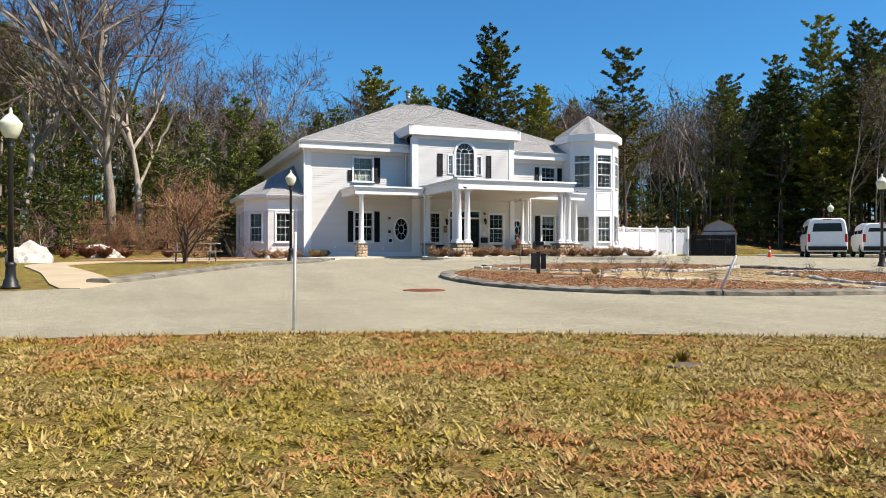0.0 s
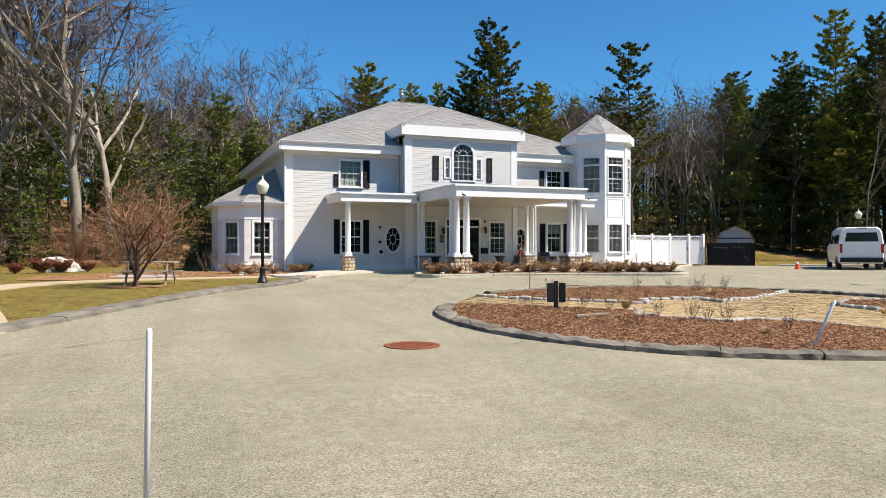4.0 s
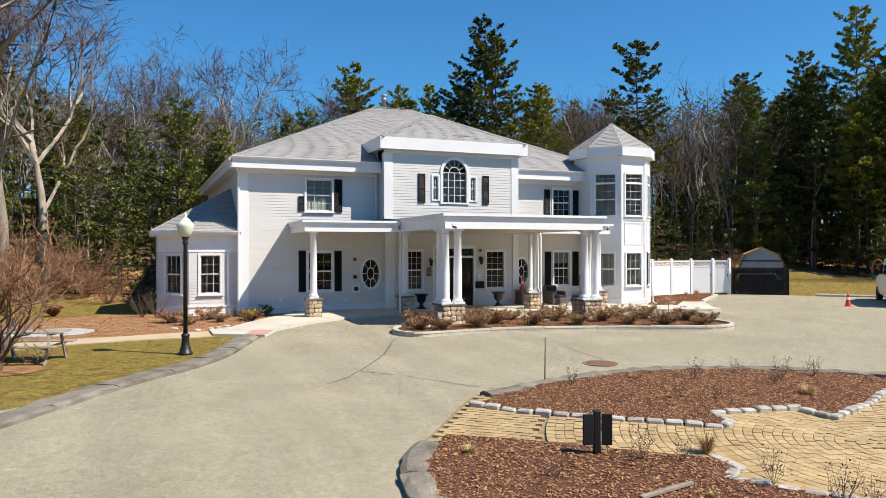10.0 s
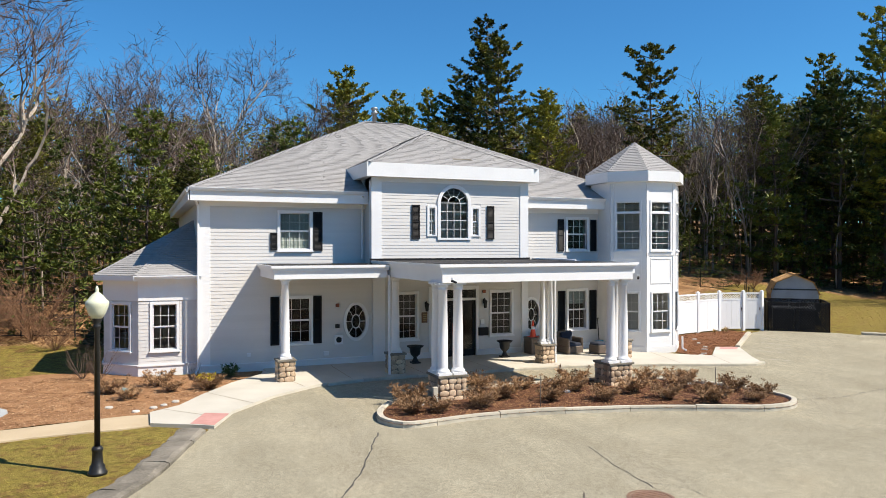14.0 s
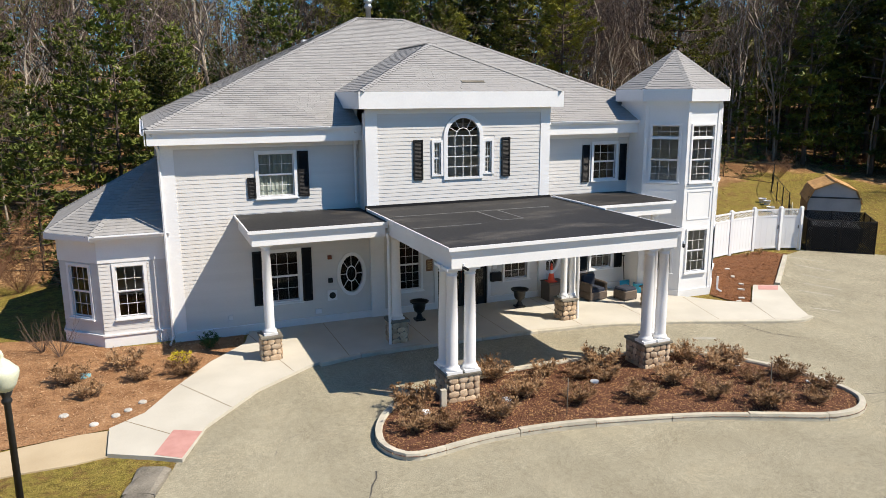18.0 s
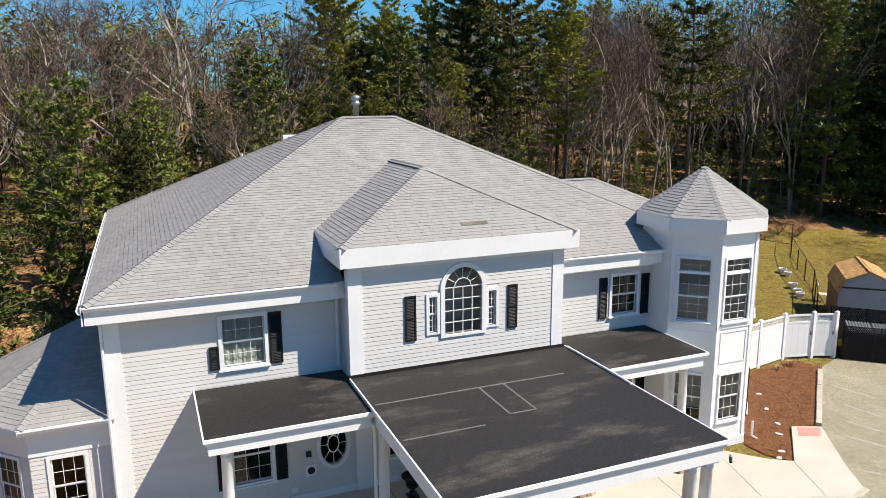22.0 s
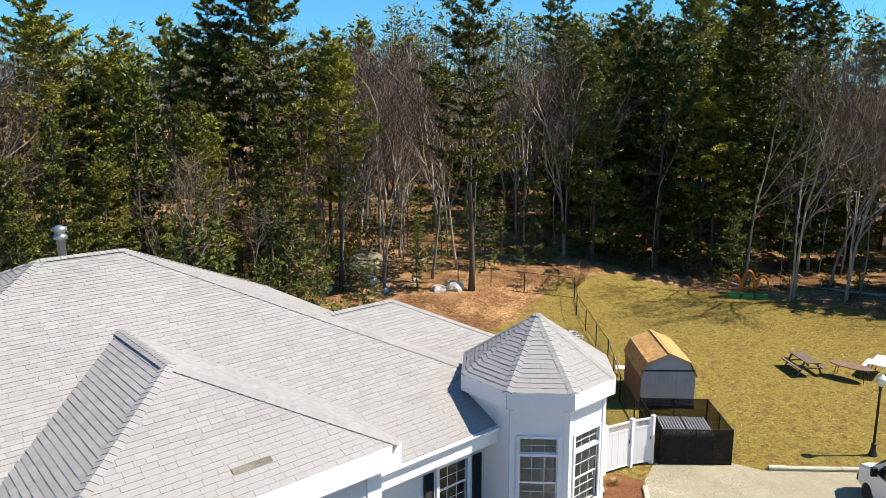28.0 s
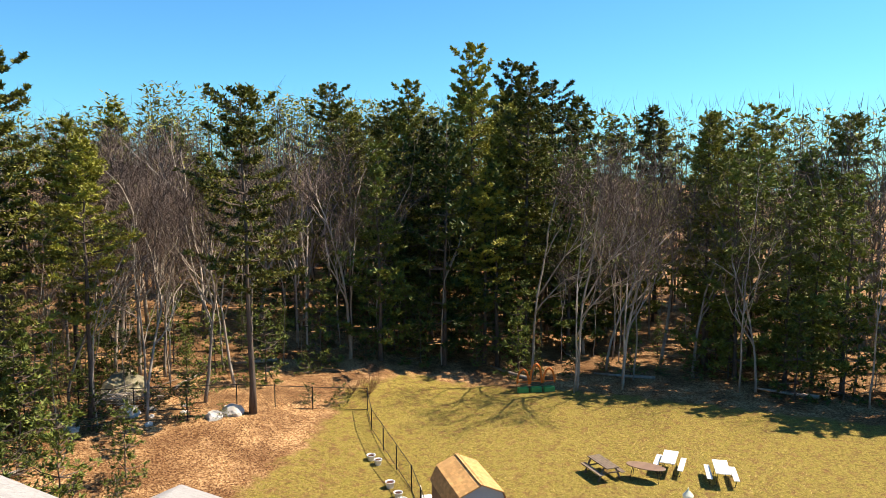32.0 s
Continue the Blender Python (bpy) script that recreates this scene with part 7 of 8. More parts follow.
def ring_woods():
    """Unseen wood added on the other sides to block low sky light, as one mass of sprays."""
    m = Mesh()
    for _ in range(620):
        a, r = radians(rnd.uniform(100, 342)), rnd.uniform(74, 92)
        x, y, top = 12 + r * math.sin(a), 22 + r * math.cos(a), rnd.uniform(13, 19)
        for _ in range(70):
            f, b = rnd.random() ** 0.85, rnd.uniform(0, 6.28)
            q = (2.8 * (1 - f) ** 0.5 + 0.2) * rnd.uniform(0.3, 1.0)
            c = Vector((x + q * math.cos(b), y + q * math.sin(b), -0.4 + top * (0.06 + 0.94 * f)))
            w = Vector((math.cos(b), math.sin(b), rnd.gauss(0.1, 0.5))).normalized()
            g = w.cross(Vector((rnd.gauss(0, 0.6), rnd.gauss(0, 0.6), 1))).normalized() * rnd.uniform(0.25, 0.45)
            i = len(m.v)
            m.v += [tuple(c - g), tuple(c + g), tuple(c + w * rnd.uniform(0.9, 1.6))]
            m.f.append((i, i + 1, i + 2))
    tagged(part("ring_woods", m, NEEDLE), "added unseen wood that blocks low sky light round the clearing", "woods", kind="stuff")


ring_woods()

# ---- garden plants and clutter ----
RED_TWIG = surface("red_brown_twig", (0.13, 0.064, 0.032), (0.30, 0.16, 0.085), 0.9, 5, 30, 0.0, piece=0.2)
TAN = leafy("dried_grass_clump", (0.30, 0.20, 0.08), (0.62, 0.48, 0.24))
DEAD = surface("dark_dead_stalk", (0.06, 0.038, 0.028), (0.17, 0.11, 0.08), 0.9, 6, 40, 0.0)
YELLOW = leafy("golden_leaf", (0.42, 0.33, 0.02), (0.80, 0.65, 0.05))
LAUREL = leafy("glossy_green_leaf", (0.02, 0.05, 0.012), (0.09, 0.16, 0.04))

big_bush = [shrub(51, 3.2, 1.6, RED_TWIG, "tall leafless red-brown shrub at the lawn edge", 36, twigs=14, fork=3), shrub(52, 2.4, 1.3, RED_TWIG, "leafless brown shrub thicket at the lawn edge", 32, twigs=14, fork=3)]
for i, (x, y, s) in enumerate(((-2.6, 46.0, 0.95), (-0.6, 45.2, 1.0), (1.0, 46.2, 0.95), (2.0, 44.6, 0.75), (-6.6, 46.0, 0.7), (-4.0, 47.0, 0.8), (50.8, 56.5, 0.55), (49.8, 57.2, 0.5))):
    put(big_bush[i % 2], x, y, s)
for x, y, s in ((-4.6, 45.2, 0.8), (-3.4, 44.6, 0.6), (-7.0, 44.2, 0.9), (-2.0, 48.0, 1.3), (0.4, 48.2, 1.3), (3.4, 45.0, 0.9), (-5.6, 47.8, 1.3), (3.8, 47.2, 1.0), (5.0, 48.2, 1.2), (2.4, 48.6, 1.2), (-6.5, 46.8, 1.0), (-7.5, 45.2, 0.9), (-4.8, 46.4, 0.8), (4.6, 45.8, 0.7), (26.0, 55.0, 1.1), (23.5, 54.6, 0.9), (29.0, 55.5, 1.1), (47.8, 56.6, 0.9), (46.6, 58.0, 0.8), (41.3, 59.8, 0.6), (39.8, 61.0, 0.6), (31.5, 55.5, 0.9), (33.0, 57.0, 0.8)):
    put(random.choice(SMALL), x, y, s)

# small multi-stemmed tree by the picnic table
crab = bare_tree(61, 3.5, "small leafless multi-stemmed ornamental tree on the lawn", 0.13, 4, "ornamental_tree", 0.075, 0.5, 6, 0.02, 6, (1.5, 2.2), 0.004)
for ob in crab.children:
    ob.data.materials[0] = RED_TWIG if "twig" in ob.name else DEAD
put(crab, 0.66, 25.6, 1.0, 40)
ringbed = sheet("tree_bed", [(0.66 + 0.9 * math.cos(k * 0.4), 25.6 + 0.8 * math.sin(k * 0.4)) for k in range(16)], 0.015, OLD_MULCH, "round leaf-mulched bed under the small tree", "bed")
sapling = bare_tree(62, 2.4, "thin bare sapling by the boulders", 0.4, 3, "sapling", 0.03, 0.5, 4)
put(sapling, -5.6, 40.5)

round_bush = shrub(53, 0.34, 0.26, RED_TWIG, "low round red-brown barberry shrub", 60, "barberry", 3, surface("barberry_leaf", (0.11, 0.03, 0.014), (0.27, 0.085, 0.035), 0.8, 8, 60, 0.0), 0.07, 4)
for x, y, s in ((-4.3, 38.6, 1.25), (-3.3, 38.8, 1.4), (-2.6, 39.6, 1.3), (-1.6, 40.2, 1.0), (-5.6, 37.8, 1.3), (0.4, 38.8, 0.9)):
    put(round_bush, x, y, s)
dwarf = shrub(54, 0.26, 0.27, DEAD, "low brown dormant shrub in the mulch", 40, "dormant_shrub", 4, BROWN_LEAF, 0.055, 4)
for x, y in ((16.48, 29.37), (17.0, 30.2), (19.28, 29.7), (20.2, 29.3), (14.06, 30.5), (14.23, 29.3), (15.3, 30.2), (16.01, 29.75), (17.91, 28.6), (19.64, 28.75), (19.7, 27.9), (20.7, 27.7), (18.18, 27.55), (20.9, 26.9), (11.3, 28.6), (12.0, 28.4), (13.2, 28.5), (15.2, 28.5), (16.6, 28.0), (11.6, 29.6), (19.0, 26.7), (20.2, 26.4), (5.66, 35.06), (4.9, 33.3), (6.0, 34.0), (4.44, 34.4), (7.0, 33.9)):
    put(dwarf, x, y, random.uniform(0.75, 1.35), dz=0.08 if x > 10 else 0.0)
gold = shrub(55, 0.42, 0.3, DEAD, "bright golden-yellow dwarf shrub in the bed", 30, "golden_shrub", 3, YELLOW, 0.09, 4)
put(gold, 6.96, 34.6, 0.85)
laurel = shrub(56, 0.62, 0.4, DEAD, "dark green broad-leaved evergreen shrub by the wall", 26, "laurel_shrub", 3, LAUREL, 0.13, 4)
put(laurel, 7.8, 35.75, 0.62)
tall_dry = shrub(57, 1.3, 0.5, DEAD, "tall bare brown stems beside the bay", 26, "bare_shrub")
put(tall_dry, 4.0, 36.6, 0.9)
put(tall_dry, 3.5, 37.2, 1.0)
put(tall_dry, 6.75, 36.1, 0.45)

stalk = shrub(58, 0.55, 0.16, DEAD, "dried dark perennial stalks with seed heads", 12, "dried_perennial", 1, surface("seed_head", (0.03, 0.02, 0.015), (0.08, 0.05, 0.035), 0.9, 5, 40, 0.0), 0.05, 3)
for x, y, s in ((9.5, 15.6, 0.9), (10.0, 15.4, 0.7), (10.37, 14.29, 0.95), (10.53, 13.49, 1.1), (10.9, 13.0, 1.0), (10.73, 13.3, 0.8), (11.13, 19.81, 0.7), (13.72, 19.4, 0.95), (14.98, 19.6, 0.7), (15.31, 18.73, 1.0), (16.25, 18.77, 0.9), (12.3, 18.2, 0.6), (9.1, 13.2, 0.7), (8.4, 12.6, 0.6), (16.9, 14.4, 0.8), (17.5, 12.8, 0.9), (11.0, 11.7, 0.8), (8.1, 15.4, 0.6), (12.9, 17.9, 0.5), (14.8, 18.4, 0.7)):
    put(stalk, x, y, s, dz=0.08)


def grass_clump(seed, h, n, mat, label):
    rng = random.Random(seed)
    t = thing("grass_clump", label, "ornamental grass", (0, 0, 0), "grass clumps")
    m = Mesh()
    for _ in range(n):
        a, q = rng.uniform(0, 6.28), rng.uniform(0.2, 1.0)
        d = Vector((math.cos(a) * q, math.sin(a) * q, 1)).normalized()
        b = Vector((math.cos(a), math.sin(a), 0)) * rng.uniform(0, 0.08)
        s = Vector((-math.sin(a), math.cos(a), 0)) * 0.006
        L = h * rng.uniform(0.6, 1.1)
        e = b + d * L * 0.6
        f = e + (d + Vector((d.x, d.y, -0.7)) * 0.6).normalized() * L * 0.45
        i = len(m.v)
        m.v += [tuple(p) for p in (b - s, b + s, e + s, e - s, f)]
        m.f += [(i, i + 1, i + 2, i + 3), (i + 3, i + 2, i + 4)]
    tagged(part("foliage", m, mat, t), kind="stuff")
    return t


clump = grass_clump(71, 0.42, 150, TAN, "pale tan clump of dried ornamental grass")
for x, y, s in ((10.57, 15.6, 0.75), (14.75, 17.6, 0.85), (7.5, 16.6, 0.55), (9.4, 14.2, 0.4), (12.6, 19.9, 0.45), (15.3, 13.2, 0.6), (16.1, 11.3, 0.7), (10.3, 11.5, 0.6), (31.2, 39.0, 1.0), (30.4, 38.9, 0.7)):
    put(clump, x, y, s, dz=0.07)
green_clump = grass_clump(72, 0.22, 130, GREEN_GRASS, "greening tuft of coarse lawn grass")

for x, y, s in ((3.5, 3.75, 0.5), (3.2, 3.8, 0.45), (3.85, 3.6, 0.4), (0.4, 6.5, 0.45), (0.75, 6.45, 0.4), (2.9, 5.6, 0.4), (1.9, 2.4, 0.35), (2.7, 1.9, 0.4), (2.9, 2.0, 0.3), (3.3, 1.6, 0.4), (0.6, 3.4, 0.3), (-0.5, 3.0, 0.35), (1.0, 2.0, 0.3), (4.6, 3.2, 0.35), (-1.2, 4.6, 0.35), (0.2, 4.8, 0.3), (5.6, 3.4, 0.35), (3.9, 2.2, 0.35), (1.6, 6.1, 0.35), (-2.2, 6.9, 0.4), (2.2, 5.9, 0.35)):
    put(green_clump, x, y, s)

# boulders
def boulder(x, y, sx, sy, sz, seed, label="large pale granite boulder", mat=None):
    bm = bmesh.new()
    bmesh.ops.create_icosphere(bm, subdivisions=3, radius=1)
    for v in bm.verts:
        k = 1 + 0.32 * noise.noise(v.co * 1.1 + Vector((seed, 0, 0))) + 0.20 * noise.noise(v.co * 2.6 + Vector((0, seed, 0))) + 0.08 * noise.noise(v.co * 7 + Vector((0, 0, seed)))
        v.co = Vector((v.co.x * k * sx, v.co.y * k * sy, max(-0.3 * sz, v.co.z * k * sz)))
    me = bpy.data.meshes.new("boulder")
    bm.to_mesh(me)
    bm.free()
    me.materials.append(mat or BOULDER)
    ob = new("boulder", me)
    ob.matrix_basis = pose(x, y, gz(x, y), 0, 0, seed * 37)
    tagged(ob, label, "boulder", "boulders")


boulder(-4.3, 28.0, 0.75, 0.6, 0.72, 1)
boulder(-2.9, 40.6, 1.25, 0.7, 0.72, 2)
boulder(-2.2, 41.9, 0.5, 0.4, 0.35, 3)
boulder(42.0, 59.8, 0.7, 0.5, 0.65, 4, "pale grey boulder at the foot of a pine")
boulder(41.0, 60.2, 0.6, 0.5, 0.4, 5, "grey boulder at the wood edge")
boulder(40.4, 67.5, 1.9, 1.3, 1.1, 6, "mossy rock outcrop in the wood edge", surface("mossy_rock", (0.09, 0.085, 0.045), (0.32, 0.285, 0.19), 0.95, 1.2, 14, 0.8, dist=0.05))
boulder(38.5, 64.4, 0.9, 0.6, 0.4, 7, "flat pale rock in the leaf litter")
boulder(35.0, 64.5, 0.5, 0.4, 0.3, 8, "small grey rock in the leaf litter")
for k in range(5):
    boulder(38 + k * 0.8, 62 + (k * 7 % 3) * 0.9, 0.25, 0.2, 0.16, 20 + k, "small pale stone on the bank")
# brush pile: cut branches by the outcrop
bp_ = Mesh()
for k in range(46):
    a = random.uniform(0, 6.28)
    c = Vector((39.2 + random.gauss(0, 0.9), 66.2 + random.gauss(0, 0.7), 0))
    c.z = gz(c.x, c.y) + random.uniform(0.05, 0.7)
    d = Vector((math.cos(a), math.sin(a), random.uniform(-0.25, 0.25))) * random.uniform(0.7, 1.6)
    bp_.tube([c - d, c + d * 0.2, c + d], [0.035, 0.03, 0.012], 4)
tagged(part("brush_pile", bp_, GREY_BARK), "heap of grey cut branches beside the rocks", "brush pile", kind="stuff")
for x, y, a, L in ((44.0, 66, 20, 3.5), (62.5, 52, 70, 4), (66, 44, 110, 4.5), (70, 50, 40, 5), (67.5, 33, 95, 4), (50, 66, 150, 3), (29, 61, 10, 4)):
    t = thing("fallen_log", "grey fallen trunk lying on the leaf litter", "log", pose(x, y, gz(x, y) + 0.12, 0, 0, a), "fallen logs")
    part("stem", Mesh().tube([(-L / 2, 0, 0), (0, 0.1, 0.05), (L / 2, 0, 0.12)], [0.14, 0.11, 0.06], 6), GREY_BARK, t, smooth=True)

# stepping stones, stones and lids on the bed
for k, (x, y, r) in enumerate(((5.08, 31.6, 0.16), (5.5, 31.9, 0.16), (5.75, 32.1, 0.15), (6.05, 32.45, 0.16), (4.44, 32.32, 0.17))):
    t = thing("stepping_stone", "small pale decorated stepping stone on the mulch", "stepping stone", pose(x, y, gz(x, y) + 0.02, 0, 0, 30 * k), "stepping stones")
    part("slab", Mesh().lathe([(r * 0.62, 0), (r * 0.6, 0.025), (r * 0.45, 0.042), (0.01, 0.045)], 9), BOULDER, t)
t = thing("irrigation_lid", "round blue-green plastic lid set in the bed", "lid", (4.68, 34.75, gz(4.6, 34.7) + 0.02))
part("disc", Mesh().lathe([(0.18, 0), (0.18, 0.03), (0.15, 0.045), (0.01, 0.05)], 20), surface("teal_plastic", (0.12, 0.28, 0.32), (0.20, 0.38, 0.42), 0.5), t)
for x, y in ((11.81, 29.28), (13.76, 29.2), (16.2, 29.32), (20.2, 28.9), (21.0, 27.3)):
    t = thing("ground_light", "low round white path light in the mulch", "light", (x, y, gz(x, y) + 0.10), "ground lights")
    part("ring", Mesh().lathe([(0.11, -0.02), (0.11, 0.03), (0.08, 0.045), (0.01, 0.05)], 16), VINYL, t)
t = thing("timber", "pale weathered timber lying on the mulch", "timber", pose(9.0, 14.5, gz(9, 14.5) + 0.11, 0, 0, 12))
part("beam", Mesh().box(-0.45, -0.03, 0, 0.45, 0.03, 0.035, 0.006), WOOD, t)
t = thing("stone_slab", "flat grey stone slab lying in the lawn", "slab", pose(3.35, 3.55, gz(3, 3.5), 0, 0, 20))
part("slab", Mesh().box(-0.14, -0.08, -0.03, 0.14, 0.08, 0.012, 0.008), PINE_BARK, t)
t = thing("utility_box", "small grey utility box on a pier", "box", (12.30, 29.42, 0.1))
part("case", Mesh().box(-0.09, -0.05, 0, 0.05, 0.05, 0.42, 0.01), GRANITE, t)

# porch furniture and fittings
WICKER = surface("dark_wicker", (0.06, 0.045, 0.035), (0.17, 0.13, 0.10), 0.7, 20, 60, 0.8, stretch=(1, 1, 3))
CUSHION = surface("navy_cushion", (0.012, 0.016, 0.03), (0.03, 0.038, 0.06), 0.9, 5, 60, 0.2)


def wicker_chair(x, y, deg):
    t = thing("wicker_chair", "dark wicker lounge chair with navy cushions on the porch", "chair", pose(x, y, 0.115, 0, 0, deg), "porch chairs")
    part("base", Mesh().box(-0.38, -0.4, 0.04, 0.38, 0.36, 0.30, 0.03), WICKER, t)
    part("seat_cushion", Mesh().box(-0.29, -0.38, 0.30, 0.29, 0.22, 0.42, 0.04), CUSHION, t)
    part("backrest", Mesh().box(-0.38, 0.24, 0.30, 0.38, 0.38, 0.82, 0.05), WICKER, t)
    part("back_cushion", Mesh().box(-0.28, 0.12, 0.42, 0.28, 0.24, 0.80, 0.04), CUSHION, t)
    for s in (-1, 1):
        part("armrest", Mesh().box(min(s * 0.38, s * 0.29), -0.4, 0.30, max(s * 0.38, s * 0.29), 0.24, 0.60, 0.03), WICKER, t)


wicker_chair(20.35, 35.75, 8)
t = thing("ottoman", "dark wicker ottoman with a cushion on the porch", "ottoman", pose(21.35, 35.2, 0.115, 0, 0, 10))
part("base", Mesh().box(-0.3, -0.28, 0.05, 0.3, 0.28, 0.34, 0.03), WICKER, t)
part("cushion", Mesh().box(-0.28, -0.26, 0.34, 0.28, 0.26, 0.43, 0.04), CUSHION, t)
for sx in (-1, 1):
    for sy in (-1, 1):
        part("leg", Mesh().box(sx * 0.26 - 0.02, sy * 0.24 - 0.02, 0, sx * 0.26 + 0.02, sy * 0.24 + 0.02, 0.05), WICKER, t)
t = thing("storage_box", "dark brown wicker storage box against the wall", "box", pose(19.1, 36.15, 0.115))
part("body", Mesh().box(-0.33, -0.3, 0, 0.33, 0.3, 0.58, 0.02), WICKER, t)
part("lid", Mesh().box(-0.35, -0.32, 0.58, 0.35, 0.32, 0.63, 0.015), WICKER, t)
cone(18.97, 36.1, 0.75, 0.62, "red traffic cone standing on the storage box")


def urn(x, y):
    t = thing("urn_planter", "dark cast-iron urn planter beside the doors", "planter", (x, y, 0.115), "urn planters")
    part("pedestal", Mesh().box(-0.15, -0.15, 0, 0.15, 0.15, 0.05), IRON, t)
    part("bowl", Mesh().lathe([(0.13, 0.05), (0.09, 0.12), (0.06, 0.2), (0.09, 0.24), (0.16, 0.30), (0.19, 0.42), (0.2, 0.52), (0.29, 0.58), (0.30, 0.61), (0.27, 0.61), (0.22, 0.55), (0.02, 0.53)], 20), IRON, t, smooth=True)


urn(14.05, 35.7)
urn(17.58, 35.75)
t = thing("snow_shovel", "black-handled snow shovel leaning on the wall", "shovel", pose(22.05, 36.2, 0.115, -7, 0, 0))
part("handle", Mesh().tube([(0, 0, 0.35), (0, 0, 1.2)], [0.016, 0.016], 8), BLACK, t)
part("grip", Mesh().tube([(-0.07, 0, 1.22), (0.07, 0, 1.22)], [0.018, 0.018], 8), BLACK, t)
BLUE = surface("blue_plastic", (0.01, 0.22, 0.36), (0.02, 0.32, 0.48), 0.4)
part("blade", Mesh().box(-0.2, -0.03, 0.0, 0.2, 0.0, 0.34, 0.008), BLUE, t, "bright blue plastic blade")
t = thing("bucket", "bright blue plastic salt bucket on the porch", "bucket", (22.3, 35.75, 0.115))
part("pail", Mesh().lathe([(0.15, 0), (0.19, 0.3), (0.2, 0.31), (0.17, 0.31), (0.14, 0.03), (0.01, 0.03)], 18), BLUE, t)


def lantern(x, z):
    t = thing("wall_lantern", "black wall lantern beside the front doors", "lantern", (x, WALL_Y - 0.02, z), "wall lanterns")
    part("bracket", Mesh().box(-0.04, -0.03, -0.05, 0.04, 0.0, 0.12).tube([(0, -0.02, 0.1), (0, -0.1, 0.16), (0, -0.14, 0.1)], [0.012] * 3, 6), BLACK, t)
    part("cage", Mesh().lathe([(0.03, -0.22), (0.06, -0.2), (0.08, 0.02), (0.10, 0.03), (0.03, 0.1)], 6, (0, -0.14, 0)), IRON, t)


lantern(14.8, 2.05)
lantern(17.15, 2.1)


def wall_fitting(name, label, x, z, w, h, mat, d=0.06):
    t = thing(name, label, name.replace("_", " "), (x, WALL_Y - 0.02, z))
    part("case", Mesh().box(-w / 2, -d, -h / 2, w / 2, 0.0, h / 2, 0.008), mat, t)
    return t


plq = wall_fitting("plaque", "small brown wooden plaque on the wall", 14.75, 1.6, 0.22, 0.38, surface("plaque_wood", (0.12, 0.06, 0.03), (0.24, 0.13, 0.07), 0.6, 5, 50, 0.2), 0.03)
for k in range(4):
    part("text_bar", Mesh().box(-0.07, -0.034, 0.10 - k * 0.07, 0.07, -0.031, 0.125 - k * 0.07), TAN, plq)
wall_fitting("mailbox", "black wall-mounted mailbox beside the door", 17.1, 1.0, 0.38, 0.30, BLACK, 0.14)
wall_fitting("intercom", "pale intercom panel beside the door", 17.07, 1.36, 0.16, 0.18, VINYL)
wall_fitting("alarm_bell", "round red fire alarm bell under the porch", 17.15, 2.5, 0.12, 0.12, RUST)
t = wall_fitting("vent_cover", "square white wall vent with dark round opening", 11.55, 0.95, 0.30, 0.32, VINYL, 0.04)
part("opening", Mesh().lathe([(0.10, 0), (0.10, 0.012), (0.05, 0.016), (0.05, 0.004), (0.01, 0.004)], 20).moved(pose(0, -0.04, 0, 90, 0, 0)), IRON, t)
wall_fitting("hydrant_valve", "small dark pipe fitting on the wall", 11.5, 1.43, 0.14, 0.14, IRON, 0.08)
t = wall_fitting("wall_light", "small round brass porch light on the wall", 11.5, 2.15, 0.12, 0.12, RUST, 0.07)
wall_fitting("outlet_box", "small white outdoor outlet box on the wall", 11.1, 0.5, 0.18, 0.14, VINYL)
wall_fitting("outlet_box", "small white outdoor outlet box low on the wall", 8.5, 0.6, 0.12, 0.12, VINYL)
for x, y, a in ((12.75, 29.36, 20), (18.75, 29.45, -40)):
    t = thing("security_camera", "small dark security camera under the portico edge", "camera", pose(x, y, 3.30, 0, 0, a), "security cameras")
    part("bracket", Mesh().lathe([(0.03, 0), (0.03, 0.06)], 10), VINYL, t)
    part("housing", Mesh().tube([(0, 0.02, -0.02), (0, -0.14, -0.06)], [0.035, 0.03], 8), BLACK, t)


# ---- vans ----
CAR_WHITE = surface("white_car_paint", (0.74, 0.75, 0.76), (0.80, 0.81, 0.82), 0.22, 1, 20, 0.0)
CAR_GLASS = surface("tinted_glass", (0.010, 0.012, 0.014), (0.02, 0.022, 0.025), 0.05, 2, 20, 0.0)
TYRE = surface("tyre_rubber", (0.012, 0.012, 0.012), (0.03, 0.03, 0.03), 0.85, 10, 60, 0.2)
TAIL = surface("tail_red", (0.35, 0.01, 0.01), (0.5, 0.02, 0.02), 0.2)


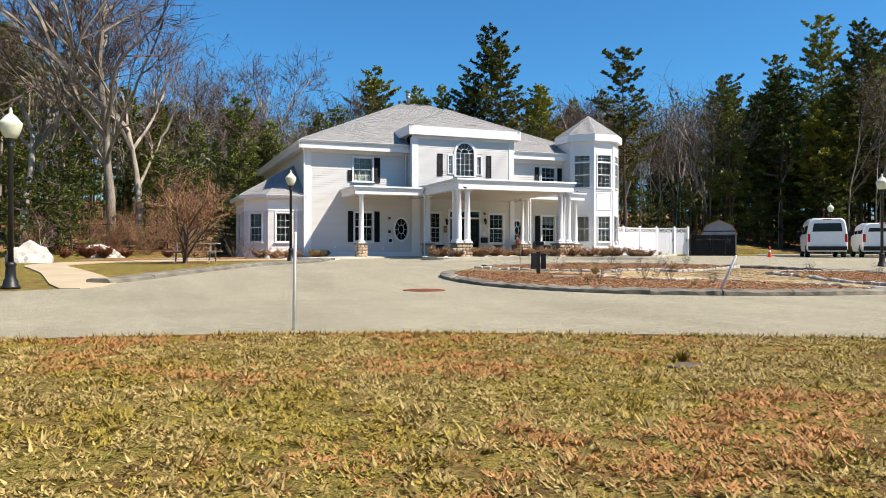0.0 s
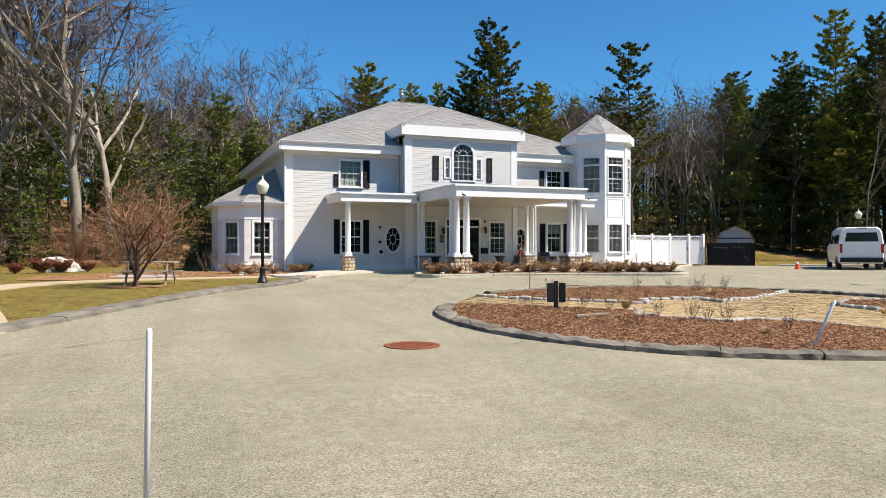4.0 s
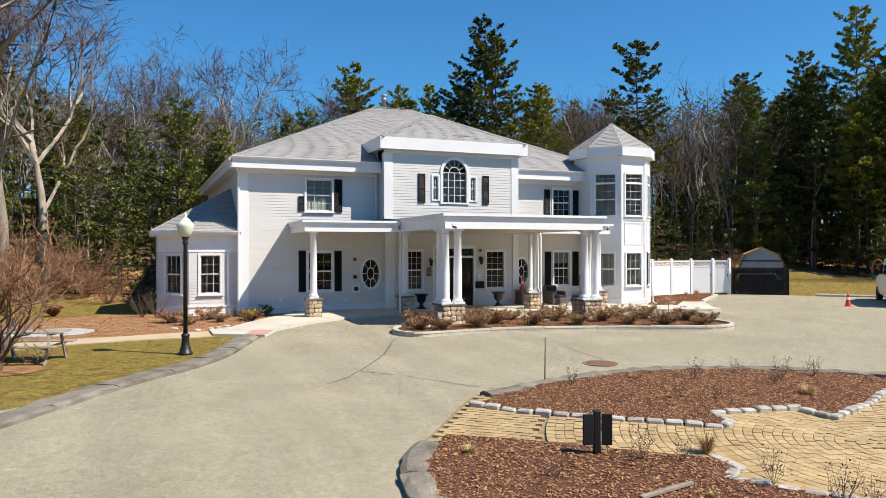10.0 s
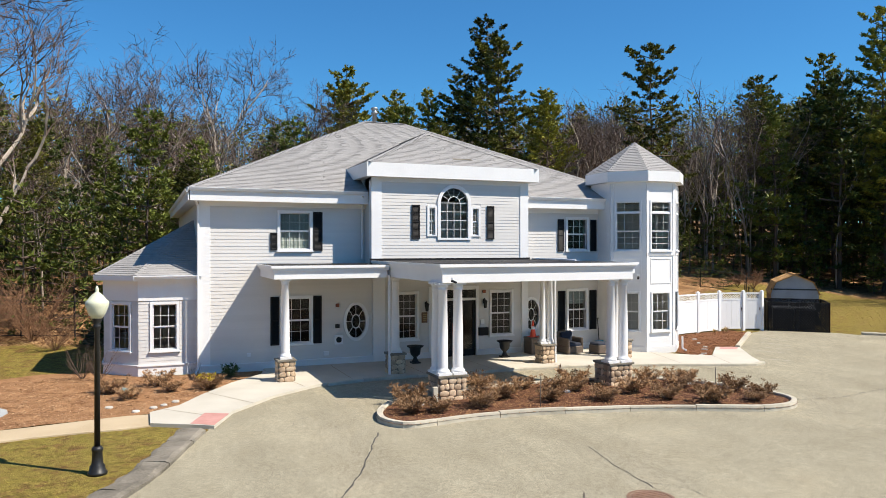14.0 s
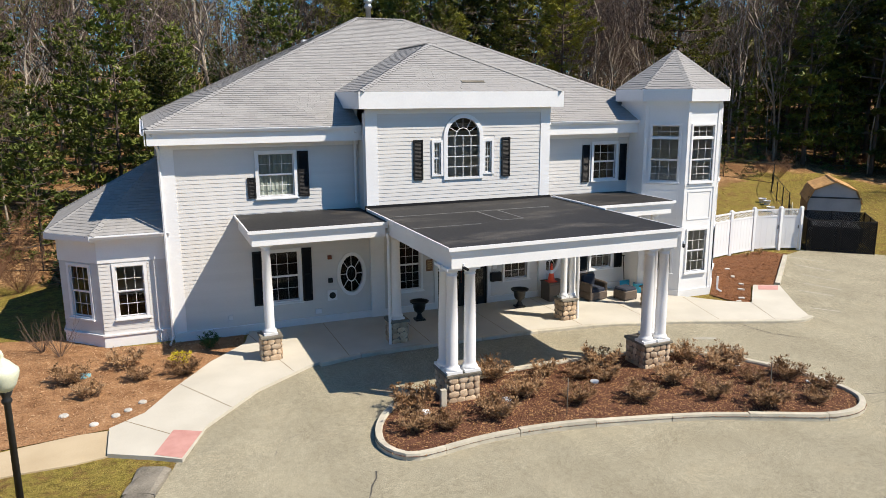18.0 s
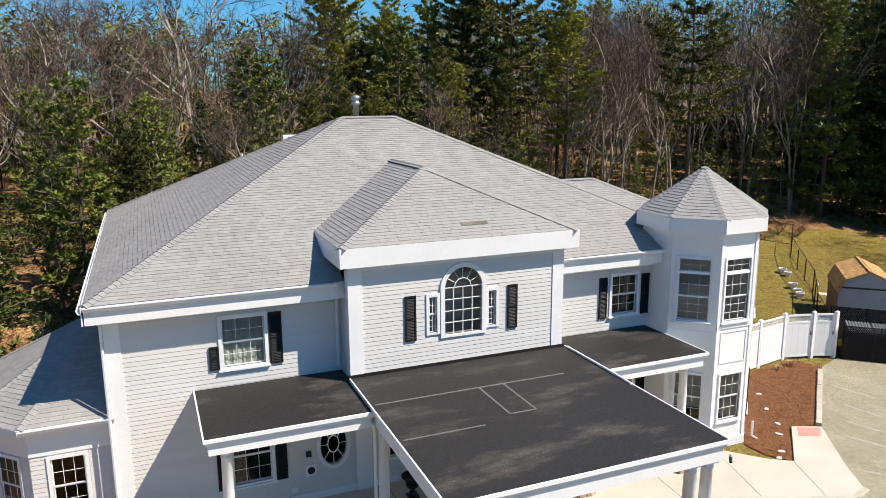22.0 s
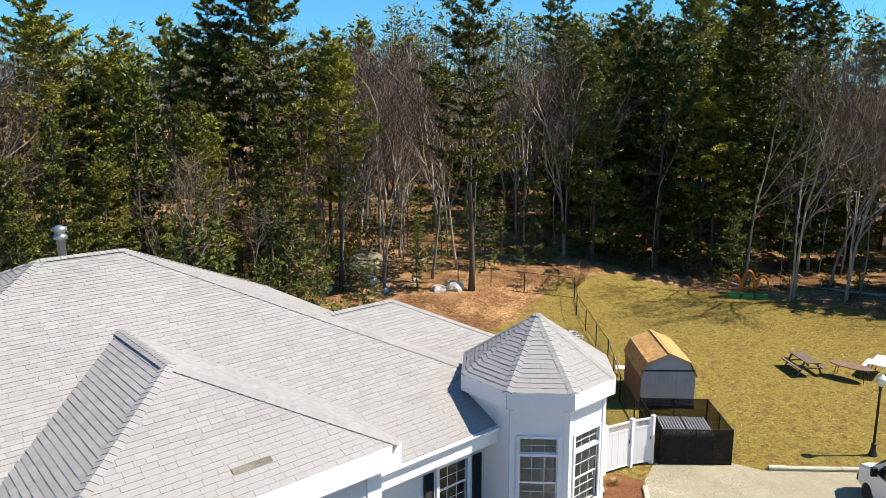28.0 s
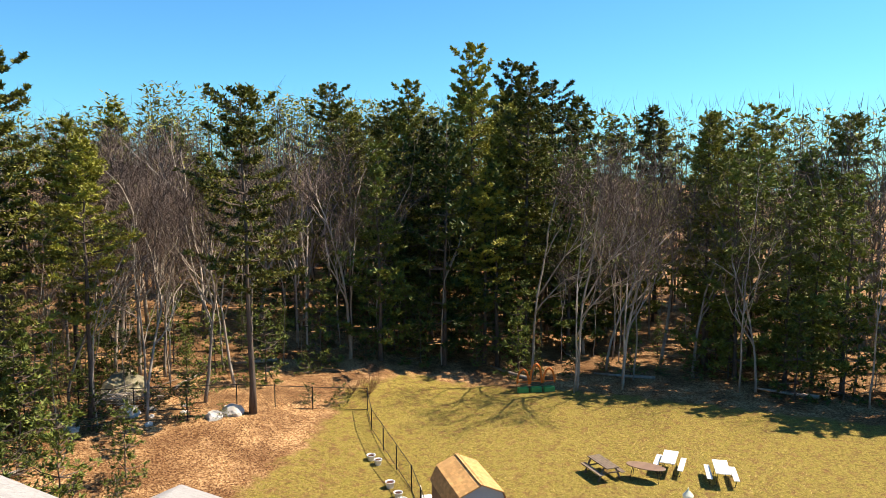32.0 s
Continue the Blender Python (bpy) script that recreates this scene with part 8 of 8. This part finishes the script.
def van(x, y, deg, h=2.25, L=5.9, label="white passenger van parked nose to the lawn"):
    t = thing("van", label, "van", pose(x, y, gz(x, y) + 0.012, 0, 0, deg), "parked vans")
    w, k = 1.0, h - 0.1
    f = L / 2
    # sections from tail to nose: place, half width low, half width high, belt height, top
    sec = [(-f, 0.93, 0.80, 1.25, k - 0.06), (-f + 0.12, 0.99, 0.86, 1.28, k), (-0.5, 1.0, 0.87, 1.28, k + 0.06), (f - 2.0, 1.0, 0.86, 1.28, k), (f - 1.62, 1.0, 0.84, 1.26, k - 0.16), (f - 0.85, 0.99, 0.90, 1.18, 1.32), (f - 0.2, 0.93, 0.84, 0.98, 1.10), (f, 0.80, 0.72, 0.72, 0.86)]
    m, n = Mesh(), 12
    for yy, a, b, zb, zt in sec:
        lo = 0.32 if yy < f - 0.1 else 0.4
        half = [(a * 0.94, lo), (a, lo + 0.15), (a, zb), (a - (a - b) * 0.6, zb + (zt - zb) * 0.65), (b, zt - 0.1 * (zt - zb) - 0.04), (b - 0.16, zt)]
        m.v += [(u, yy, z) for u, z in half] + [(-u, yy, z) for u, z in half[::-1]]
    for j in range(len(sec) - 1):
        m.f += [(j * n + i, (j + 1) * n + i, (j + 1) * n + (i + 1) % n, j * n + (i + 1) % n) for i in range(n)]
    m.f += [tuple(range(n)), tuple(range(len(sec) * n - 1, (len(sec) - 1) * n - 1, -1))]
    m.f = [tuple(reversed(q)) for q in m.f]
    part("body", m, CAR_WHITE, t)
    e = 0.008
    for s in (-1, 1):
        for ya, yb in ((-f + 0.35, -0.75), (-0.6, f - 2.45), (f - 2.3, f - 1.35)):
            z0, z1 = 1.32, k - 0.38
            y1 = yb if yb < f - 1.5 else yb - 0.35
            xa = lambda z: s * (1.0 - 0.085 * max(0, z - 1.28) / max(0.1, k - 1.28) / 0.65 + e)
            q = [(xa(z0), ya, z0), (xa(z0), yb, z0), (xa(z1), y1, z1), (xa(z1), ya, z1)]
            part("side_window", Mesh().add(q, [(0, 1, 2, 3) if s > 0 else (3, 2, 1, 0)]), CAR_GLASS, t)
        part("mirror", Mesh().box(min(s * 1.02, s * 1.22), f - 1.5, 1.25, max(s * 1.02, s * 1.22), f - 1.38, 1.55, 0.02), BLACK, t)
        part("tail_light", Mesh().box(min(s * 0.84, s * 0.97), -f - 0.012, 0.85, max(s * 0.84, s * 0.97), -f + 0.03, 1.30, 0.008), TAIL, t)
        part("headlight", Mesh().box(min(s * 0.58, s * 0.82), f - 0.12, 0.80, max(s * 0.58, s * 0.82), f - 0.02, 0.98, 0.02), VINYL, t)
        for yy in (-f + 1.05, f - 0.95):
            wh = part("wheel", Mesh().lathe([(0.20, -0.11), (0.33, -0.11), (0.35, -0.08), (0.35, 0.08), (0.33, 0.11), (0.20, 0.11)], 22).moved(pose(s * 0.9, yy, 0.35, 0, 90, 0)), TYRE, t, smooth=True)
            part("rim", Mesh().lathe([(0.2, -0.06), (0.2, 0.06), (0.15, 0.10), (0.02, 0.10)], 16).moved(pose(s * 0.9, yy, 0.35, 0, 90 * s, 0)), BOULDER, wh)
    part("rear_window", Mesh().add([(-0.74, -f - e, 1.42), (0.74, -f - e, 1.42), (0.66, -f - e, k - 0.28), (-0.66, -f - e, k - 0.28)], [(0, 1, 2, 3)]), CAR_GLASS, t)
    part("windscreen", Mesh().add([(-0.84, f - 0.92, 1.33), (0.84, f - 0.92, 1.33), (0.74, f - 1.52, k - 0.24), (-0.74, f - 1.52, k - 0.24)], [(0, 1, 2, 3)]).moved(pose(0, 0.03, 0.02)), CAR_GLASS, t)
    part("rear_bumper", Mesh().box(-0.95, -f - 0.10, 0.38, 0.95, -f + 0.02, 0.62, 0.03), BLACK, t)
    part("front_bumper", Mesh().box(-0.86, f - 0.08, 0.34, 0.86, f + 0.06, 0.60, 0.03), BLACK, t)
    part("number_plate", Mesh().box(-0.22, -f - 0.018, 0.92, 0.22, -f - 0.006, 1.05), VINYL, t)
    part("brake_light", Mesh().box(-0.22, -f - 0.01, k - 0.08, 0.22, -f + 0.1, k - 0.03), TAIL, t)


van(36.05, 30.5, -44)
van(38.55, 29.05, -44, 2.0, 5.4, "white van parked in the second bay")
van(40.85, 27.15, -44, 2.0, 5.2, "white van parked in the third bay")

# ---- yard ----
ORANGE = surface("orange_plastic", (0.55, 0.13, 0.02), (0.68, 0.20, 0.03), 0.45)
LEAF_GREEN = surface("green_plastic", (0.03, 0.22, 0.05), (0.05, 0.32, 0.08), 0.45)
play = thing("play_climber", "orange and green plastic play climber at the wood edge", "playset", pose(59.4, 48.3, gz(59, 48), 0, 0, -50))
for k, x in enumerate((-0.95, 0.0, 0.95)):
    hgt = 2.0 if k == 1 else 1.65
    part("arch", Mesh().tube([(x + 0.42 * math.cos(a), 0, 0.6 + (hgt - 0.6) * math.sin(a)) for a in [math.pi * i / 10 for i in range(11)]], [0.075] * 11, 8), ORANGE, play, smooth=True)
    part("panel", Mesh().box(x - 0.40, -0.18, 0, x + 0.40, 0.18, 0.36, 0.06), LEAF_GREEN, play)
    part("rung", Mesh().tube([(x - 0.4, 0, 0.75), (x + 0.4, 0, 0.75)], [0.05, 0.05], 8), ORANGE, play)
for x, y, s in ((43.35, 50.8, 0.75), (43.15, 50.2, 0.7), (41.15, 48.0, 0.75), (40.4, 47.0, 0.7), (39.9, 46.4, 0.72)):
    t = thing("planter_pot", "white round planter pot of dark soil beside the fence", "pot", pose(x, y, gz(x, y)) @ Matrix.Scale(s, 4), "planter pots")
    part("tub", Mesh().lathe([(0.22, 0), (0.30, 0.36), (0.33, 0.38), (0.33, 0.42), (0.29, 0.42), (0.27, 0.34)], 20, cap=False), VINYL, t, smooth=True)
    part("soil", Mesh().lathe([(0.275, 0.33), (0.1, 0.36), (0.01, 0.36)], 16), MULCH, t)
t = thing("garden_chair", "white slatted garden chair beside the fence", "chair", pose(40.4, 45.4, gz(40, 45), 0, 0, 40))
for k in range(5):
    part("seat_slat", Mesh().box(-0.25, -0.25 + k * 0.1, 0.40, 0.25, -0.25 + k * 0.1 + 0.08, 0.42), VINYL, t)
for k in range(4):
    part("back_slat", Mesh().box(-0.25 + k * 0.135, 0.25, 0.42, -0.15 + k * 0.135, 0.28, 0.9), VINYL, t)
for sx in (-1, 1):
    for sy in (-1, 1):
        part("leg", Mesh().box(sx * 0.23 - 0.02, sy * 0.23 - 0.02, 0, sx * 0.23 + 0.02, sy * 0.23 + 0.02, 0.41), VINYL, t)



# flat stones in the fence bed, faded stall lines and a pale scuff on the asphalt
for k, (x, y) in enumerate(((27.84, 37.35), (27.1, 36.27), (26.54, 35.26), (25.98, 34.67), (25.14, 33.79), (24.74, 33.5))):
    t = thing("flat_stone", "flat pale stone set in the red-brown mulch", "stone", pose(x, y, gz(x, y) + 0.03, 0, 0, 40 * k), "flat stones")
    part("slab", Mesh().prism([((0.10 + 0.05 * ((i * 7 + k * 3) % 5) / 5) * math.cos(i * 0.785), 0.075 * math.sin(i * 0.785)) for i in range(8)], 0, 0.04), BOULDER, t)
WORN = surface("worn_white_paint", (0.22, 0.205, 0.16), (0.46, 0.43, 0.36), 0.9, 5, 60, 0.2, blotch=0.4)
for (x0, y0), (x1, y1) in (((32.11, 38.02), (32.45, 36.8)), ((31.05, 36.89), (31.45, 35.4)), ((29.92, 35.59), (30.2, 34.3)), ((28.83, 34.58), (29.3, 33.3)), ((27.85, 33.87), (28.35, 32.8)), ((26.4, 32.1), (26.95, 31.4))):
    d = Vector((x1 - x0, y1 - y0)).normalized() * 0.045
    sheet("stall_line", [(x0 - d.y, y0 + d.x), (x1 - d.y, y1 + d.x), (x1 + d.y, y1 - d.x), (x0 + d.y, y0 - d.x)], 0.017, WORN, "faded white stall line on the asphalt", "stall line")
sheet("paint_scuff", [(20.69, 31.2), (20.9, 30.98), (21.3, 30.82), (21.45, 30.9), (21.2, 31.12)], 0.017, WORN, "pale scuffed paint patch on the asphalt", "scuff")
sheet("paint_scuff", [(1.15, 21.2), (1.6, 21.35), (2.1, 21.7), (1.9, 21.75), (1.2, 21.32)], 0.017, WORN, "pale scuffed paint patch on the asphalt", "scuff")

# ---- ground cover ----
def blades():
    """Matted dry, russet and greening grass on the near lawn in flattened tufts, with coarse clumps here and there."""
    dry, green, russet = Mesh(), Mesh(), Mesh()
    n = 0
    rng = random.Random(8)
    field = lambda c, s, k: noise.noise(Vector((c.x * s, c.y * s, k)))
    while n < 31000:
        c = Vector((rng.uniform(-5.0, 8.0), rng.uniform(0.3, 8.2)))
        if inside(c.x, c.y, ROAD):
            continue
        n += 1
        z = gz(c.x, c.y)
        thick = field(c, 2.6, 11) + 0.6 * field(c, 7, 13)
        if thick < -0.2 and rng.random() < 0.7:
            continue
        lush = field(c, 1.1, 5) + 0.8 * field(c, 4.5, 2) + rng.gauss(0, 0.16)
        red = field(c, 0.8, 31) + 0.5 * field(c, 3.5, 33) + rng.gauss(0, 0.12)
        m = russet if red > 0.24 else green if lush > 0.20 else dry
        coarse = rng.random() < (0.03 if thick < 0.25 else 0.10)
        big = rng.uniform(0.7, 1.2) * (1.9 if coarse else 1.0)
        a0 = rng.uniform(0, 6.28)
        for _ in range(20 if coarse else 9):
            a = a0 + rng.gauss(0, 1.3)
            u = Vector((math.cos(a), math.sin(a), rng.uniform(0.2, 1.5 if coarse else 0.9))).normalized()
            s = Vector((-math.sin(a), math.cos(a), rng.uniform(-0.5, 0.5))) * rng.uniform(0.004, 0.010)
            b = Vector((c.x + rng.gauss(0, 0.022 * big), c.y + rng.gauss(0, 0.022 * big), z))
            e = b + u * rng.uniform(0.018, 0.042) * big
            i = len(m.v)
            m.v += [tuple(b - s), tuple(b + s), tuple(e)]
            m.f.append((i, i + 1, i + 2))
    # ragged straw along the edge of the asphalt
    for c, _ in along([(-6.0, 8.4), (-4, 7.85), (-1.66, 7.17), (0.34, 6.82), (2.38, 6.17), (4.47, 5.15), (6.14, 4.22), (9, 2.6)], 0.012):
        if field(c, 1.5, 41) < -0.25:
            continue
        m = green if field(c, 1.2, 5) > 0.22 else dry
        for _ in range(4):
            a = rng.uniform(0, 6.28)
            b = Vector((c.x + rng.gauss(0, 0.04), c.y - 0.03 + rng.gauss(0, 0.04), gz(c.x, c.y)))
            u = Vector((math.cos(a), math.sin(a), rng.uniform(0.3, 1.4))).normalized()
            s = Vector((-math.sin(a), math.cos(a), 0)) * rng.uniform(0.004, 0.008)
            e = b + u * rng.uniform(0.03, 0.10)
            i = len(m.v)
            m.v += [tuple(b - s), tuple(b + s), tuple(e)]
            m.f.append((i, i + 1, i + 2))
    tagged(part("dry_grass", dry, DRY_GRASS), "matted straw-coloured dry lawn grass", "grass", kind="stuff")
    tagged(part("green_grass", green, GREEN_GRASS), "patches of greening lawn grass", "grass", kind="stuff")
    tagged(part("russet_grass", russet, RUSSET_GRASS), "patches of red-brown dead lawn grass", "grass", kind="stuff")


blades()


def chips(name, polys, n, dz, mat, label, lo=0.02, hi=0.07):
    m = Mesh()
    rng = random.Random(n)
    xs = [p[0] for q in polys for p in q]
    ys = [p[1] for q in polys for p in q]
    k = 0
    while k < n:
        x, y = rng.uniform(min(xs), max(xs)), rng.uniform(min(ys), max(ys))
        if not any(inside(x, y, q) for q in polys):
            continue
        k += 1
        a, L, w = rng.uniform(0, 6.28), rng.uniform(lo, hi), rng.uniform(0.004, 0.011)
        u = Vector((math.cos(a), math.sin(a), rng.uniform(-0.35, 0.5)))
        s = Vector((-math.sin(a), math.cos(a), rng.uniform(-0.6, 0.6))) * w
        c = Vector((x, y, gz(x, y) + dz + rng.uniform(0.0, 0.02)))
        i = len(m.v)
        m.v += [tuple(c - u * L / 2 - s), tuple(c + u * L / 2 - s), tuple(c + u * L / 2 + s), tuple(c - u * L / 2 + s)]
        m.f.append((i, i + 1, i + 2, i + 3))
    tagged(part(name, m, mat), label, "mulch", kind="stuff")


CHIP = leafy("bark_chip", (0.045, 0.018, 0.008), (0.45, 0.25, 0.115))
RED_CHIP = leafy("red_bark_chip", (0.08, 0.03, 0.013), (0.36, 0.17, 0.08))
PALE_CHIP = leafy("pale_wood_chip", (0.18, 0.075, 0.03), (0.62, 0.41, 0.235))
chips("mulch_chips", [BED_N, BED_S, BED_E], 44000, 0.09, CHIP, "loose brown bark chips on the island beds", 0.015, 0.05)
chips("mulch_chips", [ISLAND_1], 15000, 0.10, CHIP, "loose brown bark chips on the traffic island", 0.02, 0.06)
chips("wood_chips", [[(6.0, 31.5), (6.7, 32.95), (7.65, 34.45), (8.7, 35.65), (8.85, 36.55), (7.0, 36.6), (5.15, 36.85), (3.9, 38.2), (0.5, 37.2), (-2.5, 34.0), (-0.1, 30.4), (3.0, 31.0), (5.4, 31.25)]], 7000, 0.02, PALE_CHIP, "pale loose wood chips on the house bed", 0.03, 0.1)
chips("mulch_chips", [[(25.0, 33.25), (26.7, 34.95), (27.7, 34.75), (32.2, 38.5), (31.9, 39.5), (29.3, 39.2), (26.2, 38.1), (25.6, 36.9), (25.5, 35.6), (24.5, 34.6), (24.6, 33.8)]], 9000, 0.03, RED_CHIP, "loose red-brown bark chips by the white fence", 0.04, 0.11)
chips("fallen_leaves", [[(38.5, 37.5), (47, 28), (60, 33), (58.5, 47), (50, 55), (46.5, 50)]], 7000, 0.012, DRY_GRASS, "pale fallen leaves scattered over the yard lawn", 0.05, 0.13)
chips("fallen_leaves", [[(35, 48), (44, 52), (47, 55.5), (42, 60), (33, 60), (30, 54)]], 5000, 0.03, PALE_CHIP, "pale fallen leaves on the bare bank", 0.06, 0.16)
